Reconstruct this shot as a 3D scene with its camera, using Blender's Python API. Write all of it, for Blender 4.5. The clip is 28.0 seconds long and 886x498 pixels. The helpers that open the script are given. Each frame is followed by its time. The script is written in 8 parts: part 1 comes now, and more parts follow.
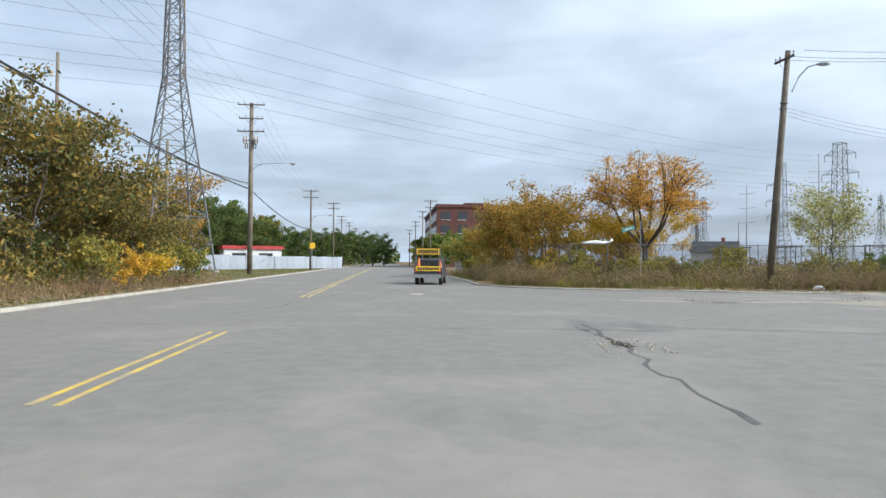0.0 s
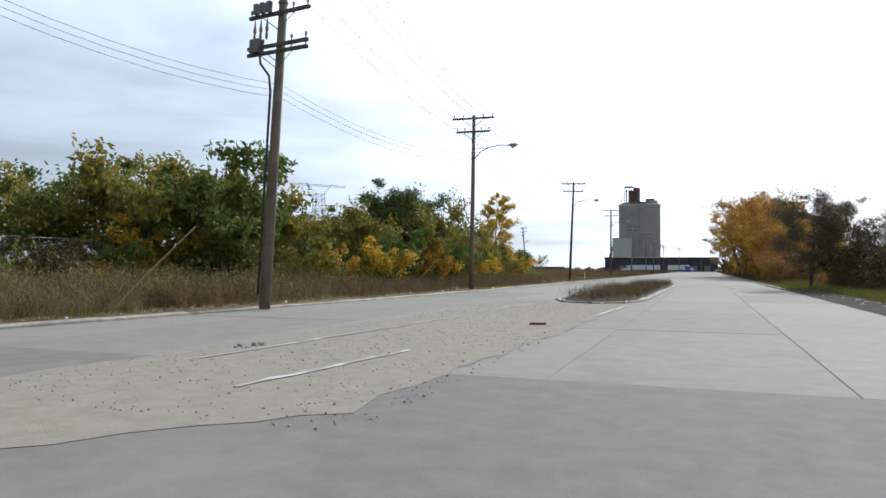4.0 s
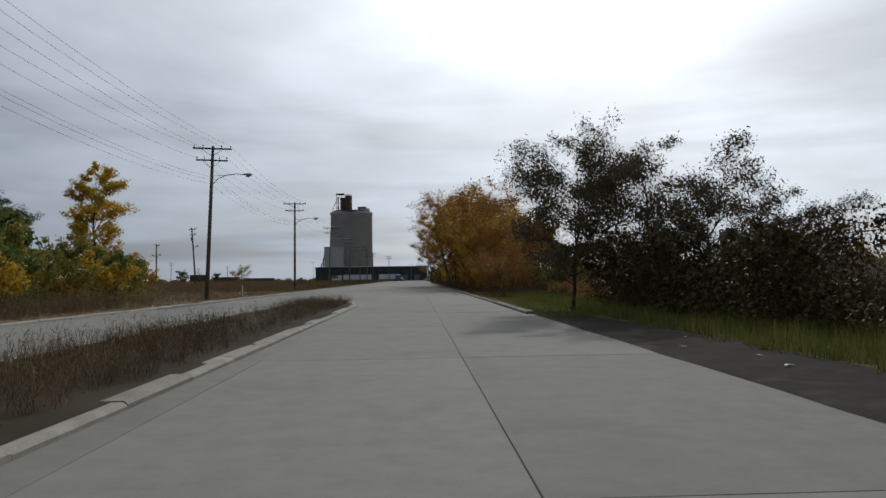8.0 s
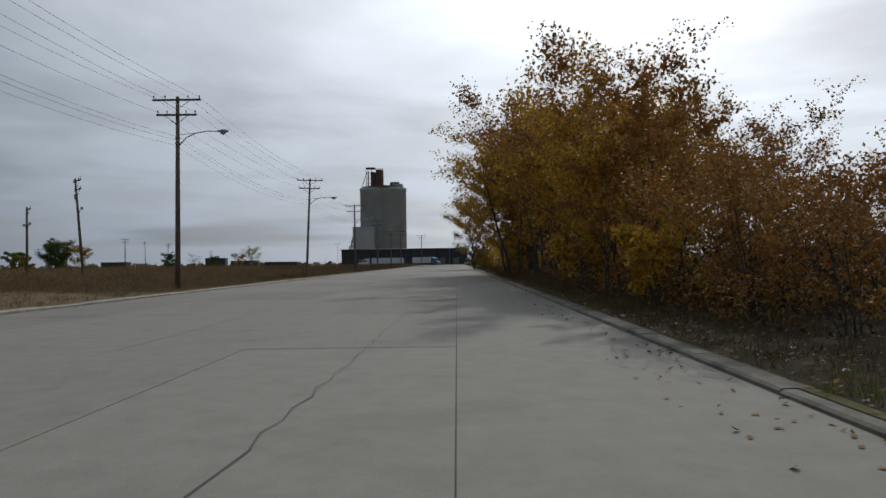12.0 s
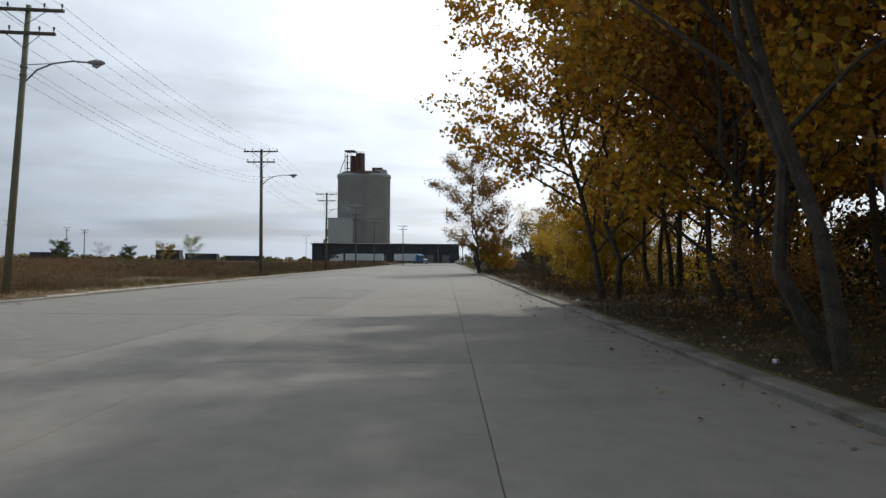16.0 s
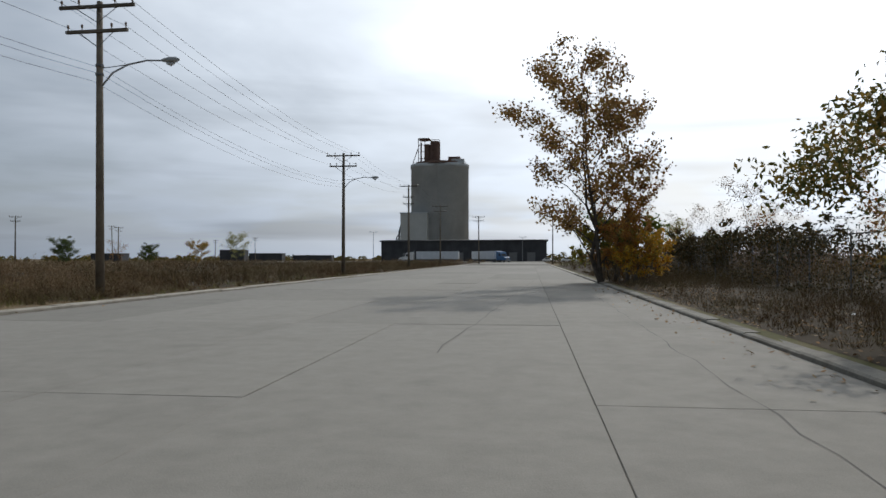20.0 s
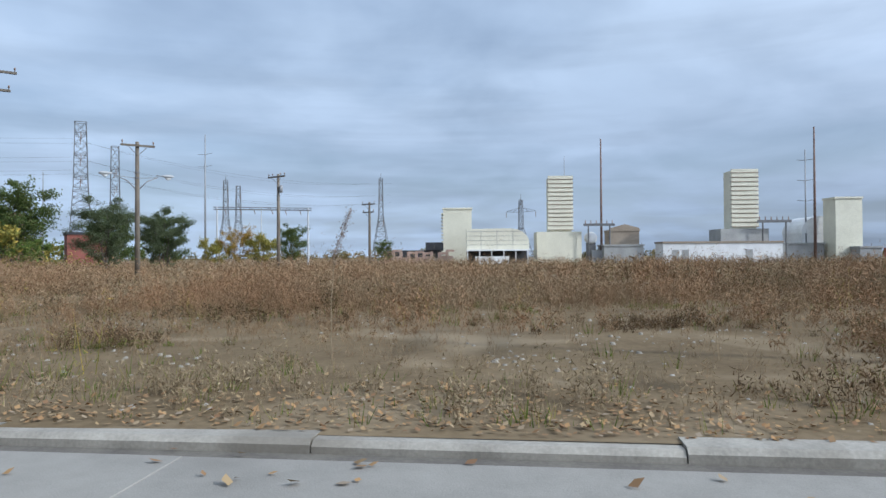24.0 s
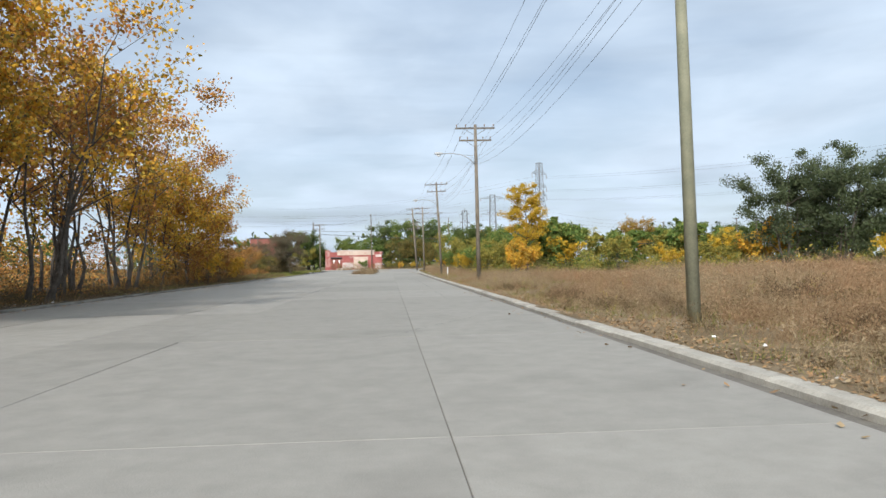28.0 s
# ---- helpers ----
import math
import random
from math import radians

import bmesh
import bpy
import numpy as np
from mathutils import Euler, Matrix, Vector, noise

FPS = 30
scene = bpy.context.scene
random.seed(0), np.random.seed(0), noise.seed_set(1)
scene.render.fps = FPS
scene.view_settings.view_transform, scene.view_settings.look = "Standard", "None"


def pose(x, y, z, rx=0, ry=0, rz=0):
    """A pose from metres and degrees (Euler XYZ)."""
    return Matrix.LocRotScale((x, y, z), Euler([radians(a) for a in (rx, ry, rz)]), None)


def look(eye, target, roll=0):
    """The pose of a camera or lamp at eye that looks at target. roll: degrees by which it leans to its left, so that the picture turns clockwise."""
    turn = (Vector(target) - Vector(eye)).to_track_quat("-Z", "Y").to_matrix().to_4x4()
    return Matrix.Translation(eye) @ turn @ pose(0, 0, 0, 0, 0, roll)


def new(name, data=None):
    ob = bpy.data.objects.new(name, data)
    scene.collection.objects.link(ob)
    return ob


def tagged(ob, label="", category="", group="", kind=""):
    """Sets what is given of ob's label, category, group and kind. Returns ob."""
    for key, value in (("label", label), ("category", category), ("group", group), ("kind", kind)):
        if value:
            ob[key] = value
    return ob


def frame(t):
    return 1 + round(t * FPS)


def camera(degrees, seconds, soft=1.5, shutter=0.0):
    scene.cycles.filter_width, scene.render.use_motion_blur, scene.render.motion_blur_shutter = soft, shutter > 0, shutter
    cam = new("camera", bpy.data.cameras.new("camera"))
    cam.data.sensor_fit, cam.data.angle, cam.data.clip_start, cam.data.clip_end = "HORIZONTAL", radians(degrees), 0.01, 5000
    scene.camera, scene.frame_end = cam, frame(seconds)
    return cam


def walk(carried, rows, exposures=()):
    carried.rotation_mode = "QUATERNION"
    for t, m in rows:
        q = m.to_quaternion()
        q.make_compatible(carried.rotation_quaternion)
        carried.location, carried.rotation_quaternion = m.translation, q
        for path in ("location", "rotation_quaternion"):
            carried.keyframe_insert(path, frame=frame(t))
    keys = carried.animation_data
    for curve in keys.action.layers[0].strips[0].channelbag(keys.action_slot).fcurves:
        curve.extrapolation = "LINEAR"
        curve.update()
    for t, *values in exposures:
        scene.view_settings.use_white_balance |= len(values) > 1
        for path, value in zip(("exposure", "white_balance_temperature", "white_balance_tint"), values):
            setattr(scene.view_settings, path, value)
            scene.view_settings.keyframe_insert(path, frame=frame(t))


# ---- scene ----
cam = camera(64.66, 28.0)
PATH = [
    (0.0, (20.658, -28.910, 1.60), (10.660, -28.869, 1.785), 0.48),
    (0.5, (15.690, -28.492, 1.60), (5.725, -27.679, 1.765), 0.73),
    (1.0, (11.407, -27.674, 1.60), (1.588, -25.784, 1.743), 0.41),
    (1.5, (7.996, -26.521, 1.60), (-1.431, -23.186, 1.662), -0.20),
    (2.0, (5.007, -24.729, 1.60), (-3.650, -19.728, 1.769), 2.05),
    (2.5, (2.538, -22.225, 1.60), (-5.113, -15.795, 1.940), 1.39),
    (3.0, (0.934, -20.115, 1.60), (-5.464, -12.432, 1.806), 0.95),
    (3.5, (-0.127, -18.190, 1.60), (-5.134, -9.537, 1.858), 0.44),
    (4.0, (-0.936, -16.030, 1.60), (-4.438, -6.667, 1.875), 0.25),
    (4.5, (-1.400, -13.600, 1.60), (-3.325, -3.793, 1.946), -0.45),
    (5.0, (-1.470, -10.900, 1.60), (-1.761, -0.911, 1.941), -0.55),
    (5.5, (-1.300, -7.720, 1.60), (-0.651, 2.254, 1.935), -0.70),
    (6.0, (-0.970, -4.080, 1.60), (-0.137, 5.879, 1.925), -0.90),
    (6.5, (-0.619, 0.002, 1.60), (-0.101, 9.984, 1.912), -1.04),
    (7.0, (-0.233, 4.896, 1.60), (0.283, 14.877, 1.934), -0.80),
    (7.5, (-0.146, 10.224, 1.60), (0.297, 20.210, 1.869), -0.66),
    (8.0, (0.006, 15.945, 1.60), (0.392, 25.929, 2.010), -0.83),
    (8.5, (0.324, 22.007, 1.60), (0.605, 31.998, 1.918), -0.84),
    (9.0, (0.704, 28.336, 1.60), (0.890, 38.329, 1.907), -0.76),
    (9.5, (0.985, 34.993, 1.60), (1.054, 44.987, 1.947), -0.75),
    (10.0, (0.997, 41.854, 1.60), (0.998, 51.849, 1.939), -1.19),
    (10.5, (0.929, 49.016, 1.60), (0.985, 59.011, 1.889), -0.55),
    (11.0, (0.910, 56.258, 1.60), (0.906, 66.255, 1.847), -0.39),
    (11.5, (0.973, 63.613, 1.60), (0.882, 73.611, 1.768), -0.70),
    (12.0, (0.934, 70.803, 1.60), (0.739, 80.799, 1.784), -0.83),
    (12.5, (0.802, 77.887, 1.60), (0.550, 87.882, 1.760), -0.61),
    (13.0, (0.651, 85.143, 1.60), (0.456, 95.138, 1.840), -0.41),
    (13.5, (0.525, 92.488, 1.60), (0.383, 102.484, 1.868), -0.25),
    (14.0, (0.431, 99.841, 1.60), (0.332, 109.837, 1.855), -0.12),
    (14.5, (0.364, 107.117, 1.60), (0.200, 117.114, 1.796), -0.00),
    (15.0, (0.418, 114.235, 1.60), (0.268, 124.232, 1.797), 0.03),
    (15.5, (0.454, 120.923, 1.60), (0.339, 130.921, 1.760), 0.12),
    (16.0, (0.484, 127.143, 1.60), (0.444, 137.142, 1.758), 0.42),
    (16.5, (0.587, 133.129, 1.60), (0.577, 143.128, 1.767), 0.54),
    (17.0, (0.668, 139.011, 1.60), (0.663, 149.010, 1.754), 0.50),
    (17.5, (0.597, 144.788, 1.60), (0.614, 154.787, 1.744), 0.36),
    (18.0, (0.515, 150.098, 1.60), (0.452, 160.096, 1.761), 0.07),
    (18.5, (0.777, 154.618, 1.60), (0.579, 164.615, 1.740), 0.24),
    (19.0, (0.711, 158.926, 1.60), (0.340, 168.919, 1.692), 0.13),
    (19.5, (0.521, 162.829, 1.60), (-0.131, 172.806, 1.724), -0.19),
    (20.0, (0.205, 166.259, 1.60), (-1.035, 176.181, 1.729), -0.11),
    (20.5, (-0.352, 169.081, 1.60), (-2.417, 178.865, 1.724), -0.31),
    (21.0, (-1.133, 171.429, 1.60), (-4.411, 180.876, 1.714), -0.30),
    (21.5, (-2.223, 173.328, 1.60), (-6.952, 182.139, 1.699), -0.01),
    (22.0, (-3.509, 174.857, 1.60), (-10.320, 182.175, 1.803), -0.05),
    (22.5, (-5.015, 175.984, 1.60), (-13.387, 181.448, 1.836), -0.10),
    (23.0, (-6.610, 176.701, 1.60), (-15.915, 180.357, 1.814), -0.16),
    (23.5, (-8.086, 176.996, 1.60), (-17.936, 178.716, 1.725), -0.24),
    (24.0, (-9.203, 176.784, 1.60), (-19.131, 175.589, 1.708), -0.38),
    (24.5, (-10.085, 176.264, 1.60), (-19.314, 172.414, 1.634), -0.56),
    (25.0, (-10.600, 175.584, 1.60), (-18.640, 169.637, 1.637), -0.64),
    (25.5, (-10.847, 174.727, 1.60), (-17.561, 167.316, 1.665), -0.98),
    (26.0, (-10.244, 174.139, 1.60), (-15.683, 165.749, 1.718), -1.21),
    (26.5, (-10.141, 173.494, 1.60), (-14.173, 164.344, 1.750), -1.23),
    (27.0, (-10.168, 172.924, 1.60), (-12.776, 163.272, 1.783), -1.19),
    (27.5, (-10.188, 172.227, 1.60), (-11.631, 162.333, 1.798), -1.14),
    (28.0, (-10.159, 171.449, 1.60), (-10.919, 161.480, 1.803), -1.04),
]
walk(cam, [(t, look(eye, target, roll)) for t, eye, target, roll in PATH],
     exposures=[(0.0, 0.1, 6250, 10), (3.0, -0.15, 6150, 10), (4.5, -0.6, 6350, 10), (6.5, -1.62, 6450, 10), (12.5, -1.6, 6450, 10), (15.0, -1.05, 6500, 10), (18.0, -1.0, 6500, 10), (21.5, -1.32, 6200, 10),
                (23.5, -0.46, 5650, 10), (25.0, -0.12, 5950, 10), (26.0, -0.03, 6300, 10), (28.0, 0.02, 6400, 10)])

# ---- sky, sun ----
SUN_WAY = Vector((0.27 * math.cos(radians(33)), 0.963 * math.cos(radians(33)), math.sin(radians(33))))
world = bpy.data.worlds.new("sky")
scene.world = world
world.use_nodes = True
wn, wl = world.node_tree.nodes, world.node_tree.links
wn.clear()


def wnode(kind, **values):
    n = wn.new(kind)
    for key, value in values.items():
        n.inputs[key].default_value = value
    return n


def wmath(op, a, b=None, clamp=False):
    n = wn.new("ShaderNodeMath")
    n.operation, n.use_clamp = op, clamp
    for i, v in enumerate((a, b)):
        if v is None:
            continue
        if isinstance(v, (int, float)):
            n.inputs[i].default_value = v
        else:
            wl.new(v, n.inputs[i])
    return n.outputs[0]


def build_sky():
    sky = wn.new("ShaderNodeTexSky")
    sky.sky_type, sky.sun_disc = "NISHITA", False
    sky.sun_elevation, sky.sun_rotation = radians(33), radians(16)
    sky.air_density, sky.dust_density = 1.0, 1.5
    coord = wn.new("ShaderNodeTexCoord").outputs["Generated"]
    split = wn.new("ShaderNodeSeparateXYZ")
    wl.new(coord, split.inputs[0])
    up = wmath("MAXIMUM", split.outputs[2], 0.0)
    flat = wmath("ADD", up, 0.16)
    plane = wn.new("ShaderNodeCombineXYZ")
    wl.new(wmath("DIVIDE", split.outputs[0], flat), plane.inputs[0])
    wl.new(wmath("DIVIDE", split.outputs[1], flat), plane.inputs[1])
    big = wnode("ShaderNodeTexNoise", Scale=0.85, Detail=5.0, Roughness=0.52, Distortion=0.35)
    streak = wnode("ShaderNodeTexNoise", Scale=1.9, Detail=5.0, Roughness=0.48, Distortion=0.3)
    wl.new(plane.outputs[0], big.inputs["Vector"])
    wl.new(plane.outputs[0], streak.inputs["Vector"])
    # cover: where the cloud sheet is thick; the rest is thin haze over blue
    cover = wn.new("ShaderNodeMapRange")
    wl.new(wmath("ADD", wmath("MULTIPLY", big.outputs[0], 0.75), wmath("MULTIPLY", streak.outputs[0], 0.25)), cover.inputs[0])
    for i, v in enumerate((0.33, 0.58, 0.5, 1.0)):
        cover.inputs[i + 1].default_value = v
    low = wmath("SUBTRACT", 1.0, wmath("MULTIPLY", up, 4.0), True)
    veil = wmath("MAXIMUM", cover.outputs[0], low)
    # towards the sun the sheet glows
    dot = wn.new("ShaderNodeVectorMath")
    dot.operation = "DOT_PRODUCT"
    wl.new(coord, dot.inputs[0])
    dot.inputs[1].default_value = SUN_WAY
    near = wmath("MAXIMUM", dot.outputs["Value"], 0.0)
    glow = wmath("ADD", wmath("MULTIPLY", wmath("POWER", near, 2.2), 2.5), wmath("MULTIPLY", wmath("POWER", near, 26.0), 3.6))
    tone = wn.new("ShaderNodeMapRange")
    wl.new(streak.outputs[0], tone.inputs[0])
    for i, v in enumerate((0.3, 0.7, 0.84, 1.0)):
        tone.inputs[i + 1].default_value = v
    # a darker bank of cloud lies low in the north-west
    side = wmath("MAXIMUM", wmath("ADD", wmath("MULTIPLY", split.outputs[0], -0.72), wmath("MULTIPLY", split.outputs[1], 0.69)), 0.0)
    bank = wmath("MULTIPLY", wmath("MULTIPLY", wmath("POWER", side, 2.0), wmath("SUBTRACT", 1.0, wmath("MULTIPLY", up, 3.0), True)), 0.42)
    # long thin bars of darker cloud hang over the horizon
    level = wn.new("ShaderNodeCombineXYZ")
    wl.new(wmath("MULTIPLY", split.outputs[0], 1.3), level.inputs[0])
    wl.new(wmath("MULTIPLY", split.outputs[1], 1.3), level.inputs[1])
    wl.new(wmath("MULTIPLY", split.outputs[2], 15.0), level.inputs[2])
    bars = wnode("ShaderNodeTexNoise", Scale=1.5, Detail=4.0, Roughness=0.5, Distortion=0.2)
    wl.new(level.outputs[0], bars.inputs["Vector"])
    bar = wn.new("ShaderNodeMapRange")
    wl.new(bars.outputs[0], bar.inputs[0])
    for i, v in enumerate((0.5, 0.68, 0.0, 0.3)):
        bar.inputs[i + 1].default_value = v
    shade = wmath("MULTIPLY", bar.outputs[0], wmath("SUBTRACT", 1.0, wmath("MULTIPLY", up, 2.6), True))
    clear = wmath("MULTIPLY", wmath("SUBTRACT", 1.0, bank), wmath("SUBTRACT", 1.0, shade))
    bright = wmath("MULTIPLY", wmath("ADD", tone.outputs[0], glow), clear)
    cloud = wn.new("ShaderNodeMixRGB")
    cloud.blend_type = "MULTIPLY"
    cloud.inputs[0].default_value = 1.0
    hue = wn.new("ShaderNodeMixRGB")
    hue.inputs[1].default_value, hue.inputs[2].default_value = (0.80, 0.94, 1.10, 1), (0.90, 0.96, 1.03, 1)
    wl.new(near, hue.inputs[0])
    leaden = wn.new("ShaderNodeMixRGB")
    leaden.inputs[2].default_value = (0.74, 0.90, 1.16, 1)
    wl.new(bank, leaden.inputs[0])
    wl.new(hue.outputs[0], leaden.inputs[1])
    wl.new(leaden.outputs[0], cloud.inputs[1])
    wl.new(bright, cloud.inputs[2])
    blue = wn.new("ShaderNodeMixRGB")
    blue.blend_type = "MULTIPLY"
    blue.inputs[0].default_value = 1.0
    blue.inputs[2].default_value = (0.12, 0.12, 0.12, 1)
    wl.new(sky.outputs[0], blue.inputs[1])
    mixed = wn.new("ShaderNodeMixRGB")
    wl.new(veil, mixed.inputs[0])
    wl.new(blue.outputs[0], mixed.inputs[1])
    wl.new(cloud.outputs[0], mixed.inputs[2])
    back = wnode("ShaderNodeBackground", Strength=0.93)
    wl.new(mixed.outputs[0], back.inputs[0])
    out = wn.new("ShaderNodeOutputWorld")
    wl.new(back.outputs[0], out.inputs[0])


build_sky()
sun = new("sun", bpy.data.lights.new("sun", "SUN"))
sun.data.energy, sun.data.angle, sun.data.color = 3.8, radians(1.0), (1.0, 0.95, 0.87)
sun.matrix_world = look(SUN_WAY * 200, (0, 0, 0))

# ---- materials ----


def shader(name):
    m = bpy.data.materials.new(name)
    m.use_nodes = True
    n, l = m.node_tree.nodes, m.node_tree.links
    return m, n, l, n["Principled BSDF"]


def surface(name, dark, light, scale=3.0, fine=40.0, rough=0.8, bump=0.2, metal=0.0, spread=0.5, vary=0.0, where="Object", stain=None, sheen=None):
    """Two-scale noise between two colours, a fine relief, and a tone of its own for each object."""
    m, n, l, b = shader(name)
    tc = n.new("ShaderNodeTexCoord")
    if where == "World":
        tc = n.new("ShaderNodeNewGeometry")
    src = tc.outputs["Position" if where == "World" else where]
    coarse = n.new("ShaderNodeTexNoise")
    coarse.inputs["Scale"].default_value, coarse.inputs["Detail"].default_value, coarse.inputs["Roughness"].default_value = scale, 10.0, 0.64
    grain = n.new("ShaderNodeTexNoise")
    grain.inputs["Scale"].default_value, grain.inputs["Detail"].default_value = fine, 3.0
    l.new(src, coarse.inputs["Vector"])
    l.new(src, grain.inputs["Vector"])
    mixv = n.new("ShaderNodeMath")
    mixv.operation = "MULTIPLY_ADD"
    mixv.inputs[1].default_value = 0.35
    l.new(grain.outputs[0], mixv.inputs[0])
    sc = n.new("ShaderNodeMath")
    sc.operation = "MULTIPLY"
    sc.inputs[1].default_value = 0.65
    l.new(coarse.outputs[0], sc.inputs[0])
    l.new(sc.outputs[0], mixv.inputs[2])
    ramp = n.new("ShaderNodeMapRange")
    ramp.inputs[1].default_value, ramp.inputs[2].default_value = 0.5 - 0.32 * spread, 0.5 + 0.32 * spread
    l.new(mixv.outputs[0], ramp.inputs[0])
    mix = n.new("ShaderNodeMixRGB")
    mix.inputs[1].default_value, mix.inputs[2].default_value = (*dark, 1), (*light, 1)
    l.new(ramp.outputs[0], mix.inputs[0])
    colour = mix.outputs[0]
    if stain:
        big = n.new("ShaderNodeTexNoise")
        big.inputs["Scale"].default_value, big.inputs["Detail"].default_value, big.inputs["Distortion"].default_value = stain[1], 5.0, 0.8
        l.new(src, big.inputs["Vector"])
        r2 = n.new("ShaderNodeMapRange")
        r2.inputs[1].default_value, r2.inputs[2].default_value, r2.inputs[4].default_value = stain[2] - 0.04, stain[2] + 0.18, stain[3]
        l.new(big.outputs[0], r2.inputs[0])
        m2 = n.new("ShaderNodeMixRGB")
        m2.inputs[2].default_value = (*stain[0], 1)
        l.new(r2.outputs[0], m2.inputs[0])
        l.new(colour, m2.inputs[1])
        colour = m2.outputs[0]
    if vary:
        info = n.new("ShaderNodeObjectInfo")
        hsv = n.new("ShaderNodeHueSaturation")
        rr = n.new("ShaderNodeMapRange")
        rr.inputs[3].default_value, rr.inputs[4].default_value = 1 - vary, 1 + vary
        l.new(info.outputs["Random"], rr.inputs[0])
        l.new(rr.outputs[0], hsv.inputs["Value"])
        l.new(colour, hsv.inputs["Color"])
        colour = hsv.outputs[0]
    l.new(colour, b.inputs["Base Color"])
    b.inputs["Roughness"].default_value, b.inputs["Metallic"].default_value = rough, metal
    if sheen is not None:
        b.inputs["Specular IOR Level"].default_value = sheen
    if bump:
        bp = n.new("ShaderNodeBump")
        bp.inputs["Strength"].default_value, bp.inputs["Distance"].default_value = bump, 0.02
        l.new(mixv.outputs[0], bp.inputs["Height"])
        l.new(bp.outputs[0], b.inputs["Normal"])
    return m


def foliage(name, stops, through_light=0.35, rough=0.6, patch=None):
    """Leaves: each one takes its colour from the list by chance; part of the light passes through."""
    m, n, l, b = shader(name)
    geo = n.new("ShaderNodeNewGeometry")
    ramp = n.new("ShaderNodeValToRGB")
    ramp.color_ramp.interpolation = "LINEAR"
    while len(ramp.color_ramp.elements) < len(stops):
        ramp.color_ramp.elements.new(0.5)
    for i, col in enumerate(stops):
        e = ramp.color_ramp.elements[i]
        e.position, e.color = i / (len(stops) - 1), (*col, 1)
    l.new(geo.outputs["Random Per Island"], ramp.inputs[0])
    colour = ramp.outputs[0]
    if patch:
        # plants of one sort grow together: broad patches lean to one tint or the other
        broad = n.new("ShaderNodeTexNoise")
        broad.inputs["Scale"].default_value, broad.inputs["Detail"].default_value = patch[2], 3.0
        l.new(geo.outputs["Position"], broad.inputs["Vector"])
        span = n.new("ShaderNodeMapRange")
        span.inputs[1].default_value, span.inputs[2].default_value = 0.38, 0.62
        l.new(broad.outputs[0], span.inputs[0])
        tint = n.new("ShaderNodeMixRGB")
        tint.inputs[1].default_value, tint.inputs[2].default_value = (*patch[0], 1), (*patch[1], 1)
        l.new(span.outputs[0], tint.inputs[0])
        mul = n.new("ShaderNodeMixRGB")
        mul.blend_type = "MULTIPLY"
        mul.inputs[0].default_value = 1.0
        l.new(colour, mul.inputs[1])
        l.new(tint.outputs[0], mul.inputs[2])
        colour = mul.outputs[0]
    l.new(colour, b.inputs["Base Color"])
    b.inputs["Roughness"].default_value = rough
    b.inputs["Specular IOR Level"].default_value = 0.12
    tr = n.new("ShaderNodeBsdfTranslucent")
    l.new(colour, tr.inputs[0])
    ms = n.new("ShaderNodeMixShader")
    ms.inputs[0].default_value = through_light
    l.new(b.outputs[0], ms.inputs[1])
    l.new(tr.outputs[0], ms.inputs[2])
    l.new(ms.outputs[0], n["Material Output"].inputs[0])
    return m


CONCRETE = surface("concrete_road", (0.185, 0.174, 0.152), (0.268, 0.253, 0.222), 2.2, 60, 0.85, 0.5, vary=0.09, where="World", spread=0.75, stain=((0.15, 0.14, 0.122), 0.5, 0.57, 0.4), sheen=0.2)
ASPHALT = surface("worn_asphalt", (0.126, 0.121, 0.108), (0.215, 0.205, 0.182), 2.4, 55, 0.9, 0.4, where="World", spread=0.75, stain=((0.27, 0.25, 0.22), 0.22, 0.56, 0.45), sheen=0.2)
BASE = surface("joint_dirt", (0.10, 0.09, 0.08), (0.17, 0.155, 0.13), 2, 30, 0.95, 0.3, where="World", sheen=0.06)
KERB = surface("kerb_concrete", (0.23, 0.212, 0.178), (0.39, 0.362, 0.305), 2.0, 30, 0.85, 0.4, vary=0.12, where="World", stain=((0.16, 0.14, 0.11), 0.8, 0.55, 0.7), sheen=0.3)
DARK_KERB = surface("dirty_kerb_concrete", (0.12, 0.115, 0.10), (0.25, 0.235, 0.20), 1.5, 30, 0.85, 0.4, vary=0.15, where="World", stain=((0.07, 0.06, 0.045), 0.7, 0.5, 0.8), sheen=0.2)
SOIL = surface("field_soil", (0.085, 0.06, 0.034), (0.20, 0.15, 0.088), 0.5, 9, 0.95, 0.8, where="World", spread=0.7, stain=((0.29, 0.23, 0.152), 0.3, 0.55, 0.6), sheen=0.05)
GRASS_SOIL = surface("verge_grass_soil", (0.06, 0.065, 0.025), (0.135, 0.12, 0.055), 0.5, 12, 0.95, 0.6, where="World", spread=0.8, stain=((0.17, 0.13, 0.08), 0.3, 0.52, 0.8), sheen=0.08)
SHOULDER_DIRT = surface("dark_dirt", (0.02, 0.018, 0.015), (0.062, 0.053, 0.043), 1.6, 26, 0.95, 0.8, where="World", spread=0.8, stain=((0.12, 0.10, 0.08), 0.9, 0.58, 0.5), sheen=0.06)
# leaf litter colour, taken darker to include tree shade and backlight
SHADED_MOULD = surface("shaded_leaf_mould", (0.03, 0.024, 0.016), (0.078, 0.06, 0.04), 0.5, 14, 0.95, 0.7, where="World", spread=0.9, stain=((0.11, 0.088, 0.06), 0.2, 0.56, 0.6), sheen=0.06)
GRAVEL = surface("gravel", (0.17, 0.152, 0.122), (0.335, 0.305, 0.252), 2.5, 45, 0.95, 0.9, where="World", spread=1.0, sheen=0.15)
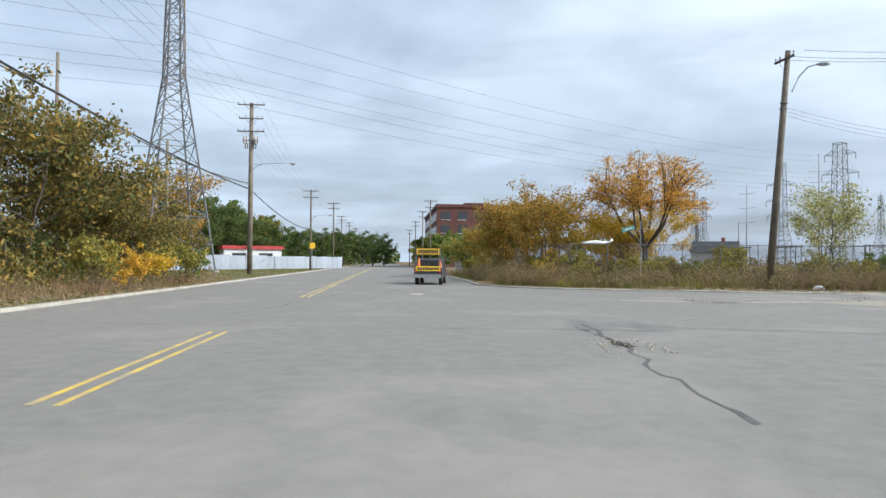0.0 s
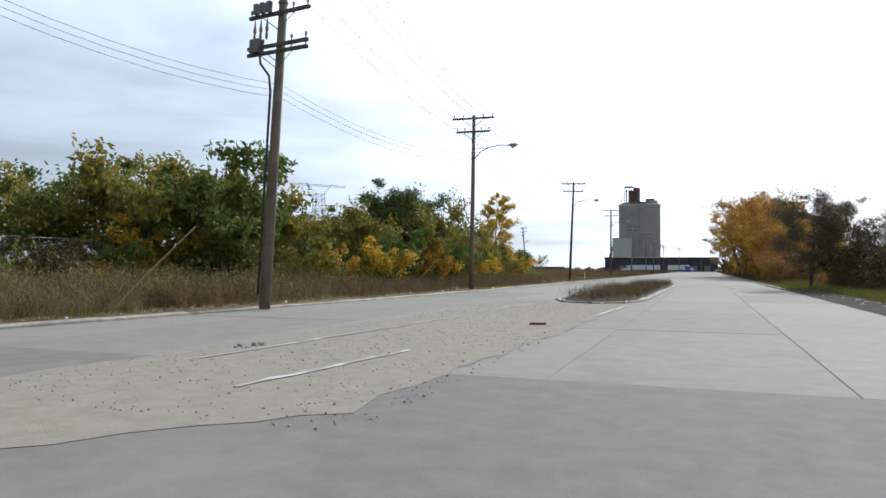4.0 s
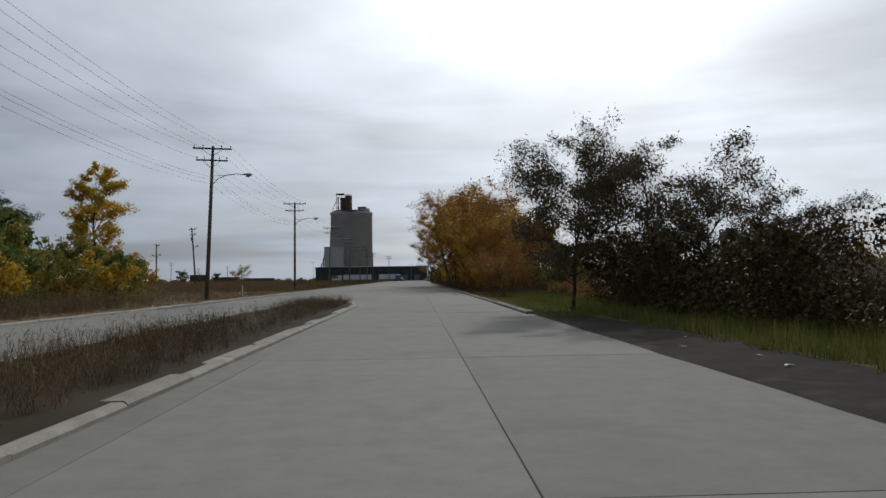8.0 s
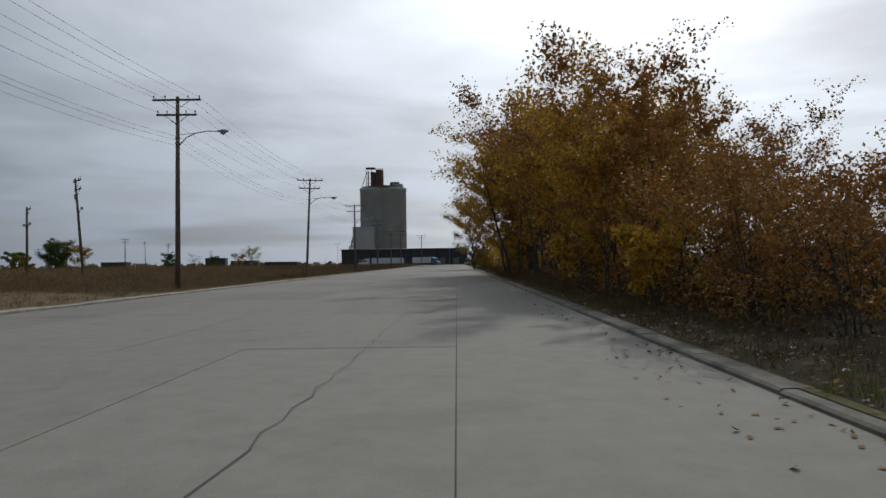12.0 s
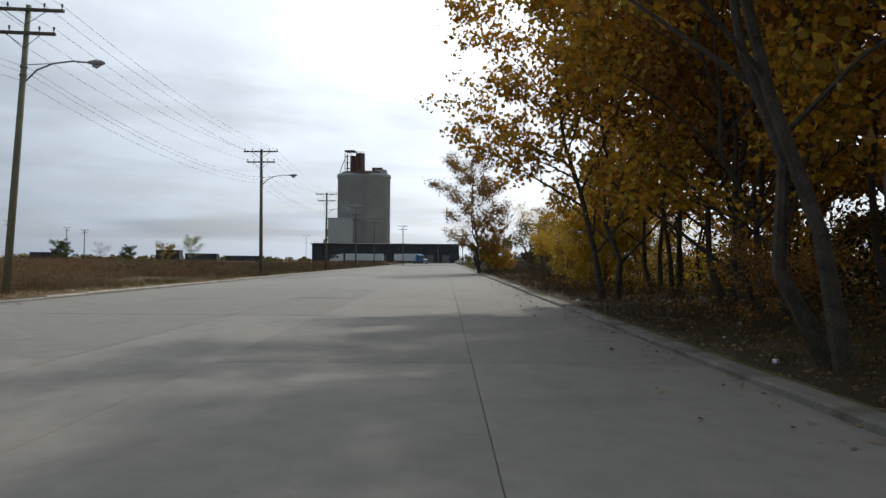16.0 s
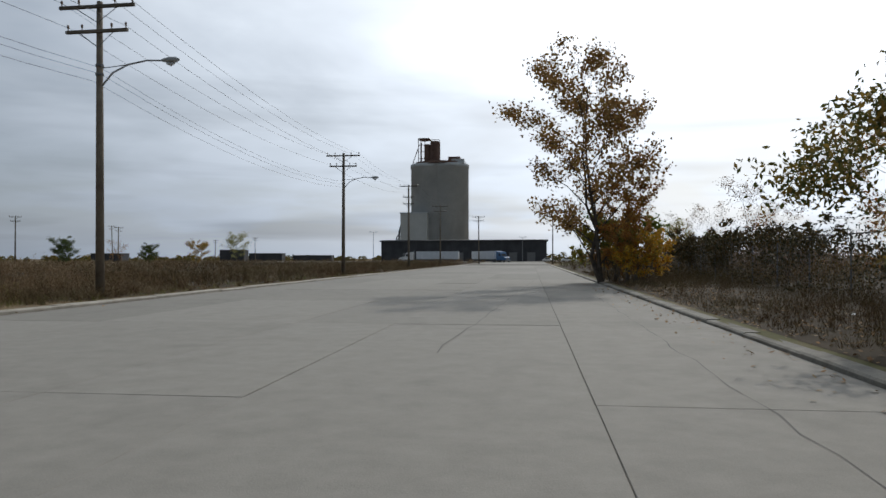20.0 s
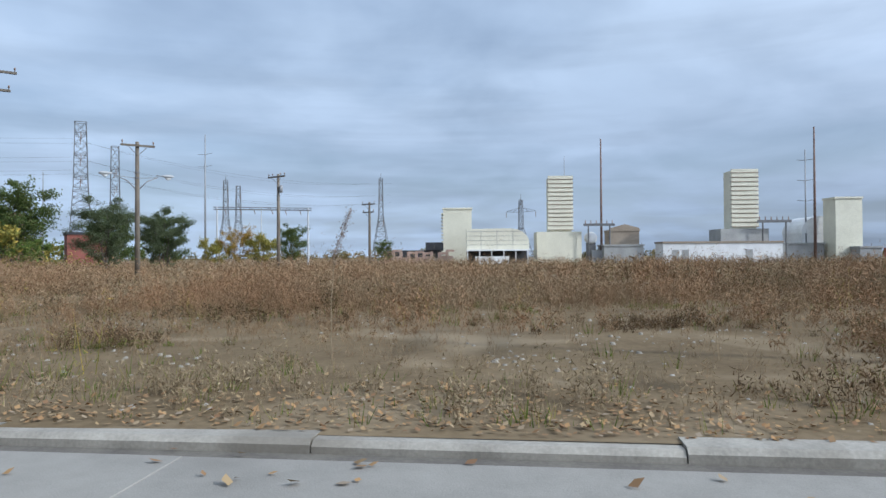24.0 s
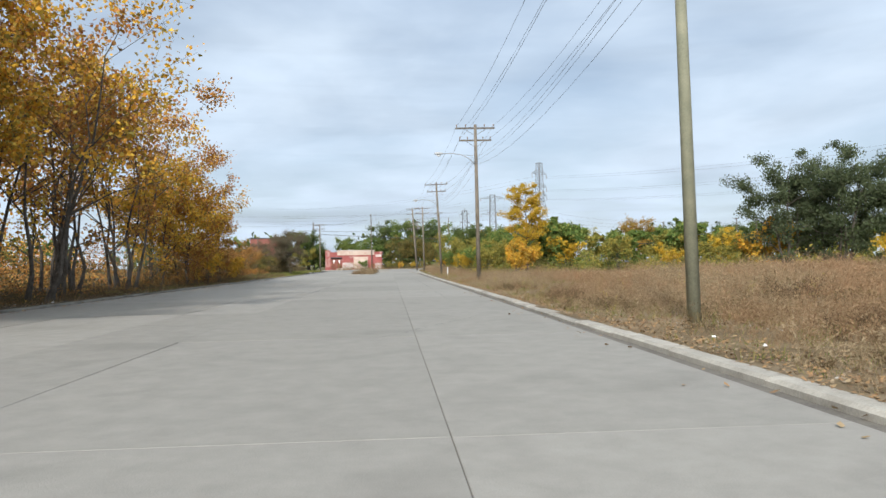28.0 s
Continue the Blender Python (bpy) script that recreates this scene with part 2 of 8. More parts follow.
DUST = surface("pale_road_dust", (0.27, 0.24, 0.195), (0.40, 0.36, 0.30), 2.5, 40, 0.95, 0.5, where="World", spread=0.9, sheen=0.08)
TAR = surface("tar_seal", (0.055, 0.053, 0.05), (0.12, 0.115, 0.11), 3, 40, 0.7, 0.2, where="World", sheen=0.1)
YELLOW_PAINT = surface("road_yellow", (0.45, 0.30, 0.03), (0.62, 0.42, 0.06), 2, 25, 0.8, 0.1, where="World", stain=((0.22, 0.20, 0.16), 0.9, 0.42, 0.9))
WHITE_PAINT = surface("road_white", (0.5, 0.5, 0.48), (0.72, 0.72, 0.7), 2, 25, 0.8, 0.1, where="World", stain=((0.27, 0.255, 0.23), 1.0, 0.33, 0.97))
POLE_WOOD = surface("pole_wood", (0.075, 0.06, 0.045), (0.19, 0.16, 0.12), 1.5, 30, 0.9, 0.5, vary=0.2)
POLE_GREEN = surface("treated_pole_wood", (0.13, 0.135, 0.09), (0.26, 0.25, 0.17), 1.2, 30, 0.9, 0.5, vary=0.1)
ARM_WOOD = surface("crossarm_wood", (0.06, 0.05, 0.04), (0.15, 0.13, 0.10), 3, 30, 0.9, 0.3, vary=0.2)
STEEL = surface("galvanised_steel", (0.17, 0.175, 0.18), (0.29, 0.295, 0.30), 4, 40, 0.6, 0.1, metal=0.2)
PALE_STEEL = surface("pale_galvanised_steel", (0.36, 0.37, 0.38), (0.5, 0.51, 0.52), 4, 40, 0.6, 0.1, metal=0.1)
TOWER_STEEL = surface("dull_tower_steel", (0.10, 0.105, 0.11), (0.19, 0.195, 0.20), 4, 40, 0.7, 0.1, metal=0.1)
DARK_STEEL = surface("weathered_steel", (0.09, 0.09, 0.09), (0.19, 0.19, 0.19), 4, 40, 0.6, 0.1, metal=0.3)
RUST = surface("rusty_steel", (0.09, 0.055, 0.045), (0.20, 0.125, 0.095), 1.5, 25, 0.85, 0.3)
WIRE = surface("cable", (0.03, 0.03, 0.03), (0.08, 0.08, 0.08), 5, 40, 0.6, 0.0)
PORCELAIN = surface("insulator_porcelain", (0.16, 0.10, 0.07), (0.28, 0.2, 0.15), 6, 40, 0.3, 0.0)
LAMP_GREY = surface("lamp_casting", (0.24, 0.25, 0.25), (0.36, 0.37, 0.37), 6, 40, 0.5, 0.0)
LAMP_LENS = surface("lamp_lens", (0.40, 0.41, 0.40), (0.52, 0.52, 0.52), 6, 40, 0.15, 0.0)
BARK = surface("bark", (0.04, 0.034, 0.028), (0.13, 0.112, 0.092), 4, 30, 0.95, 0.6, sheen=0.15)
STALK = surface("dry_stalk", (0.2, 0.15, 0.09), (0.34, 0.27, 0.17), 3, 30, 0.9, 0.1)
SILO = surface("silo_concrete", (0.34, 0.355, 0.36), (0.46, 0.475, 0.475), 0.12, 1.5, 0.9, 0.2, stain=((0.27, 0.28, 0.285), 0.05, 0.5, 0.6))
ANNEX = surface("annex_concrete", (0.36, 0.36, 0.34), (0.46, 0.46, 0.43), 0.15, 2, 0.9, 0.1)
DARK_SIDING = surface("dark_siding", (0.035, 0.037, 0.04), (0.07, 0.07, 0.075), 0.3, 4, 0.7, 0.1, sheen=0.12)
BRICK = surface("red_brick", (0.15, 0.05, 0.036), (0.25, 0.09, 0.066), 0.4, 14, 0.9, 0.3, vary=0.08)
# darker copy of the red brick: the factory's shadow is put into the colour
SHADED_BRICK = surface("shaded_brick", (0.07, 0.028, 0.022), (0.125, 0.052, 0.04), 0.4, 14, 0.9, 0.3, vary=0.08)
RED_PAINT = surface("faded_red_paint", (0.19, 0.045, 0.04), (0.34, 0.10, 0.085), 0.7, 10, 0.85, 0.2, stain=((0.42, 0.36, 0.31), 0.45, 0.56, 0.7))
CREAM = surface("cream_panel", (0.58, 0.55, 0.43), (0.72, 0.69, 0.55), 0.25, 4, 0.8, 0.1, stain=((0.42, 0.38, 0.30), 0.12, 0.58, 0.5))
OFFWHITE = surface("weathered_white", (0.55, 0.55, 0.54), (0.76, 0.76, 0.74), 0.5, 8, 0.7, 0.1, vary=0.06)
TAN_WALL = surface("tan_block_wall", (0.22, 0.175, 0.13), (0.34, 0.28, 0.21), 0.4, 6, 0.9, 0.2)
PINK_BRICK = surface("pale_pink_brick", (0.33, 0.21, 0.165), (0.50, 0.36, 0.29), 0.5, 7, 0.95, 0.4, vary=0.12, stain=((0.55, 0.47, 0.39), 0.4, 0.52, 0.6))
SHOP_CREAM = surface("grimy_cream_paint", (0.36, 0.27, 0.21), (0.52, 0.42, 0.34), 0.8, 10, 0.85, 0.2, stain=((0.30, 0.12, 0.10), 0.5, 0.55, 0.6))
SHOP_WHITE = surface("flaking_white_paint", (0.40, 0.35, 0.31), (0.58, 0.53, 0.48), 1.2, 12, 0.85, 0.2, stain=((0.28, 0.10, 0.09), 0.9, 0.5, 0.7))
GREY_WALL = surface("grey_block_wall", (0.24, 0.24, 0.23), (0.38, 0.38, 0.36), 0.4, 6, 0.9, 0.2)
GLASS = surface("dark_window", (0.02, 0.022, 0.025), (0.05, 0.055, 0.06), 0.6, 5, 0.15, 0.0)
TRAILER_BLUE = surface("tractor_blue", (0.03, 0.10, 0.22), (0.05, 0.15, 0.30), 1, 12, 0.35, 0.0)
TRAILER_WHITE = surface("trailer_white", (0.52, 0.55, 0.58), (0.68, 0.70, 0.72), 0.6, 8, 0.5, 0.05)
RUBBER = surface("tyre_rubber", (0.015, 0.015, 0.015), (0.035, 0.035, 0.035), 8, 50, 0.9, 0.2)
SIGN_YELLOW = surface("sign_yellow", (0.70, 0.42, 0.02), (0.82, 0.52, 0.04), 2, 30, 0.5, 0.0)
SIGN_DARK = surface("sign_lettering", (0.03, 0.02, 0.02), (0.05, 0.03, 0.03), 2, 30, 0.5, 0.0)
SIGN_TEAL = surface("street_sign_teal", (0.02, 0.11, 0.10), (0.04, 0.16, 0.145), 2, 30, 0.5, 0.0)
TRUCK_BODY = surface("pickup_paint", (0.035, 0.035, 0.04), (0.07, 0.07, 0.08), 2, 30, 0.35, 0.0)
ORANGE = surface("orange_plastic", (0.7, 0.16, 0.03), (0.85, 0.25, 0.05), 2, 30, 0.5, 0.0)
TAIL_RED = surface("tail_lamp", (0.4, 0.02, 0.02), (0.55, 0.04, 0.03), 2, 30, 0.3, 0.0)
LITTER_WHITE = surface("litter_paper", (0.6, 0.6, 0.58), (0.8, 0.8, 0.78), 3, 30, 0.8, 0.2)
ROOF_RED = surface("red_roof_edge", (0.34, 0.03, 0.03), (0.46, 0.06, 0.05), 1, 12, 0.6, 0.0)

LEAF_GOLD = foliage("cottonwood_leaves", [(0.46, 0.19, 0.03), (0.62, 0.32, 0.035), (0.72, 0.44, 0.05), (0.42, 0.29, 0.05), (0.24, 0.19, 0.045)], 0.22, 0.5)
LEAF_BRONZE = foliage("bronze_leaves", [(0.27, 0.1, 0.03), (0.44, 0.19, 0.045), (0.22, 0.13, 0.045), (0.52, 0.3, 0.06)], 0.18)
LEAF_YELLOW = foliage("yellow_leaves", [(0.62, 0.38, 0.035), (0.68, 0.46, 0.05), (0.50, 0.33, 0.04), (0.30, 0.24, 0.05)], 0.48)
LEAF_LOCUST = foliage("locust_leaves", [(0.60, 0.30, 0.04), (0.68, 0.40, 0.06), (0.45, 0.20, 0.04), (0.36, 0.22, 0.05)], 0.42)
LEAF_GREEN = foliage("green_leaves", [(0.065, 0.11, 0.028), (0.11, 0.17, 0.04), (0.16, 0.21, 0.05), (0.23, 0.23, 0.06)], 0.28)
LEAF_DEEP = foliage("deep_green_leaves", [(0.042, 0.07, 0.022), (0.07, 0.105, 0.03), (0.10, 0.135, 0.038), (0.15, 0.16, 0.05)], 0.25)
LEAF_OLIVE = foliage("olive_leaves", [(0.13, 0.155, 0.04), (0.21, 0.21, 0.05), (0.30, 0.25, 0.055), (0.42, 0.31, 0.06)], 0.3)
LEAF_TURN = foliage("turning_leaves", [(0.06, 0.075, 0.028), (0.10, 0.11, 0.036), (0.17, 0.145, 0.045), (0.33, 0.22, 0.05), (0.13, 0.10, 0.04)], 0.3)
LEAF_FADED = foliage("faded_leaves", [(0.30, 0.15, 0.06), (0.40, 0.24, 0.09), (0.24, 0.15, 0.06), (0.44, 0.30, 0.10)], 0.2)
LEAF_ELM = foliage("elm_leaves", [(0.06, 0.066, 0.036), (0.10, 0.098, 0.052), (0.14, 0.10, 0.066), (0.19, 0.12, 0.072)], 0.14)
# dead brown leaves, darkened: the deep shade under trees is put into the colour
LEAF_SHADED = foliage("shade_darkened_leaves", [(0.045, 0.046, 0.02), (0.075, 0.066, 0.03), (0.12, 0.085, 0.038), (0.17, 0.115, 0.045)], 0.04)
LEAF_GREY = foliage("grey_green_leaves", [(0.055, 0.075, 0.036), (0.085, 0.108, 0.052), (0.12, 0.14, 0.068)], 0.25)
LEAF_MIXED = foliage("olive_gold_leaves", [(0.20, 0.17, 0.04), (0.34, 0.22, 0.045), (0.52, 0.30, 0.05), (0.30, 0.16, 0.04), (0.16, 0.15, 0.04)], 0.35)
FENCE_GREY = surface("fence_paint", (0.19, 0.22, 0.25), (0.33, 0.36, 0.40), 0.5, 8, 0.7, 0.1, vary=0.1)
LEAF_PALE = foliage("pale_leaves", [(0.42, 0.38, 0.14), (0.52, 0.46, 0.20), (0.22, 0.24, 0.08), (0.14, 0.17, 0.05)], 0.4)
WEED_DRY = foliage("dry_weed_blades", [(0.145, 0.10, 0.06), (0.215, 0.155, 0.095), (0.31, 0.24, 0.15), (0.20, 0.155, 0.095), (0.155, 0.11, 0.066)], 0.07, 0.9, ((1.0, 0.84, 0.74), (1.05, 1.08, 1.05), 0.14))
WEED_RUST = foliage("rusty_weed_blades", [(0.15, 0.092, 0.052), (0.24, 0.155, 0.09), (0.33, 0.235, 0.145), (0.19, 0.13, 0.075)], 0.07, 0.9, ((1.0, 0.86, 0.76), (1.04, 1.06, 1.02), 0.14))
# dark brown weeds; part of the darkness stands for shade and backlight
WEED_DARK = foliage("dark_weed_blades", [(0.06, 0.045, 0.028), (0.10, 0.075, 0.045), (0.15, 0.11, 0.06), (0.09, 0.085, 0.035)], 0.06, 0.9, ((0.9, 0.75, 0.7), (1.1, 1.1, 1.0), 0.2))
WEED_GREEN = foliage("green_grass_blades", [(0.07, 0.10, 0.02), (0.12, 0.15, 0.03), (0.19, 0.18, 0.05), (0.26, 0.20, 0.09)], 0.3, 0.8)
WEED_OLIVE = foliage("olive_weed_blades", [(0.12, 0.115, 0.04), (0.18, 0.16, 0.06), (0.25, 0.205, 0.08), (0.155, 0.12, 0.06)], 0.15, 0.8)
WEED_GOLD = foliage("golden_weed_blades", [(0.45, 0.33, 0.05), (0.32, 0.27, 0.06), (0.2, 0.2, 0.05)], 0.3, 0.8)
PLUME = foliage("reed_plumes", [(0.22, 0.165, 0.135), (0.34, 0.265, 0.22), (0.16, 0.115, 0.09)], 0.4, 0.9)
FALLEN = foliage("fallen_leaves", [(0.25, 0.145, 0.07), (0.36, 0.225, 0.105), (0.19, 0.11, 0.06), (0.31, 0.225, 0.12), (0.25, 0.20, 0.145)], 0.1, 0.9)

# ---- mesh tools ----


class Geo:
    """Gathers points and faces for one mesh."""

    def __init__(self):
        self.v, self.f = [], []

    def box(self, x0, y0, z0, x1, y1, z1, m=None):
        k = len(self.v)
        pts = [(x, y, z) for z in (z0, z1) for y in (y0, y1) for x in (x0, x1)]
        if m is not None:
            pts = [tuple(m @ Vector(p)) for p in pts]
        self.v += pts
        self.f += [tuple(k + i for i in q) for q in ((0, 2, 3, 1), (4, 5, 7, 6), (0, 1, 5, 4), (2, 6, 7, 3), (0, 4, 6, 2), (1, 3, 7, 5))]
        return self

    def tube(self, pts, radii, sides=6, cap=True):
        k = len(self.v)
        pts = [Vector(p) for p in pts]
        if isinstance(radii, (int, float)):
            radii = [radii] * len(pts)
        for i, p in enumerate(pts):
            d = (pts[min(i + 1, len(pts) - 1)] - pts[max(i - 1, 0)]).normalized()
            a = d.cross(Vector((0, 0, 1)) if abs(d.z) < 0.9 else Vector((1, 0, 0))).normalized()
            b = d.cross(a)
            for s in range(sides):
                w = 2 * math.pi * s / sides
                self.v.append(tuple(p + (a * math.cos(w) + b * math.sin(w)) * radii[i]))
        for i in range(len(pts) - 1):
            for s in range(sides):
                t = (s + 1) % sides
                self.f.append((k + i * sides + s, k + i * sides + t, k + (i + 1) * sides + t, k + (i + 1) * sides + s))
        if cap:
            self.f.append(tuple(k + s for s in range(sides))[::-1])
            self.f.append(tuple(k + (len(pts) - 1) * sides + s for s in range(sides)))
        return self

    def lathe(self, cx, cy, profile, sides=24):
        """A body of revolution about the upright at (cx, cy); profile: (radius, z)."""
        k = len(self.v)
        for r, z in profile:
            for s in range(sides):
                w = 2 * math.pi * s / sides
                self.v.append((cx + r * math.cos(w), cy + r * math.sin(w), z))
        for i in range(len(profile) - 1):
            for s in range(sides):
                t = (s + 1) % sides
                self.f.append((k + i * sides + s, k + i * sides + t, k + (i + 1) * sides + t, k + (i + 1) * sides + s))
        self.f.append(tuple(k + s for s in range(sides))[::-1])
        self.f.append(tuple(k + (len(profile) - 1) * sides + s for s in range(sides)))
        return self

    def prism(self, outline, axis, a, b):
        """An outline in two coordinates, drawn out along the third from a to b."""
        k, n = len(self.v), len(outline)
        for c in (a, b):
            for p in outline:
                q = list(p)
                q.insert(axis, c)
                self.v.append(tuple(q))
        self.f.append(tuple(range(k, k + n))[::-1])
        self.f.append(tuple(range(k + n, k + 2 * n)))
        for i in range(n):
            j = (i + 1) % n
            self.f.append((k + i, k + j, k + n + j, k + n + i))
        return self

    def mesh(self, name, smooth=False):
        me = bpy.data.meshes.new(name)
        me.from_pydata(self.v, [], self.f)
        me.update()
        bm = bmesh.new()
        bm.from_mesh(me)
        bmesh.ops.recalc_face_normals(bm, faces=bm.faces)
        bm.to_mesh(me)
        bm.free()
        if smooth:
            me.shade_smooth()
        return me


def part(name, geo, material, parent=None, label="", smooth=False):
    """Links a Geo, or a mesh, as one object under a thing or a part."""
    me = geo.mesh(name, smooth) if isinstance(geo, Geo) else geo
    if not me.materials:
        me.materials.append(material)
    ob = new(name, me)
    if parent is not None:
        ob.parent = parent
    if label:
        ob["label"] = label
    return ob


def thing(name, m, label, category, group="", kind=""):
    ob = new(name)
    ob.empty_display_size = 0.3
    ob.matrix_basis = m
    return tagged(ob, label, category, group, kind)


def raw_mesh(name, verts, faces, material):
    """A mesh straight from arrays; faces all have the same number of corners."""
    me = bpy.data.meshes.new(name)
    n, k = faces.shape
    me.vertices.add(len(verts))
    me.vertices.foreach_set("co", verts.astype(np.float32).ravel())
    me.loops.add(n * k)
    me.loops.foreach_set("vertex_index", faces.astype(np.int32).ravel())
    me.polygons.add(n)
    me.polygons.foreach_set("loop_start", np.arange(0, n * k, k, dtype=np.int32))
    me.update(calc_edges=True)
    me.materials.append(material)
    return me


def leaf_quads(name, centres, size, material, rng, droop=0.0, slim=0.6):
    """One folded four-cornered leaf at each centre, turned at random."""
    n = len(centres)
    a = rng.normal(size=(n, 3))
    a[:, 2] -= droop
    a /= np.linalg.norm(a, axis=1)[:, None]
    b = rng.normal(size=(n, 3))
    b -= (a * b).sum(1)[:, None] * a
    b /= np.linalg.norm(b, axis=1)[:, None]
    s = (size * rng.uniform(0.65, 1.3, n))[:, None]
    fold = np.cross(a, b) * s * 0.18
    v = np.empty((n, 4, 3))
    v[:, 0], v[:, 2] = centres - a * s * 0.55, centres + a * s * 0.55
    v[:, 1], v[:, 3] = centres + b * s * slim * 0.5 + fold, centres - b * s * slim * 0.5 + fold
    return raw_mesh(name, v.reshape(-1, 3), np.arange(4 * n).reshape(n, 4), material)


def blade_field(name, xs, ys, zs, heights, material, rng, per=14, width=0.022, lean=0.35, radius=0.22):
    """Clumps of upright blades, each one tapered strip."""
    n = len(xs) * per
    x, y, z, h = (np.repeat(np.asarray(q, float), per) for q in (xs, ys, zs, heights))
    ang, r = rng.uniform(0, 2 * np.pi, n), radius * np.sqrt(rng.uniform(0, 1, n)) * np.repeat(0.6 + np.asarray(heights), per)
    h = h * rng.uniform(0.4, 1.15, n)
    bx, by = x + r * np.cos(ang), y + r * np.sin(ang)
    la, turn = lean * h * rng.uniform(0.1, 1.0, n), ang + rng.normal(0, 0.9, n)
    tx, ty = bx + np.cos(turn) * la, by + np.sin(turn) * la
    tw = rng.uniform(0, 2 * np.pi, n)
    wide = width * 0.5 * np.repeat(rng.uniform(0.7, 1.5, len(xs)), per)
    wx, wy = np.cos(tw) * wide, np.sin(tw) * wide
    v = np.empty((n, 3, 3))
    v[:, 0], v[:, 1], v[:, 2] = np.stack([bx - wx, by - wy, z], 1), np.stack([bx + wx, by + wy, z], 1), np.stack([tx, ty, z + h], 1)
    return raw_mesh(name, v.reshape(-1, 3), np.arange(3 * n).reshape(n, 3), material)


def bushy_weeds(name, xs, ys, zs, heights, material, rng, stems=6, specks=14, size=0.07, width=0.008, radius=0.3, lean=0.5, full=0.0):
    """Dry plants: thin branching stems that carry many small dry leaves and seed heads."""
    k = len(xs)
    x, y, z, h = (np.repeat(np.asarray(q, float), stems) for q in (xs, ys, zs, heights))
    n = k * stems
    ang = rng.uniform(0, 2 * np.pi, n)
    r = radius * rng.uniform(0, 1, n)
    h = h * rng.uniform(0.6, 1.15, n)
    bx, by = x + 0.4 * r * np.cos(ang), y + 0.4 * r * np.sin(ang)
    out = lean * h * rng.uniform(0.2, 1.0, n)
    tx, ty = bx + np.cos(ang) * out, by + np.sin(ang) * out
    tw = rng.uniform(0, 2 * np.pi, n)
    wx, wy = np.cos(tw) * width * 0.5, np.sin(tw) * width * 0.5
    v = np.empty((n, 3, 3))
    v[:, 0], v[:, 1], v[:, 2] = np.stack([bx - wx, by - wy, z], 1), np.stack([bx + wx, by + wy, z], 1), np.stack([tx, ty, z + h], 1)
    m = k * specks
    pick = np.repeat(np.arange(k), specks) * stems + rng.integers(0, stems, m)
    u = rng.uniform(0.25, 1.05, m)
    c = np.stack([bx[pick] + (tx - bx)[pick] * u, by[pick] + (ty - by)[pick] * u, z[pick] + h[pick] * u], 1)
    c += rng.normal(size=(m, 3)) * (0.22 * size + 0.07 * h[pick])[:, None]
    c[:, 2] = np.maximum(c[:, 2], z[pick] + 0.02)
    a = np.stack([(tx - bx)[pick] * 0.8, (ty - by)[pick] * 0.8, h[pick] * 0.9], 1)
    a /= np.linalg.norm(a, axis=1)[:, None]
    a = a + rng.normal(size=(m, 3)) * (0.55 + full)
    a /= np.linalg.norm(a, axis=1)[:, None]
    b = np.cross(a, rng.normal(size=(m, 3)))
    b /= np.linalg.norm(b, axis=1)[:, None]
    s = (size * rng.uniform(0.5, 1.6, m))[:, None]
    thin = (size * rng.uniform(0.035 + 0.12 * full, 0.10 + 0.32 * full, m))[:, None]
    w = np.empty((m, 3, 3))
    w[:, 0], w[:, 1], w[:, 2] = c - a * s + b * thin, c - a * s * 0.7 - b * thin, c + a * s
    verts = np.concatenate([v.reshape(-1, 3), w.reshape(-1, 3)])
    return raw_mesh(name, verts, np.arange(len(verts)).reshape(-1, 3), material)


def stuff(name, me, label, category):
    ob = new(name, me)
    return tagged(ob, label, category, kind="stuff")

# ---- ground and roads ----
VERGE = 0.09          # top of kerb and verges above the road
LEFT_KERB, RIGHT_KERB = -15.0, 4.8


def a_line(x, side=0.0):
    """The cross street: its centre line, or a line that far to its north side."""
    return -32.9 + 0.075 * x + side


def sheet(name, outline, z, material, label, category):
    me = bpy.data.meshes.new(name)
    me.from_pydata([(x, y, z) for x, y in outline], [], [tuple(range(len(outline)))])
    me.materials.append(material)
    ob = new(name, me)
    return tagged(ob, label, category, kind="structure")


FAR = 2600
sheet("ground", [(-FAR, -FAR), (FAR, -FAR), (FAR, FAR), (-FAR, FAR)], -0.12, SOIL, "bare brown soil reaching the horizon", "ground")
NW_CORNER = [(-60, a_line(-60, 9)), (-34, a_line(-34, 9)), (-28, -26.2), (-24.0, -24.3), (-21.6, -21.4), (-20.2, -17.6), (-19.0, -12.5), (-18.2, -7.0), (-17.3, 3), (-16.2, 22), (-15.4, 60), (LEFT_KERB, 100)]
NE_CORNER = [(60, a_line(60, 9)), (22, a_line(22, 9)), (15, -21.0), (10, -17.2), (7.6, -11.5), (7.0, -4), (7.0, 10), (6.9, 38), (5.6, 46), (RIGHT_KERB + 0.1, 52)]
sheet("verge_west", [(-FAR, a_line(-FAR, 9))] + NW_CORNER + [(LEFT_KERB, 430), (-60, 470), (-FAR, 900)], VERGE, SOIL, "dry field of soil and weeds beside the road", "field")
sheet("verge_east", [(FAR, a_line(FAR, 9))] + NE_CORNER + [(RIGHT_KERB, 100), (RIGHT_KERB - 0.4, 300), (12, 400), (80, 440), (FAR, 900)], VERGE, GRASS_SOIL, "overgrown grassy ground beside the road", "field")
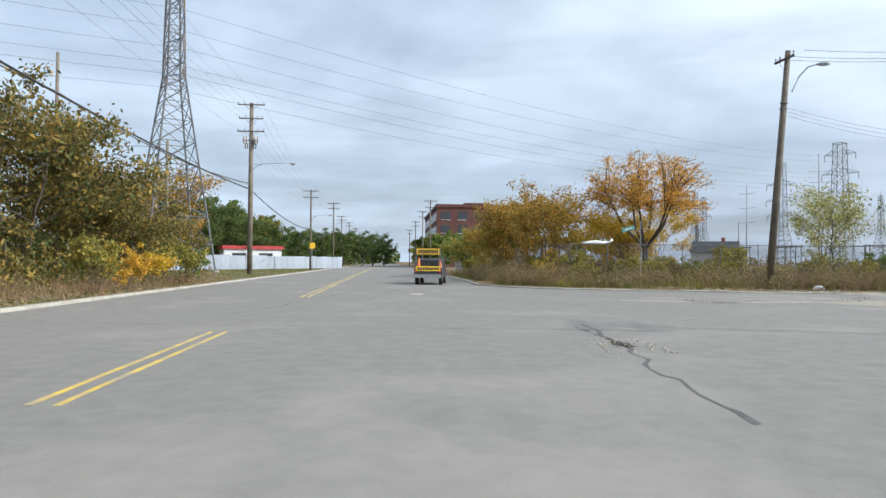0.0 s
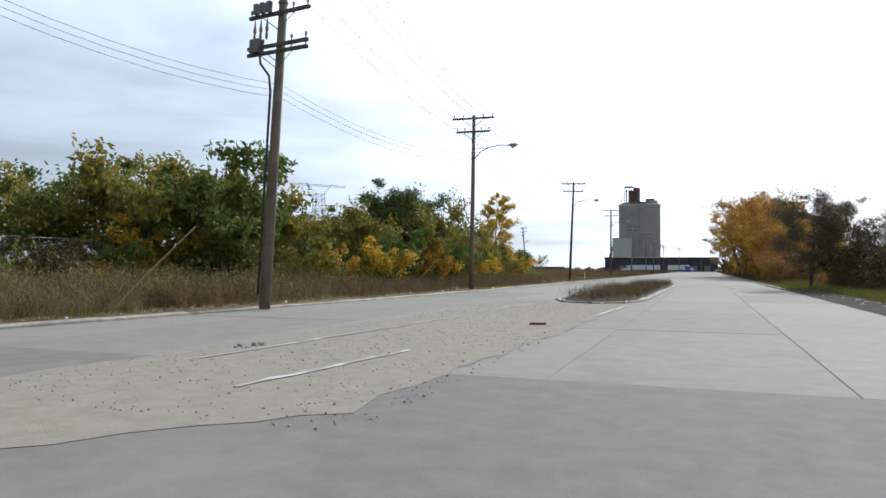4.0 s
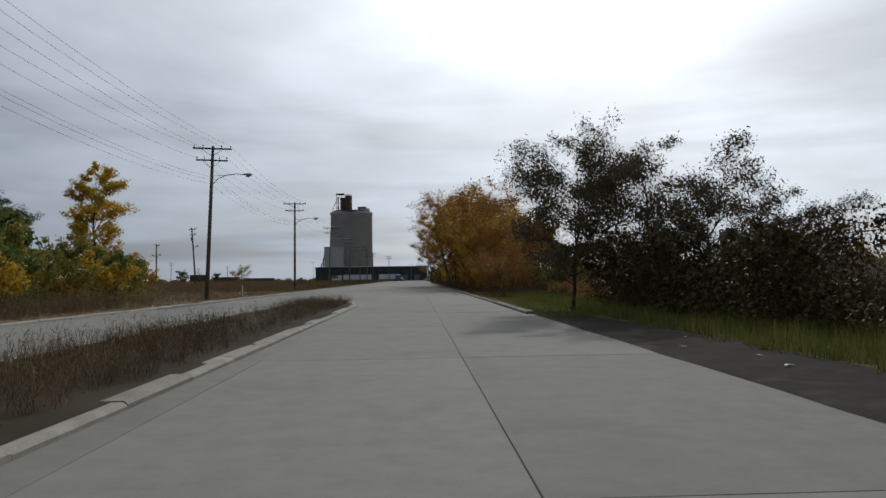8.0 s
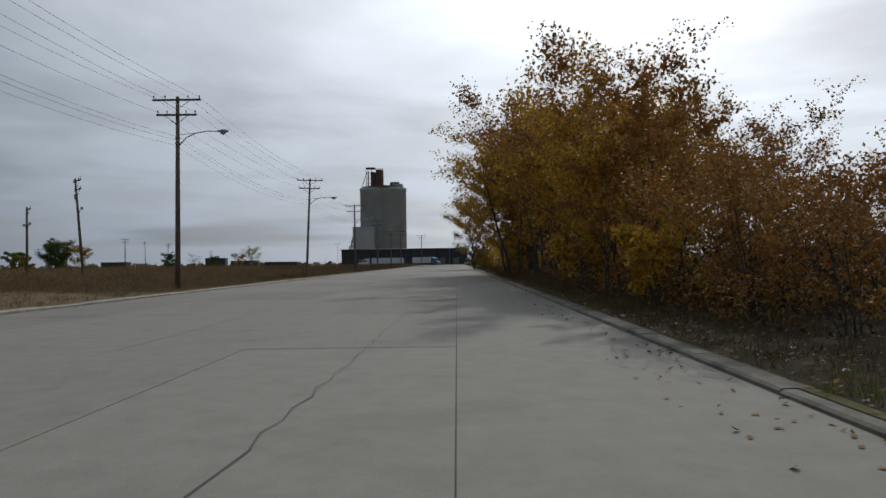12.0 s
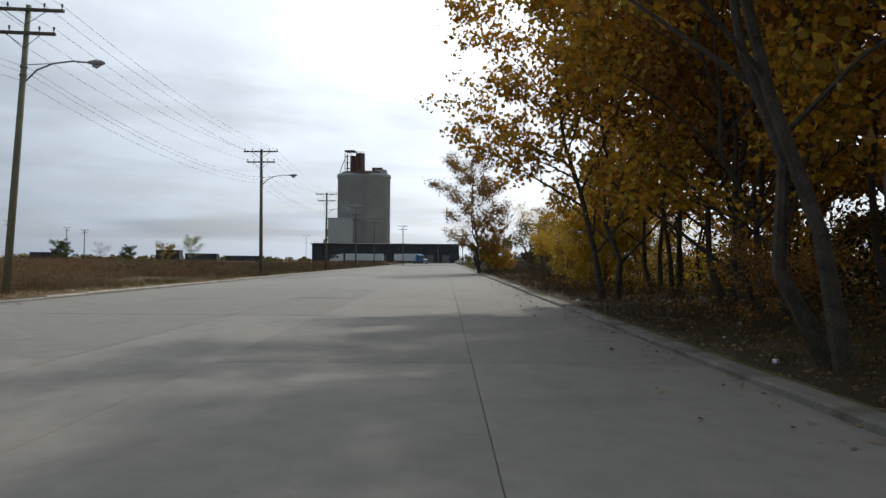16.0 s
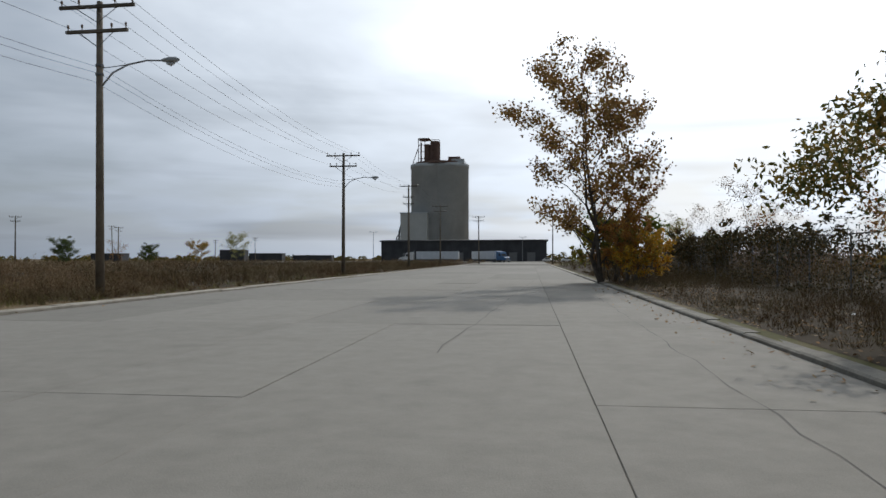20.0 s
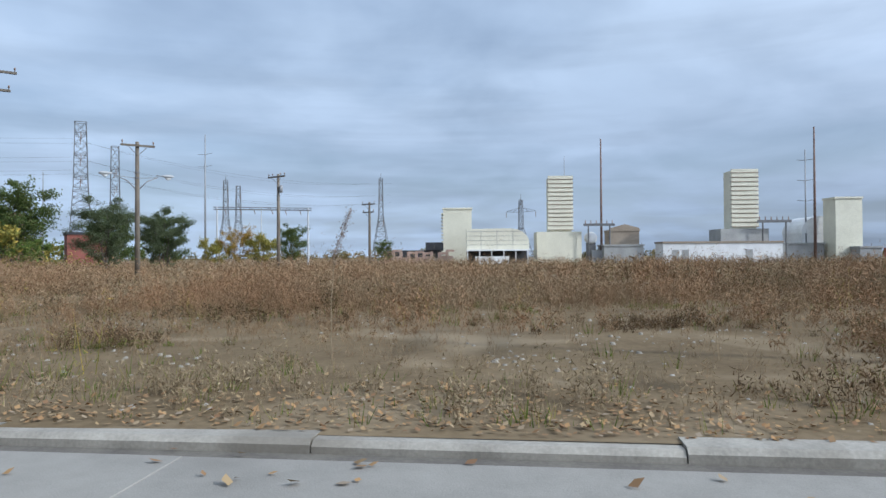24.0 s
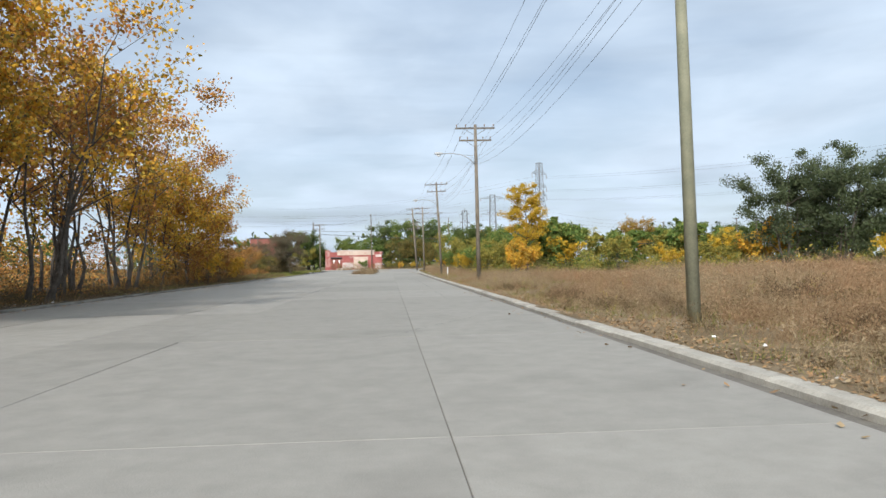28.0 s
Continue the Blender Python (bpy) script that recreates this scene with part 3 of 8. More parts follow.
# litter sheet whose dark colour also carries the shade of the trees
sheet("verge_east_litter", [(RIGHT_KERB + 0.25, 66), (13, 60), (19, 57), (28, 61.5), (37, 57), (43, 66), (40, 92), (48, 124), (45, 170), (53, 214), (50, 262), (58, 300), (54, 331), (38, 337), (24, 328), (12, 330), (RIGHT_KERB + 0.2, 300), (RIGHT_KERB + 0.22, 100)], VERGE + 0.006, SHADED_MOULD, "ground of leaf litter and dead weeds, tree shade put into its dark colour", "ground")
sheet("verge_south", [(-FAR, a_line(-FAR, -9)), (-FAR, -FAR), (FAR, -FAR), (FAR, a_line(FAR, -9))], VERGE, GRASS_SOIL, "grassy ground along the cross street", "field")

# sheet over the same soil, darker where it is seen against the sun
sheet("field_litter", [(-15.6, 190), (-20, 186), (-34, 189), (-60, 184), (-120, 190), (-150, 240), (-150, 425), (-15.5, 425)], VERGE + 0.006, SHADED_MOULD, "ground of dead weeds in the field, darkened for the view against the sun", "ground")
sheet("road_cross_street", [(-FAR, a_line(-FAR, -9)), (FAR, a_line(FAR, -9)), (FAR, a_line(FAR, 9.2)), (20, a_line(20, 9.2)), (5.2, -8), (5.2, -6), (-18.6, -6), (-19.6, -12), (-21.5, -20), (-25, -25), (-32, -26), (-40, a_line(-40, 9.2)), (-FAR, a_line(-FAR, 9.2))], 0.0, ASPHALT, "worn grey asphalt cross street with patches and cracks", "road")
road_b = sheet("road_boulevard", [(-18.6, -6), (5.2, -6), (5.05, 470), (-60, 470), (-16, 430), (-16, 60)], -0.014, BASE, "wide concrete road of cast slabs with open joints", "road")
sheet("yard", [(-120, 425), (60, 425), (60, 520), (-120, 520)], 0.14, GRAVEL, "grey gravel yard of the silo", "yard")

# concrete slabs of the boulevard, one object each
slab_cache = {}


def slab(x0, x1, y0, y1):
    w, d = round(x1 - x0 - 0.010, 3), round(y1 - y0 - 0.006, 3)
    if (w, d) not in slab_cache:
        g, e = Geo(), 0.006
        g.v = [(x, y, z) for z, i in ((-0.05, 0.0), (-e, 0.0), (0.0, e)) for x, y in ((-w / 2 + i, -d / 2 + i), (w / 2 - i, -d / 2 + i), (w / 2 - i, d / 2 - i), (-w / 2 + i, d / 2 - i))]
        g.f = [(8, 9, 10, 11)] + [(k + i, k + (i + 1) % 4, k + 4 + (i + 1) % 4, k + 4 + i) for k in (0, 4) for i in range(4)]
        slab_cache[(w, d)] = g.mesh("slab")
    ob = part("slab", slab_cache[(w, d)], CONCRETE, road_b)
    ob.location = ((x0 + x1) / 2, (y0 + y1) / 2, random.uniform(-0.004, 0.004))
    ob.rotation_euler = (random.uniform(-0.0006, 0.0006), random.uniform(-0.0006, 0.0006), 0)


random.seed(4)
LANES = [-18.6, -14.6, -10.7, -5.6, -3.1, 0.9, 4.95]
for j in range(36):
    y0 = -6 + j * 9.0
    for i in range(6):
        x0, x1 = LANES[i], LANES[i + 1]
        if i == 0:
            x0 = -18.4 + min(y0 + 6, 60) * 0.05
            if x1 - x0 < 0.8:
                continue
        slab(x0, x1, y0, y0 + 9.0)
slab(-14.6, 4.95, 318, 430)
slab(-60, -14.6, 432, 460)

# straight kerb stones and the bent ones at the corners
kerb_cache = {}


def kerb_run(name, pts, label, inward, length=3.0, material=None):
    """Kerb stones along a line; inward: +1 where the road lies on the left of the way, -1 on its right."""
    owner = thing(name, Matrix(), label, "kerb", kind="structure")
    for a, b in zip(pts, pts[1:]):
        a, b = Vector((*a, 0)), Vector((*b, 0))
        n = max(1, round((b - a).length / length))
        step = (b - a) / n
        size = round(step.length, 2)
        size = (size, material)
        if size not in kerb_cache:
            g = Geo()
            g.prism([(-0.2, -0.1), (0.2, -0.1), (0.2, 0.07), (0.16, 0.1), (-0.14, 0.105), (-0.2, 0.06)], 0, 0.006, size[0] - 0.006)
            kerb_cache[size] = g.mesh("kerb_stone")
        for k in range(n):
            ob = part("kerb_stone", kerb_cache[size], material or KERB, owner)
            p = a + step * k
            ob.matrix_basis = pose(p.x, p.y, random.uniform(-0.02, 0.012), random.uniform(-1.2, 1.2), random.uniform(-0.3, 0.3), math.degrees(math.atan2(step.y, step.x)))
    return owner


def far_kerb(name, a, b, label):
    g = Geo()
    d = Vector((b[0] - a[0], b[1] - a[1], 0))
    g.prism([(-0.2, -0.1), (0.2, -0.1), (0.2, 0.07), (0.16, 0.1), (-0.14, 0.105)], 0, 0, d.length)
    ob = part(name, g, KERB)
    ob.matrix_basis = pose(a[0], a[1], 0, 0, 0, math.degrees(math.atan2(d.y, d.x)))
    return tagged(ob, label, "kerb", kind="structure")


kerb_run("kerb_west", NW_CORNER[1:] + [(LEFT_KERB, 235)], "worn pale concrete kerb with dirt in the gutter", -1)
far_kerb("kerb_west_far", (LEFT_KERB, 235), (LEFT_KERB, 430), "worn pale concrete kerb")
shoulder = bpy.data.meshes.new("dirt_shoulder")
edge_rows = [(4.93 + 0.05 * math.sin(k * 1.9), 7.15 + 0.12 * math.sin(k * 1.3) - max(0, y - 36) * 0.12, y) for k, y in enumerate(range(-8, 54, 2))]
shoulder.from_pydata([p for x0, x1, y in edge_rows for p in ((x0, y, 0.004), ((x0 + x1) / 2, y, 0.05), (x1, y, VERGE + 0.012))], [], [(3 * k + s, 3 * k + s + 1, 3 * k + s + 4, 3 * k + s + 3) for k in range(len(edge_rows) - 1) for s in (0, 1)])
shoulder.materials.append(SHOULDER_DIRT)
tagged(new("dirt_shoulder", shoulder), "dark dirt shoulder with litter beside the slabs", "shoulder", kind="structure")
kerb_run("kerb_east", [(RIGHT_KERB + 0.1, 46), (RIGHT_KERB, 100), (RIGHT_KERB - 0.27, 235)], "low dirty concrete kerb with fallen leaves beside it", 1, material=DARK_KERB)
far_kerb("kerb_east_far", (RIGHT_KERB - 0.27, 235), (RIGHT_KERB - 0.4, 320), "low concrete kerb")
far_kerb("kerb_cross_north", (-320, a_line(-320, 9)), (-34, a_line(-34, 9)), "low kerb along the cross street")
far_kerb("kerb_cross_south", (-320, a_line(-320, -9)), (60, a_line(60, -9)), "low broken kerb along the cross street")

# planted median with its own kerb
MEDIAN = [(-3.9, 20), (-3.7, 40), (-3.6, 57), (-4.2, 60.5), (-5.6, 62.3), (-7.2, 61), (-7.9, 57), (-8.1, 40), (-8.0, 20), (-7.2, 17.4), (-5.9, 16.6), (-4.6, 17.6)]
sheet("median", MEDIAN, VERGE + 0.01, SHADED_MOULD, "overgrown median strip of dry weeds", "median")
kerb_run("kerb_median", MEDIAN + [MEDIAN[0]], "pale concrete kerb round the overgrown median", 1, 2.5)


def ragged(outline, step, rough):
    """The outline with an uneven edge."""
    pts = []
    for p, q in zip(outline, outline[1:] + outline[:1]):
        n = max(1, int(math.dist(p, q) / step))
        pts += [(p[0] + (q[0] - p[0]) * k / n + random.uniform(-rough, rough), p[1] + (q[1] - p[1]) * k / n + random.uniform(-rough, rough)) for k in range(n)]
    return pts


sheet("gravel_strip", ragged([(-4.7, -9), (-4.3, 2), (-4.1, 17.5), (-5.0, 17), (-7.5, 18.5), (-9.3, 17), (-10.0, 6), (-10.2, -4), (-10.6, -9), (-9.6, -13), (-7.0, -12.2)], 0.5, 0.16), 0.0065, GRAVEL, "loose gravel and dirt where the median was scraped off", "gravel")


def strip(name, pts, width, z, material, label, category, rough=0.0):
    """A flat band along a line, with a ragged edge."""
    g = Geo()
    for i, p in enumerate(pts):
        p = Vector((*p, 0))
        d = (Vector((*pts[min(i + 1, len(pts) - 1)], 0)) - Vector((*pts[max(i - 1, 0)], 0))).normalized()
        s = Vector((-d.y, d.x, 0)) * width / 2
        for q, sign in ((p - s, -1), (p + s, 1)):
            g.v.append((q.x + random.uniform(-rough, rough), q.y + random.uniform(-rough, rough), z))
        if i:
            k = 2 * i
            g.f.append((k - 2, k, k + 1, k - 1))
    me = bpy.data.meshes.new(name)
    me.from_pydata(g.v, [], g.f)
    me.materials.append(material)
    return tagged(new(name, me), label, category, kind="structure")


def wander(a, b, n, wild):
    return [(a[0] + (b[0] - a[0]) * i / n + random.uniform(-wild, wild), a[1] + (b[1] - a[1]) * i / n + random.uniform(-wild, wild)) for i in range(n + 1)]


for s in (-0.16, 0.16):
    strip("centre_line", [(x, a_line(x, -1.3 + s)) for x in range(13, 4, -1)], 0.1, 0.004, YELLOW_PAINT, "worn yellow centre line", "road marking", 0.01)
    strip("centre_line", [(x, a_line(x, -1.2 + s)) for x in range(-10, -230, -3)], 0.12, 0.004, YELLOW_PAINT, "worn yellow centre line", "road marking", 0.01)
for a, b, w in (((2.4, -25.1), (13.6, -25.8), 0.07), ((3.0, -25.5), (7.2, -25.2), 0.05), ((-12, -29), (-2, -20), 0.05), ((-20, -33), (0, -35), 0.05), ((3, -40), (4, -24), 0.05), ((-26, -36), (-14, -22), 0.05), ((-40, -30), (-8, -32), 0.06)):
    strip("crack", wander(a, b, 22, 0.12), w, 0.003, TAR, "dark ragged crack in the road", "crack", 0.04)
for a, b in (((-9.2, -6), (-8.6, 6)), ((-6.8, -8.2), (-6.3, -3.5)), ((-8.9, 9), (-8.3, 16)), ((-4.4, 8), (-4.1, 16))):
    strip("edge_line", wander(a, b, 12, 0.03), 0.12, 0.02, WHITE_PAINT, "worn white edge line on the road", "road marking", 0.03)
for a, b in (((-1.2, 60), (-0.6, 96)), ((-12.9, 96), (-12.7, 140)), ((2.4, 150), (2.9, 196)), ((-1.4, 178), (1.6, 240)), ((-13, 150), (-10, 156)), ((-14, 133), (-5.5, 135))):
    strip("crack", wander(a, b, 60, 0.06), 0.013, 0.008, TAR, "thin dark crack across the slabs", "crack", 0.006)


def blot(name, cx, cy, rx, ry, turn, z, material, label, category):
    """A flat patch with a torn edge."""
    c, q = math.cos(radians(turn)), math.sin(radians(turn))
    ring = []
    for w in np.linspace(0, 2 * math.pi, 20, endpoint=False):
        k = random.uniform(0.7, 1.1)
        u, v = rx * k * math.cos(w), ry * k * math.sin(w)
        ring.append((cx + u * c - v * q, cy + u * q + v * c))
    sheet(name, ragged(ring, 0.15, 0.05), z, material, label, category)


for cx, cy, rx, ry, turn in ((-9.2, -19.6, 1.9, 0.28, 84), (-8.9, -15.2, 2.2, 0.42, 88), (-9.6, -12.6, 2.0, 0.5, 80), (-11.2, -14.2, 1.1, 0.22, 80), (-12.7, -10.8, 1.4, 0.25, 78), (-8.2, -9.6, 2.0, 0.5, 86), (-14.0, -30, 0.9, 0.4, 0), (-16.8, 40.0, 0.7, 0.4, 0)):
    blot("dust_patch", cx, cy, rx, ry, turn, 0.0045, DUST, "pale streak of dust and grit on the road", "road")
for cx, cy, rx, ry, turn in ((-8.4, -17.1, 0.75, 0.26, 86), (-9.6, -17.9, 0.3, 0.14, 80), (-13.0, -8.6, 0.55, 0.16, 80), (-11.1, -14.5, 0.28, 0.1, 80), (6.8, -25.3, 0.6, 0.2, 5), (-12.5, -11.4, 0.25, 0.1, 80)):
    blot("pothole", cx, cy, rx, ry, turn, 0.0065, SHOULDER_DIRT, "dark ragged pothole in the road", "pothole")

# ---- trees ----


def grow(seed, height, r0, shape="oval", spread=0.3, clear=0.2, limbs=16, subs=5, leaves=5000, leaf=0.1, material=None, stems=1, droop=0.2, scatter=0.28, lean=0.0, slim=0.62):
    """Trunk with limbs as one mesh, the leaves as another. spread: crown radius over height."""
    rnd, rng = random.Random(seed), np.random.default_rng(seed)
    g = Geo()
    seats = []
    radius = height * spread

    def reach(u):
        if shape == "oval":
            return radius * (0.25 + 0.95 * math.sin(math.pi * min(1, 0.12 + 0.86 * u)) ** 0.8)
        if shape == "vase":
            return radius * (0.55 + 0.5 * u) * (1.0 if u < 0.9 else 0.7)
        if shape == "round":
            return radius * math.sqrt(max(0.08, 1 - (2 * u - 0.9) ** 2))
        return radius * (1.0 - 0.55 * u)

    for s in range(stems):
        off = Vector((rnd.uniform(-1, 1), rnd.uniform(-1, 1), 0)) * (0.0 if stems == 1 else radius * 0.45)
        top = height * (1.0 if s == 0 else rnd.uniform(0.65, 0.95)) * (0.92 if shape != "vase" else 0.6)
        n = 7
        spine = []
        for i in range(n + 1):
            u = i / n
            wob = height * 0.022
            spine.append(Vector((rnd.uniform(-wob, wob) * (u > 0) + off.x * (0.4 + u) + lean * height * u, rnd.uniform(-wob, wob) * (u > 0) + off.y * (0.4 + u), top * u)))
        rr = r0 * (1.0 if stems == 1 else 0.6)
        g.tube(spine, [rr * 1.25] + [rr * (1 - 0.88 * (i / n) ** 0.9) for i in range(1, n + 1)], 7)
        count = max(4, limbs // stems)
        for k in range(count):
            u = clear + (1 - clear) * ((k + rnd.random() * 0.8) / count) ** 0.85
            u = min(u, 0.99)
            f = u * n
            i = min(int(f), n - 1)
            start = spine[i].lerp(spine[i + 1], f - i)
            turn = k * 2.4 + rnd.uniform(-0.5, 0.5) + s
            crown_u = (u * top / height - clear) / (1 - clear)
            far = reach(max(0, min(1, crown_u))) * rnd.uniform(0.7, 1.12)
            rise = {"oval": 0.75, "vase": 0.62, "round": 0.45, "shrub": 1.1}[shape] * rnd.uniform(0.6, 1.3) * far
            end = start + Vector((math.cos(turn) * far, math.sin(turn) * far, rise))
            mid = start.lerp(end, 0.5) + Vector((0, 0, (0.10 if shape != "vase" else -0.05) * far)) + Vector((rnd.uniform(-1, 1), rnd.uniform(-1, 1), 0)) * far * 0.1
            lr = max(0.012, rr * (1 - 0.85 * u) * 0.55)
            g.tube([start, mid, end], [lr, lr * 0.6, lr * 0.2], 4, False)
            for q in range(subs):
                w = rnd.uniform(0.3, 1.0)
                p = start.lerp(mid, w * 2) if w < 0.5 else mid.lerp(end, w * 2 - 1)
                d = (end - start).normalized() + Vector((rnd.uniform(-1, 1), rnd.uniform(-1, 1), rnd.uniform(-0.4, 0.9))) * 0.9
                tip = p + d.normalized() * far * rnd.uniform(0.25, 0.55)
                bend = p.lerp(tip, 0.55) + Vector((0, 0, far * 0.05))
                g.tube([p, bend, tip], [lr * 0.4, lr * 0.28, 0.006], 3, False)
                for e in (0.35, 0.6, 0.8, 1.0):
                    seats.append((p.lerp(tip, e), far * 0.5))
                for z in range(2):
                    tw = bend.lerp(tip, rnd.random())
                    td = tw + Vector((rnd.uniform(-1, 1), rnd.uniform(-1, 1), rnd.uniform(-0.6, 0.8))) * far * 0.28
                    g.tube([tw, td], [lr * 0.18 + 0.004, 0.004], 3, False)
                    seats.append((td, far * 0.35))
                    seats.append((tw.lerp(td, 0.6), far * 0.35))
    base = np.array([tuple(p) for p, q in seats])
    size = np.array([q for p, q in seats])
    share = np.clip(size, 0.2 * size.max(), None) ** 1.7
    pick = rng.choice(len(base), leaves, p=share / share.sum())
    spot = base[pick] + np.clip(rng.normal(size=(leaves, 3)), -1.7, 1.7) * (scatter * np.clip(size[pick], 0.3, 1.3))[:, None] * np.array([1, 1, 0.8])
    spot[:, 2] = np.maximum(spot[:, 2], 0.1)
    return g.mesh("trunk"), leaf_quads("crown", spot, leaf, material, rng, droop, slim)


SPECIES = {}
FAR_NAMES = ("background_tree", "field_tree", "field_shrub", "background_cottonwood")


def plant(kind, name, x, y, scale=1.0, turn=None, label="", category="tree", group="", tall=1.0, tilt=0.0):
    """Sets a tree of that kind; tilt: degrees by which it leans to the east. Trees of one kind share their meshes."""
    trunk, crown = SPECIES[kind + "_far" if name in FAR_NAMES and kind + "_far" in SPECIES else kind]
    ob = thing(name, pose(x, y, VERGE - 0.03, 0, 0, random.uniform(0, 360) if turn is None else turn) @ Matrix.Diagonal((scale, scale, scale * tall, 1)), label, category, group)
    if tilt:
        ob.matrix_basis = pose(x, y, VERGE - 0.03, 0, tilt) @ pose(0, 0, 0, 0, 0, ob.rotation_euler.z * 57.3) @ Matrix.Diagonal((scale, scale, scale * tall, 1))
    part("trunk", trunk, BARK, ob)
    part("crown", crown, BARK, ob)
    return ob


SPECIES["gold1"] = grow(11, 14, 0.2, "oval", 0.27, 0.22, 28, 5, 9500, 0.2, LEAF_GOLD, scatter=0.24, slim=0.85, stems=2)
SPECIES["gold1_open"] = grow(111, 14, 0.19, "oval", 0.26, 0.2, 22, 5, 4300, 0.19, LEAF_GOLD, scatter=0.26, slim=0.85, stems=3)
SPECIES["gold2_open"] = grow(112, 13, 0.17, "oval", 0.27, 0.2, 22, 5, 4300, 0.19, LEAF_BRONZE, scatter=0.26, stems=4, slim=0.85)
SPECIES["gold2"] = grow(12, 13, 0.17, "oval", 0.30, 0.18, 28, 5, 8200, 0.2, LEAF_BRONZE, scatter=0.24, stems=3, slim=0.85)
SPECIES["gold3"] = grow(13, 11, 0.15, "oval", 0.32, 0.12, 28, 5, 9500, 0.2, LEAF_GOLD, scatter=0.24, stems=3, slim=0.85)
SPECIES["sparse"] = grow(14, 13.6, 0.22, "oval", 0.21, 0.03, 36, 6, 12000, 0.17, LEAF_FADED, stems=2, scatter=0.22, slim=0.85)
SPECIES["spire"] = grow(15, 11, 0.12, "oval", 0.19, 0.05, 26, 4, 4600, 0.17, LEAF_BRONZE, stems=3, scatter=0.16, slim=0.85)
SPECIES["giant"] = grow(16, 16.5, 0.22, "oval", 0.24, 0.06, 34, 6, 17000, 0.19, LEAF_GOLD, stems=2, scatter=0.2, slim=0.85)
SPECIES["clump"] = grow(17, 9.5, 0.2, "oval", 0.27, 0.03, 30, 5, 12000, 0.25, LEAF_DEEP, stems=3, slim=0.5, scatter=0.3)
SPECIES["gold2_mid"] = grow(18, 13, 0.17, "oval", 0.31, 0.08, 24, 5, 5600, 0.26, LEAF_MIXED, stems=2, slim=0.85)
SPECIES["gold3_mid"] = grow(19, 11, 0.15, "oval", 0.35, 0.05, 24, 5, 5600, 0.26, LEAF_MIXED, stems=2, slim=0.85)
SPECIES["elm1"] = grow(21, 10, 0.17, "round", 0.34, 0.16, 40, 7, 33000, 0.155, LEAF_ELM, stems=2, slim=0.42, scatter=0.26)
SPECIES["elm2"] = grow(22, 8, 0.16, "round", 0.32, 0.1, 30, 7, 14500, 0.14, LEAF_ELM, stems=2, slim=0.45, scatter=0.26)


def umbrella(seed, height, r0, radius, fork, leaves, leaf, material):
    """A wide flat dome of branches over a short forked trunk."""
    rnd, rng = random.Random(seed), np.random.default_rng(seed)
    g, seats = Geo(), []
    top = Vector((0.1, 0, height * fork))
    g.tube([(0, 0, 0), (0.05, 0, height * fork * 0.5), top], [r0 * 1.25, r0, r0 * 0.9], 8)
    limbs = []
    for k in range(7):
        w = k * 2 * math.pi / 7 + rnd.uniform(-0.3, 0.3)
        far = radius * rnd.uniform(0.5, 0.66) * (0.35 if k == 3 else 1)
        end = Vector((math.cos(w) * far, math.sin(w) * far, height * rnd.uniform(0.6, 0.76)))
        mid = top.lerp(end, 0.45) + Vector((math.cos(w) * 0.35, math.sin(w) * 0.35, -0.25))
        g.tube([top, mid, end], [r0 * 0.5, r0 * 0.36, r0 * 0.16], 6, False)
        limbs.append((mid, end))
    for k in range(96):
        rho, w = math.sqrt((k + 0.5) / 96), k * 2.39996
        dome = height * (0.6 + 0.38 * math.sqrt(1 - 0.97 * rho * rho)) + rnd.uniform(-0.5, 0.2)
        tip = Vector((math.cos(w) * rho * radius * rnd.uniform(0.92, 1.08), math.sin(w) * rho * radius * rnd.uniform(0.92, 1.08), dome))
        if k % 2 == 0:
            tip.z -= height * rnd.uniform(0.06, 0.3)
        mid, end = min(limbs, key=lambda q: (q[1] - tip).length)
        start = mid.lerp(end, rnd.uniform(0.4, 1.0))
        bend = start.lerp(tip, 0.5) + Vector((rnd.uniform(-0.2, 0.2), rnd.uniform(-0.2, 0.2), 0.18))
        g.tube([start, bend, tip], [r0 * 0.16, r0 * 0.1, 0.012], 4, False)
        for q in range(9):
            p = bend.lerp(tip, rnd.random()) if q > 2 else start.lerp(bend, rnd.random())
            out = Vector((math.cos(w), math.sin(w), 0)) * 0.45 + Vector((rnd.uniform(-1, 1), rnd.uniform(-1, 1), rnd.uniform(-0.3, 0.5)))
            far = p + out * rnd.uniform(0.45, 0.95)
            g.tube([p, p.lerp(far, 0.5) + Vector((0, 0, 0.06)), far], [0.022, 0.015, 0.006], 3, False)
            weight = 1.6 - rho if far.z < dome else 0.35
            seats += [(p, weight), (p.lerp(far, 0.5), weight), (far, weight * 0.7)]
    base = np.array([tuple(p) for p, q in seats])
    share = np.array([q for p, q in seats]) * np.clip(1.5 - base[:, 2] / height, 0.2, 1.0)
    pick = rng.choice(len(base), leaves, p=share / share.sum())
    spot = base[pick] + np.clip(rng.normal(size=(leaves, 3)), -1.7, 1.7) * np.array([0.24, 0.24, 0.16])
    return g.mesh("trunk"), leaf_quads("crown", spot, leaf, material, rng, 0.3, 0.62)


SPECIES["locust"] = umbrella(31, 11.3, 0.26, 5.6, 0.25, 15000, 0.145, LEAF_LOCUST)
SPECIES["green1"] = grow(41, 8.5, 0.14, "round", 0.36, 0.1, 22, 5, 5200, 0.36, LEAF_GREEN, stems=3, slim=0.5)
SPECIES["green2"] = grow(42, 7.5, 0.12, "oval", 0.38, 0.06, 22, 5, 5000, 0.34, LEAF_GREEN, stems=3, slim=0.5)
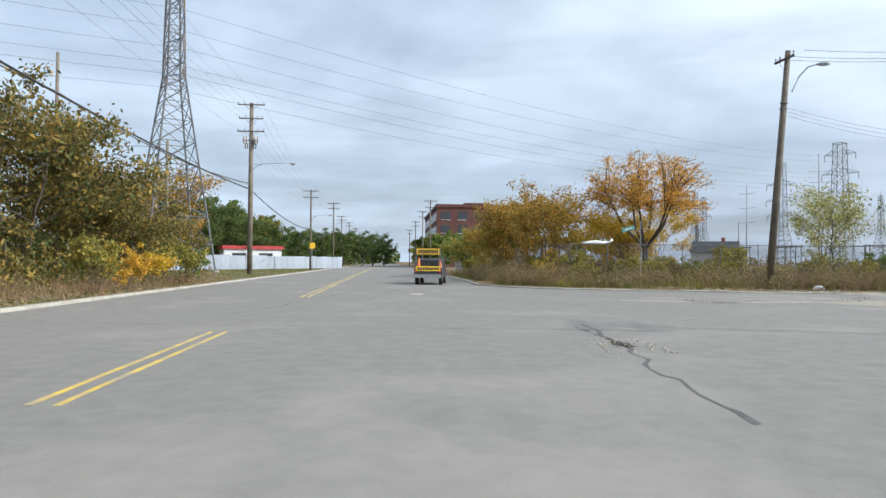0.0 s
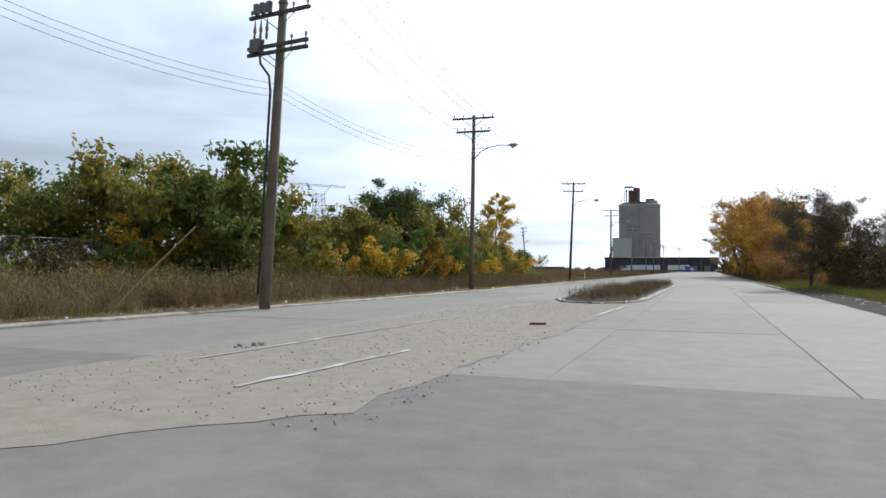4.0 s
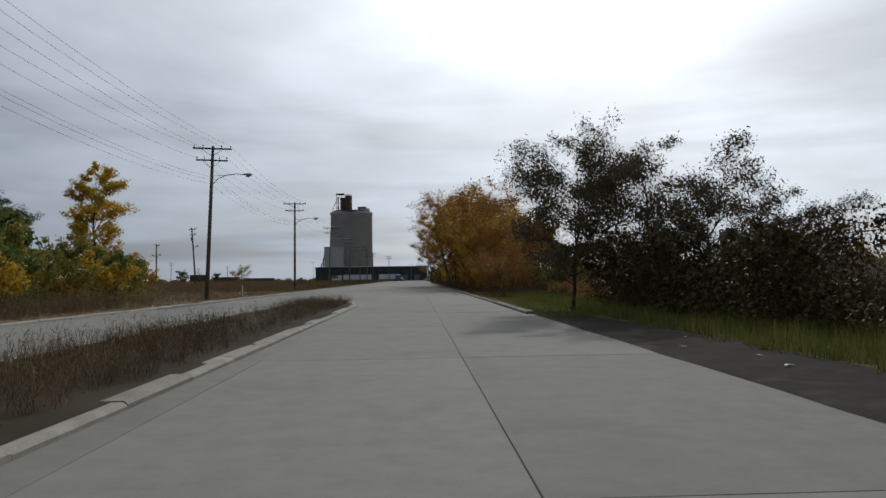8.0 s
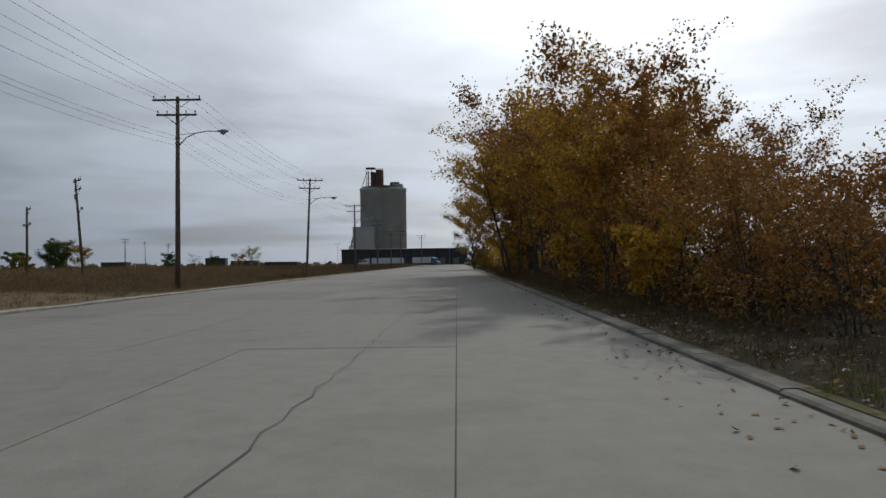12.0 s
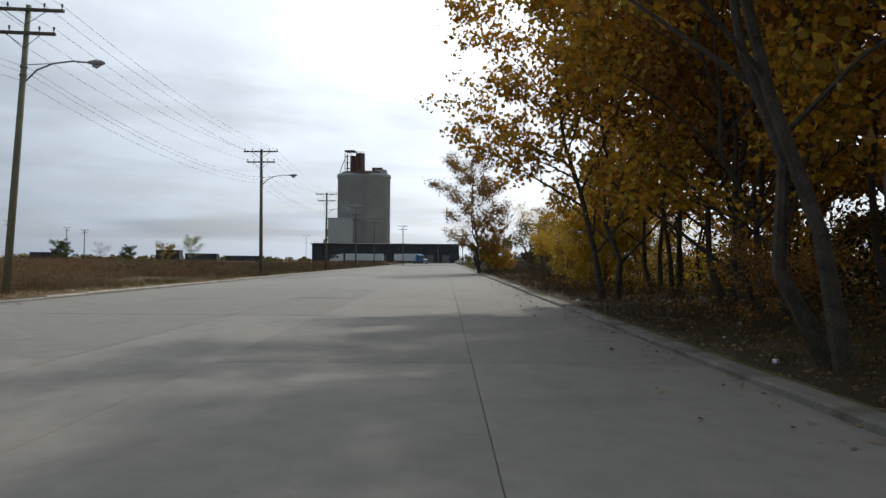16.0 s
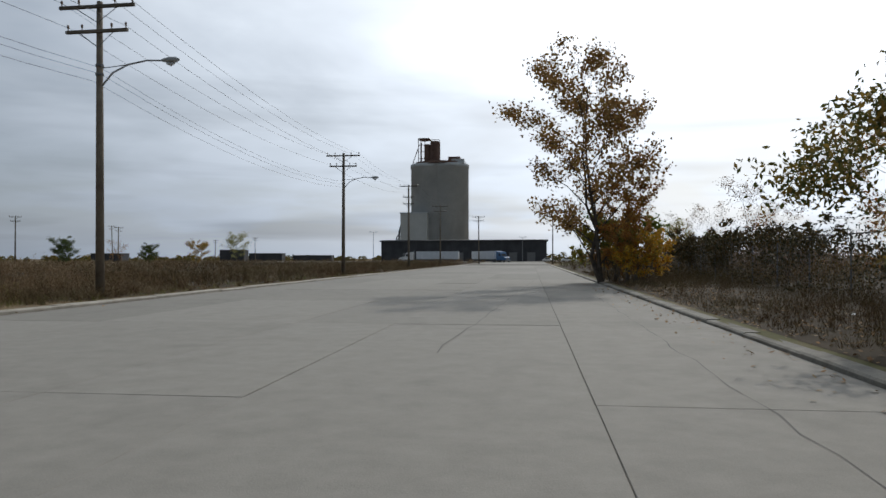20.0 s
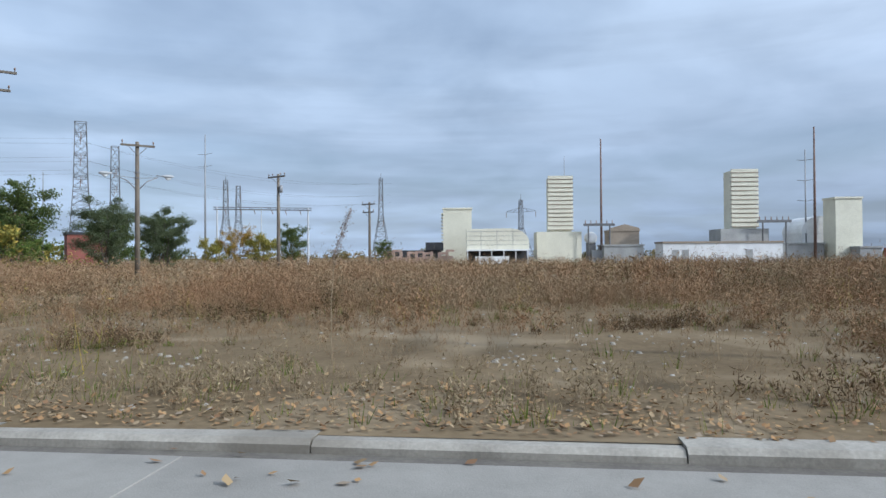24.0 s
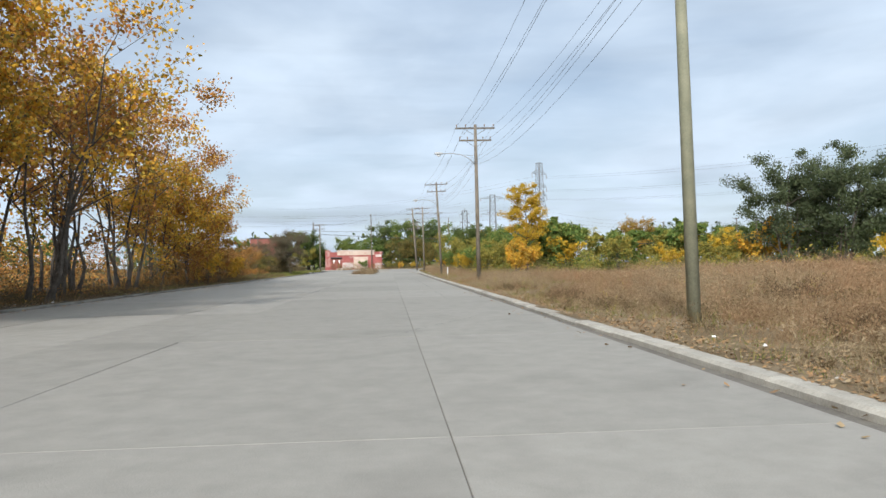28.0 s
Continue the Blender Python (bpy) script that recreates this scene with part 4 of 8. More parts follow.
SPECIES["olive1"] = grow(43, 7.5, 0.12, "round", 0.40, 0.05, 22, 5, 5200, 0.34, LEAF_OLIVE, stems=3, slim=0.5)
SPECIES["olive_near"] = grow(45, 7.5, 0.12, "round", 0.40, 0.05, 24, 6, 10500, 0.19, LEAF_TURN, stems=3, slim=0.5)
SPECIES["willow"] = grow(44, 13.6, 0.3, "round", 0.29, 0.02, 36, 6, 18000, 0.25, LEAF_GREY, stems=3, slim=0.5, scatter=0.26, droop=0.8)
SPECIES["yellow1"] = grow(51, 11.5, 0.14, "oval", 0.16, 0.04, 34, 6, 13000, 0.19, LEAF_YELLOW, stems=1, scatter=0.24)
SPECIES["thorn"] = grow(69, 4.4, 0.05, "oval", 0.4, 0.03, 26, 5, 5200, 0.11, LEAF_BRONZE, stems=4, scatter=0.2)
SPECIES["shrub1"] = grow(61, 3.4, 0.05, "shrub", 0.55, 0.03, 15, 3, 1800, 0.21, LEAF_OLIVE, stems=3)
SPECIES["shrub2"] = grow(62, 3.0, 0.05, "shrub", 0.6, 0.03, 15, 3, 1800, 0.21, LEAF_YELLOW, stems=3)
SPECIES["shrub3"] = grow(63, 3.2, 0.05, "shrub", 0.55, 0.03, 15, 3, 1800, 0.21, LEAF_GREEN, stems=3)
SPECIES["shrub4"] = grow(64, 3.0, 0.05, "shrub", 0.55, 0.03, 15, 3, 1800, 0.21, LEAF_GOLD, stems=3)
SPECIES["fine_shrub"] = grow(68, 5.1, 0.06, "oval", 0.40, 0.04, 24, 5, 8500, 0.12, LEAF_YELLOW, stems=4, scatter=0.2)
# a shrub whose leaf colour already holds the shade it stands in
SPECIES["shrub5"] = grow(67, 3.2, 0.05, "shrub", 0.55, 0.03, 15, 3, 1800, 0.2, LEAF_SHADED, stems=3)
SPECIES["pale"] = grow(65, 8.0, 0.09, "oval", 0.33, 0.12, 24, 5, 4200, 0.19, LEAF_PALE, scatter=0.3)
SPECIES["twiggy"] = grow(66, 7.5, 0.09, "oval", 0.28, 0.1, 22, 5, 1500, 0.14, LEAF_BRONZE, stems=2)

for kind, args in {"green1": (141, 8.5, 0.14, "round", 0.36, 0.05, 12, 3, 3000, 0.6, LEAF_GREEN, 2), "green2": (142, 7.5, 0.12, "oval", 0.38, 0.04, 12, 3, 3000, 0.56, LEAF_GREEN, 2), "olive1": (143, 7.5, 0.12, "round", 0.40, 0.04, 12, 3, 3000, 0.56, LEAF_OLIVE, 2),
                   "gold2": (144, 13, 0.17, "oval", 0.31, 0.06, 14, 3, 2600, 0.5, LEAF_BRONZE, 2), "gold3": (145, 11, 0.15, "oval", 0.33, 0.05, 14, 3, 2600, 0.5, LEAF_GOLD, 2), "shrub1": (146, 3.4, 0.05, "shrub", 0.55, 0.02, 8, 3, 900, 0.3, LEAF_OLIVE, 3), "shrub2": (147, 3.0, 0.05, "shrub", 0.6, 0.02, 8, 3, 900, 0.3, LEAF_YELLOW, 3)}.items():
    SPECIES[kind + "_far"] = grow(*args, slim=0.6)

random.seed(7)
# row of cottonwoods along the east kerb
for x, y, kind, s, tilt in (
        (10.8, 86, "gold2", 0.2, 0), (11.6, 89, "gold2", 0.25, 0), (9.4, 91, "gold2", 0.32, 0), (10.8, 93.5, "gold2", 0.36, 0), (9.1, 96.5, "spire", 0.84, 0), (11.5, 97.5, "gold2", 0.48, 0), (7.0, 99, "spire", 0.72, 0), (8.6, 103, "gold3", 0.78, 0), (11.5, 106, "gold1", 0.62, 0),
        (7.6, 108.5, "gold2", 0.86, 0), (9.0, 112, "gold3", 0.9, 0), (9.8, 117, "gold1_open", 1.1, 0), (8.4, 121, "gold2_open", 1.1, -3), (11.8, 125, "gold1_open", 1.1, 0), (9.4, 127, "gold2_open", 1.15, 0), (8.2, 131, "gold2_open", 1.05, -2), (6.6, 136.8, "gold1_open", 1.1, -7), (9.6, 137, "gold2_open", 1.15, 0),
        (11.8, 140, "gold1_open", 1.15, 0), (8.4, 144, "giant", 0.95, -2), (12.5, 145, "gold2", 1.1, 0), (9.8, 148, "gold2", 1.1, 0), (6.9, 155.0, "giant", 1.0, -9), (11.0, 152.5, "gold1", 1.15, 0), (10.4, 157, "gold2", 1.1, 0), (13.5, 156, "gold1", 1.1, 0), (10.9, 161, "gold1", 1.0, 0), (13.5, 163, "gold2", 0.95, 0), (9.8, 168, "yellow1", 0.72, 0), (11.8, 170.5, "yellow1", 0.66, 0)):
    plant(kind, "cottonwood", x, y, s, None, "slender cottonwood with bright yellow leaves" if kind == "yellow1" else "leaning cottonwood with gold and bronze autumn leaves" if tilt < -4 else "tall cottonwood with gold and bronze autumn leaves", "tree", "cottonwoods along the kerb", tilt=tilt)
for x, y, kind, s in ((8.4, 84, "thorn", 0.75), (7.2, 93, "shrub4", 0.9), (8, 87, "thorn", 0.9), (7, 104, "shrub4", 1.0), (6.8, 110, "thorn", 0.7), (7.2, 142, "thorn", 0.45), (7.4, 168.0, "fine_shrub", 0.8), (9.2, 166.4, "fine_shrub", 0.7), (10.4, 169.4, "fine_shrub", 0.9), (12.2, 168.6, "fine_shrub", 0.9), (8.8, 170.2, "fine_shrub", 0.6), (11.5, 187, "thorn", 0.75)):
    plant(kind, "roadside_shrub", x, y, s, None, "tangled brown thorny shrub at the foot of the cottonwoods" if kind == "thorn" else "dense shrub with yellow autumn leaves by the kerb", "shrub", "shrubs under the cottonwoods")
for x, y, kind, s in ((8.8, 180.0, "olive_near", 0.74), (13.5, 182, "twiggy", 0.8), (13.0, 176, "twiggy", 0.95), (19.5, 190, "olive_near", 0.7)):
    plant(kind, "small_tree", x, y, s, None, "small half-bare autumn tree behind yellow shrubs", "tree")
for i in range(12):
    plant(("gold2", "gold3", "gold2")[i % 3], "background_cottonwood", random.uniform(16, 24), 138 + i * 2.6, random.uniform(0.75, 1.0), None, "cottonwood standing behind the roadside row", "tree", "cottonwoods behind the row")
plant("sparse", "cottonwood", 5.0, 210.5, 1.08, 40, "lone half-bare cottonwood with bronze leaves beside the kerb", "tree")
for x, y, s in ((6.0, 209.4, 0.62), (5.4, 212.2, 0.55), (5.5, 208.6, 0.36)):
    plant("spire", "young_cottonwood", x, y, s, None, "young bronze cottonwood at the foot of a lone tree", "tree")
for x, y, kind, s in ((6.6, 209, "shrub4", 0.8), (4.9, 212, "shrub1", 1.1), (6.0, 213.5, "shrub3", 1.2), (7.6, 212, "shrub4", 0.9)):
    plant(kind, "shrub", x, y, s, None, "low bronze and olive shrub at the foot of a cottonwood", "shrub")
for x, y, kind, s in ((18, 256, "pale", 0.7), (17, 238, "twiggy", 0.9), (18, 224, "twiggy", 1.0), (17.6, 199, "gold2_open", 0.62), (22, 230, "shrub5", 1.0), (24, 240, "shrub5", 1.1), (20, 262, "shrub5", 1.0), (26, 275, "olive1", 0.6), (12, 222, "shrub5", 0.9), (14, 226, "shrub5", 1.0), (15, 233, "shrub5", 0.9), (8.5, 226, "shrub4", 0.6), (7.8, 234, "shrub5", 0.7), (13.2, 214, "shrub5", 1.0), (14.5, 207, "shrub5", 1.0), (28, 250, "twiggy", 0.9), (30, 290, "green2", 0.7), (9.0, 262, "shrub4", 0.8), (8.5, 290, "shrub1", 0.8)):
    plant(kind, "shrub" if "shrub" in kind else "small_tree", x, y, s, None, "dark roadside shrub with sparse leaves" if "shrub" in kind else "small half-bare autumn tree beyond the kerb", "shrub" if "shrub" in kind else "tree")
# dark elms and shrubs before them
for x, y, kind, s in ((6.9, 47.4, "elm1", 0.75), (10.3, 42.8, "elm2", 0.84), (12.4, 47.5, "elm2", 0.7), (12.5, 38.2, "elm2", 0.52), (15, 60, "elm2", 0.45), (14.5, 33, "elm2", 0.42)):
    plant(kind, "elm", x, y, s, None, "dark elm with purplish green leaves by the road", "tree", "elms by the road")
for x, y, kind, s in ((9.2, 41, "shrub5", 0.9), (9.4, 47, "shrub5", 0.9), (9.6, 62.5, "olive_near", 0.5), (10, 35, "shrub5", 0.8), (12, 31, "shrub5", 0.6), (14.5, 26, "shrub5", 0.6), (15, 20, "shrub5", 0.7), (13.5, 34, "twiggy", 0.45), (14, 28, "shrub5", 0.6), (19, 34, "elm2", 0.52), (20, 23, "elm2", 0.46), (18, 30, "twiggy", 0.55), (12, 69, "shrub5", 0.8)):
    plant(kind, "shrub" if "shrub" in kind else "small_tree", x, y, s, None, "tangled dark shrub beside the road" if "shrub" in kind else "small bushy tree turning from green to yellow" if kind == "olive_near" else "small tree with thin autumn leaves", "shrub" if "shrub" in kind else "tree")

# belt of trees behind the west verge
for x, y, kind, s in ((-37.5, 13.5, "green2", 0.85), (-41, 16, "olive1", 0.8), (-34, 15, "olive1", 0.95), (-36, 20, "green2", 1.0), (-30, 16.5, "olive1", 1.05), (-29, 21, "olive1", 1.05), (-26, 17, "green1", 0.98), (-27, 24, "olive1", 0.75), (-33, 27, "olive1", 0.85), (-37, 36, "green2", 0.8),
                      (-34, 43, "green2", 0.75), (-27, 34, "olive1", 0.85), (-26, 38, "clump", 0.88), (-24, 40.5, "olive1", 0.95), (-25.5, 41.5, "clump", 0.86), (-28, 45, "green2", 0.95), (-31, 52, "green1", 0.9), (-25, 50, "olive1", 0.75), (-27, 58, "olive1", 0.7), (-30, 64, "green2", 0.85), (-34, 70, "green2", 0.9), (-27, 70, "olive1", 0.65)):
    plant(kind, "tree_of_heaven", x, y, s, None, "bushy green tree with several stems behind the verge", "tree", "trees behind the west verge")
for x, y, s in ((-27.4, 81.6, 1.15), (-26.4, 83.0, 1.0)):
    plant("shrub4", "verge_shrub", x, y, s, None, "golden autumn shrub at the foot of a young poplar", "shrub", "shrubs on the west verge")
plant("yellow1", "young_poplar", -28.5, 78.9, 1.05, None, "slender young poplar with golden yellow leaves", "tree")
plant("pale", "young_tree", -56, 13.0, 1.0, None, "young tree with sparse pale yellow leaves", "tree")
plant("pale", "young_tree", -38.2, 4.2, 0.93, None, "young tree with sparse pale yellow leaves", "tree")
for i in range(29):
    y = 1 + i * 2.65
    x = random.uniform(-24.5, -21.5) if y > 22 else random.uniform(-31, -26.5)
    kind = ("shrub2", "shrub1", "shrub3", "shrub4", "shrub1")[i * 7 % 5] if y > 12 else ("shrub1", "shrub3", "shrub5")[i % 3]
    plant(kind, "verge_shrub", x, y, random.uniform(0.7, 1.15) * (0.7 if y < 12 else 1), None, {"shrub1": "olive shrub with yellowing leaves on the verge", "shrub2": "bright yellow autumn shrub on the verge", "shrub3": "green shrub on the verge", "shrub4": "orange autumn shrub on the verge", "shrub5": "dark tangled shrub on the verge"}[kind], "shrub", "shrubs on the west verge")
# corner of the two roads
plant("locust", "honey_locust", -35.5, -12.5, 0.97, 60, "broad honey locust with thinning orange leaves", "tree")
for x, y, kind, s in ((-34.5, -20.2, "gold2_mid", 0.57), (-40.5, -20.5, "gold3_mid", 0.6), (-45, -19.5, "gold3_mid", 0.62), (-50, -20.5, "gold3_mid", 0.7), (-53, -21, "gold3_mid", 0.66), (-56, -22, "olive1", 0.85), (-59, -22.5, "gold3_mid", 0.5), (-62, -23, "gold3_mid", 0.5), (-67, -25, "olive1", 0.7), (-76, -24, "green1", 0.65), (-85, -24, "olive1", 0.7), (-46, -12, "gold3_mid", 0.5), (-41, -13, "yellow1", 0.42), (-54, -15, "olive1", 0.7), (-96, -24, "green1", 0.8), (-110, -24, "olive1", 0.9)):
    plant(kind, "street_tree", x, y, s, None, "orange and olive autumn tree behind the fence", "tree", "trees behind the corner fence")
for x, y, s in ((-37.8, -13.2, 1.05), (-38.8, -11.0, 1.1), (-39.8, -14.6, 0.95)):
    plant("fine_shrub", "yellow_bush", x, y, s, None, "dense golden yellow bush behind the honey locust", "shrub", "yellow bushes on the corner")
for i in range(16):
    kind = ("shrub1", "shrub5", "shrub3", "shrub1")[i % 4]
    plant(kind, "weedy_shrub", random.uniform(-29.5, -25.5) - i * 0.5, -19 + i * 1.4, random.uniform(0.3, 0.55), None, "low olive shrub among weeds", "shrub", "weedy shrubs on the corner")
for x, y, kind, s in ((-31, -19, "shrub1", 0.7), (-34, -20.4, "shrub2", 0.6), (-38, -21, "shrub1", 0.6), (-29, -15, "shrub1", 0.6), (-36, -11, "shrub1", 0.6), (-34, -6, "shrub1", 0.8), (-40, -5, "shrub1", 0.6), (-33, 0, "shrub1", 0.6), (-30.5, 13.5, "shrub4", 0.6), (-29.2, 17, "shrub2", 0.65), (-28.6, 10.5, "shrub4", 0.5), (-45, -2, "shrub1", 0.9)):
    plant(kind, "weedy_shrub", x, y, s, None, "low olive shrub among weeds", "shrub")
# south side of the cross street
for x, y, kind, s in ((-14.0, -50.5, "olive_near", 1.4), (-20, -53, "olive_near", 1.4), (-23.5, -48.5, "olive_near", 0.85), (-26.5, -52, "olive_near", 1.1), (-30.0, -49.8, "olive_near", 0.72), (2, -52, "green1", 1.0)):
    plant(kind, "roadside_tree", x, y, s, None, "dense roadside tree turning from green to yellow", "tree", "trees south of the cross street")
for x, y, kind, s in ((-13.5, -44.2, "shrub4", 0.6), (-17.5, -44.6, "shrub2", 0.6), (-21, -44.4, "shrub1", 0.7), (-24, -45, "shrub3", 0.6), (-10, -44, "shrub1", 0.7)):
    plant(kind, "roadside_shrub", x, y, s, None, "low shrub with dry leaves at the road edge", "shrub")
for i in range(26):
    x = -95 - i * 9.5
    kind = ("green1", "olive1", "green2", "gold3")[(i * 5) % 4] if i < 6 else ("green1", "green2", "olive1")[i % 3]
    plant(kind if i > 5 else ("gold3_mid", "clump", "clump", "clump", "clump", "clump")[i], "background_tree" if i > 5 else "street_tree", x + random.uniform(-3, 3), a_line(x, -34 - random.uniform(0, 12) if i < 12 else -17), random.uniform(1.1, 1.6) * (0.95 if i < 6 else 1.45 if i < 12 else 1), None, "leafy tree in the distance along the cross street", "tree", "far street trees")
for x, y, kind, s in ((-104, -82, "gold3_mid", 0.95), (-112, -80, "gold3_mid", 0.9), (-118, -76, "clump", 1.1), (-124, -72, "clump", 1.15), (-131, -70, "clump", 1.1), (-139, -67, "clump", 1.0), (-148, -63, "clump", 0.95), (-160, -60, "clump", 1.0), (-172, -56, "clump", 1.05), (-186, -52, "clump", 1.0), (-200, -50, "clump", 1.1), (-216, -48, "clump", 1.0)):
    plant(kind, "street_tree", x, y, s, None, "broad golden tree behind the panel fence" if kind != "clump" else "dense dark green tree behind the panel fence", "tree", "trees behind the panel fence")
for i in range(14):
    x = -150 - i * 14
    plant(("green1", "green2", "olive1")[i % 3], "background_tree", x, a_line(x, 16 + random.uniform(0, 3)), random.uniform(0.9, 1.3), None, "leafy tree in the distance along the cross street", "tree", "far street trees")
# clumps beyond the field
for x, y, s in ((-50.9, 102.3, 0.93), (-54.0, 106.5, 0.94), (-58.0, 108.5, 0.78), (-56, 101, 0.8)):
    plant("willow", "willow", x, y, s, None, "large spreading grey-green willow beyond the field", "tree", "willows beyond the field")
for x, y, kind, s in ((-62.6, 108, "clump", 0.92), (-73.6, 101, "green2", 1.4), (-70.8, 114.1, "clump", 1.0), (-72, 119, "clump", 1.02), (-73.4, 126, "clump", 0.95), (-71.6, 137, "willow", 0.56), (-76.5, 140.3, "willow", 0.5), (-79, 139, "clump", 0.65), (-88, 112, "clump", 0.95), (-90, 126, "clump", 0.8), (-104, 136.0, "gold2_mid", 0.44), (-106, 138.6, "olive1", 0.66), (-103, 133.5, "olive1", 0.56), (-151, 128, "clump", 0.85), (-156, 146.5, "clump", 0.52)):
    plant(kind, "field_tree" if kind == "gold2" else "broadleaf_tree", x, y, s, None, "bushy dark green tree at the edge of the field", "tree", "trees beyond the field")
for x, y, kind, s in ((-54.7, 117.5, "shrub2", 1.25), (-53.4, 116, "shrub2", 1.1), (-58.5, 118.6, "shrub2", 0.7), (-61, 118, "shrub1", 1.5), (-63.5, 120, "shrub3", 1.3), (-66, 123, "shrub1", 1.5), (-67, 126, "shrub3", 1.3), (-66.5, 129, "shrub1", 1.4), (-68, 132, "shrub3", 0.9), (-49, 97, "shrub1", 1.0), (-47, 93, "shrub1", 1.0), (-45, 86, "shrub2", 0.9), (-50.5, 99.5, "shrub4", 1.5), (-42, 76, "shrub1", 1.4), (-60, 113, "shrub3", 1.4)):
    plant(kind, "field_bush", x, y, s, None, {"shrub2": "bright yellow bush at the edge of the field", "shrub1": "olive bush at the edge of the field", "shrub3": "green bush at the edge of the field", "shrub4": "orange bush at the edge of the field"}[kind], "shrub", "shrubs beyond the field")
for i in range(20):
    plant(("olive1", "green2", "shrub2", "shrub1", "green1")[i % 5], "field_tree", random.uniform(-75, -32), random.uniform(52, 74), random.uniform(0.75, 1.1) * (1.5 if i % 5 in (2, 3) else 0.9), None, "mixed green and yellow tree at the far side of the field", "tree", "trees at the field edge")
for x, y, kind, s in ((-94.6, 237, "clump", 0.85), (-91, 240, "gold3_mid", 0.6), (-97, 239, "clump", 0.8), (-133, 250, "gold3_mid", 0.6), (-92, 295, "clump", 0.6), (-88.6, 308, "twiggy", 0.72), (-83, 311, "clump", 0.5), (-79, 325, "gold3_mid", 0.5), (-83, 357, "pale", 1.0), (-106, 243, "olive1", 0.6), (-120, 244, "green2", 0.6), (-134, 305, "olive1", 0.7), (-146, 300, "green2", 0.9)):
    plant(kind, "field_tree", x, y, s, None, "single autumn tree far out in the field", "tree", "scattered far trees")
# around the end of the road
for x, y, kind, s in ((12, -52, "green1", 0.8), (17, -44, "olive1", 0.9), (19, -47.5, "green1", 1.35), (15.2, -48.5, "clump", 1.25), (-9, -84, "clump", 1.7), (-15, -88, "green1", 2.0), (-21, -84, "clump", 1.75), (-27, -90, "green2", 2.1), (14.4, -53, "green2", 1.1), (-14, -12, "olive1", 0.3), (-19, 2, "olive1", 0.25), (4, -60, "green1", 1.2), (-4, -62, "green2", 1.2)):
    if y < -33:
        plant(kind, "street_tree", x, y, s, None, "dark green tree by the brick building", "tree", "trees at the end of the road")

# ---- poles and wires ----
random.seed(9)


def insulator(parent, x, y, z):
    me = INSULATOR.get("mesh")
    if me is None:
        g = Geo()
        g.lathe(0, 0, [(0.02, 0), (0.02, 0.1), (0.05, 0.11), (0.035, 0.16), (0.055, 0.18), (0.03, 0.24), (0.01, 0.25)], 8)
        me = INSULATOR["mesh"] = g.mesh("insulator", True)
    ob = part("insulator", me, PORCELAIN, parent)
    ob.location = (x, y, z)


INSULATOR = {}


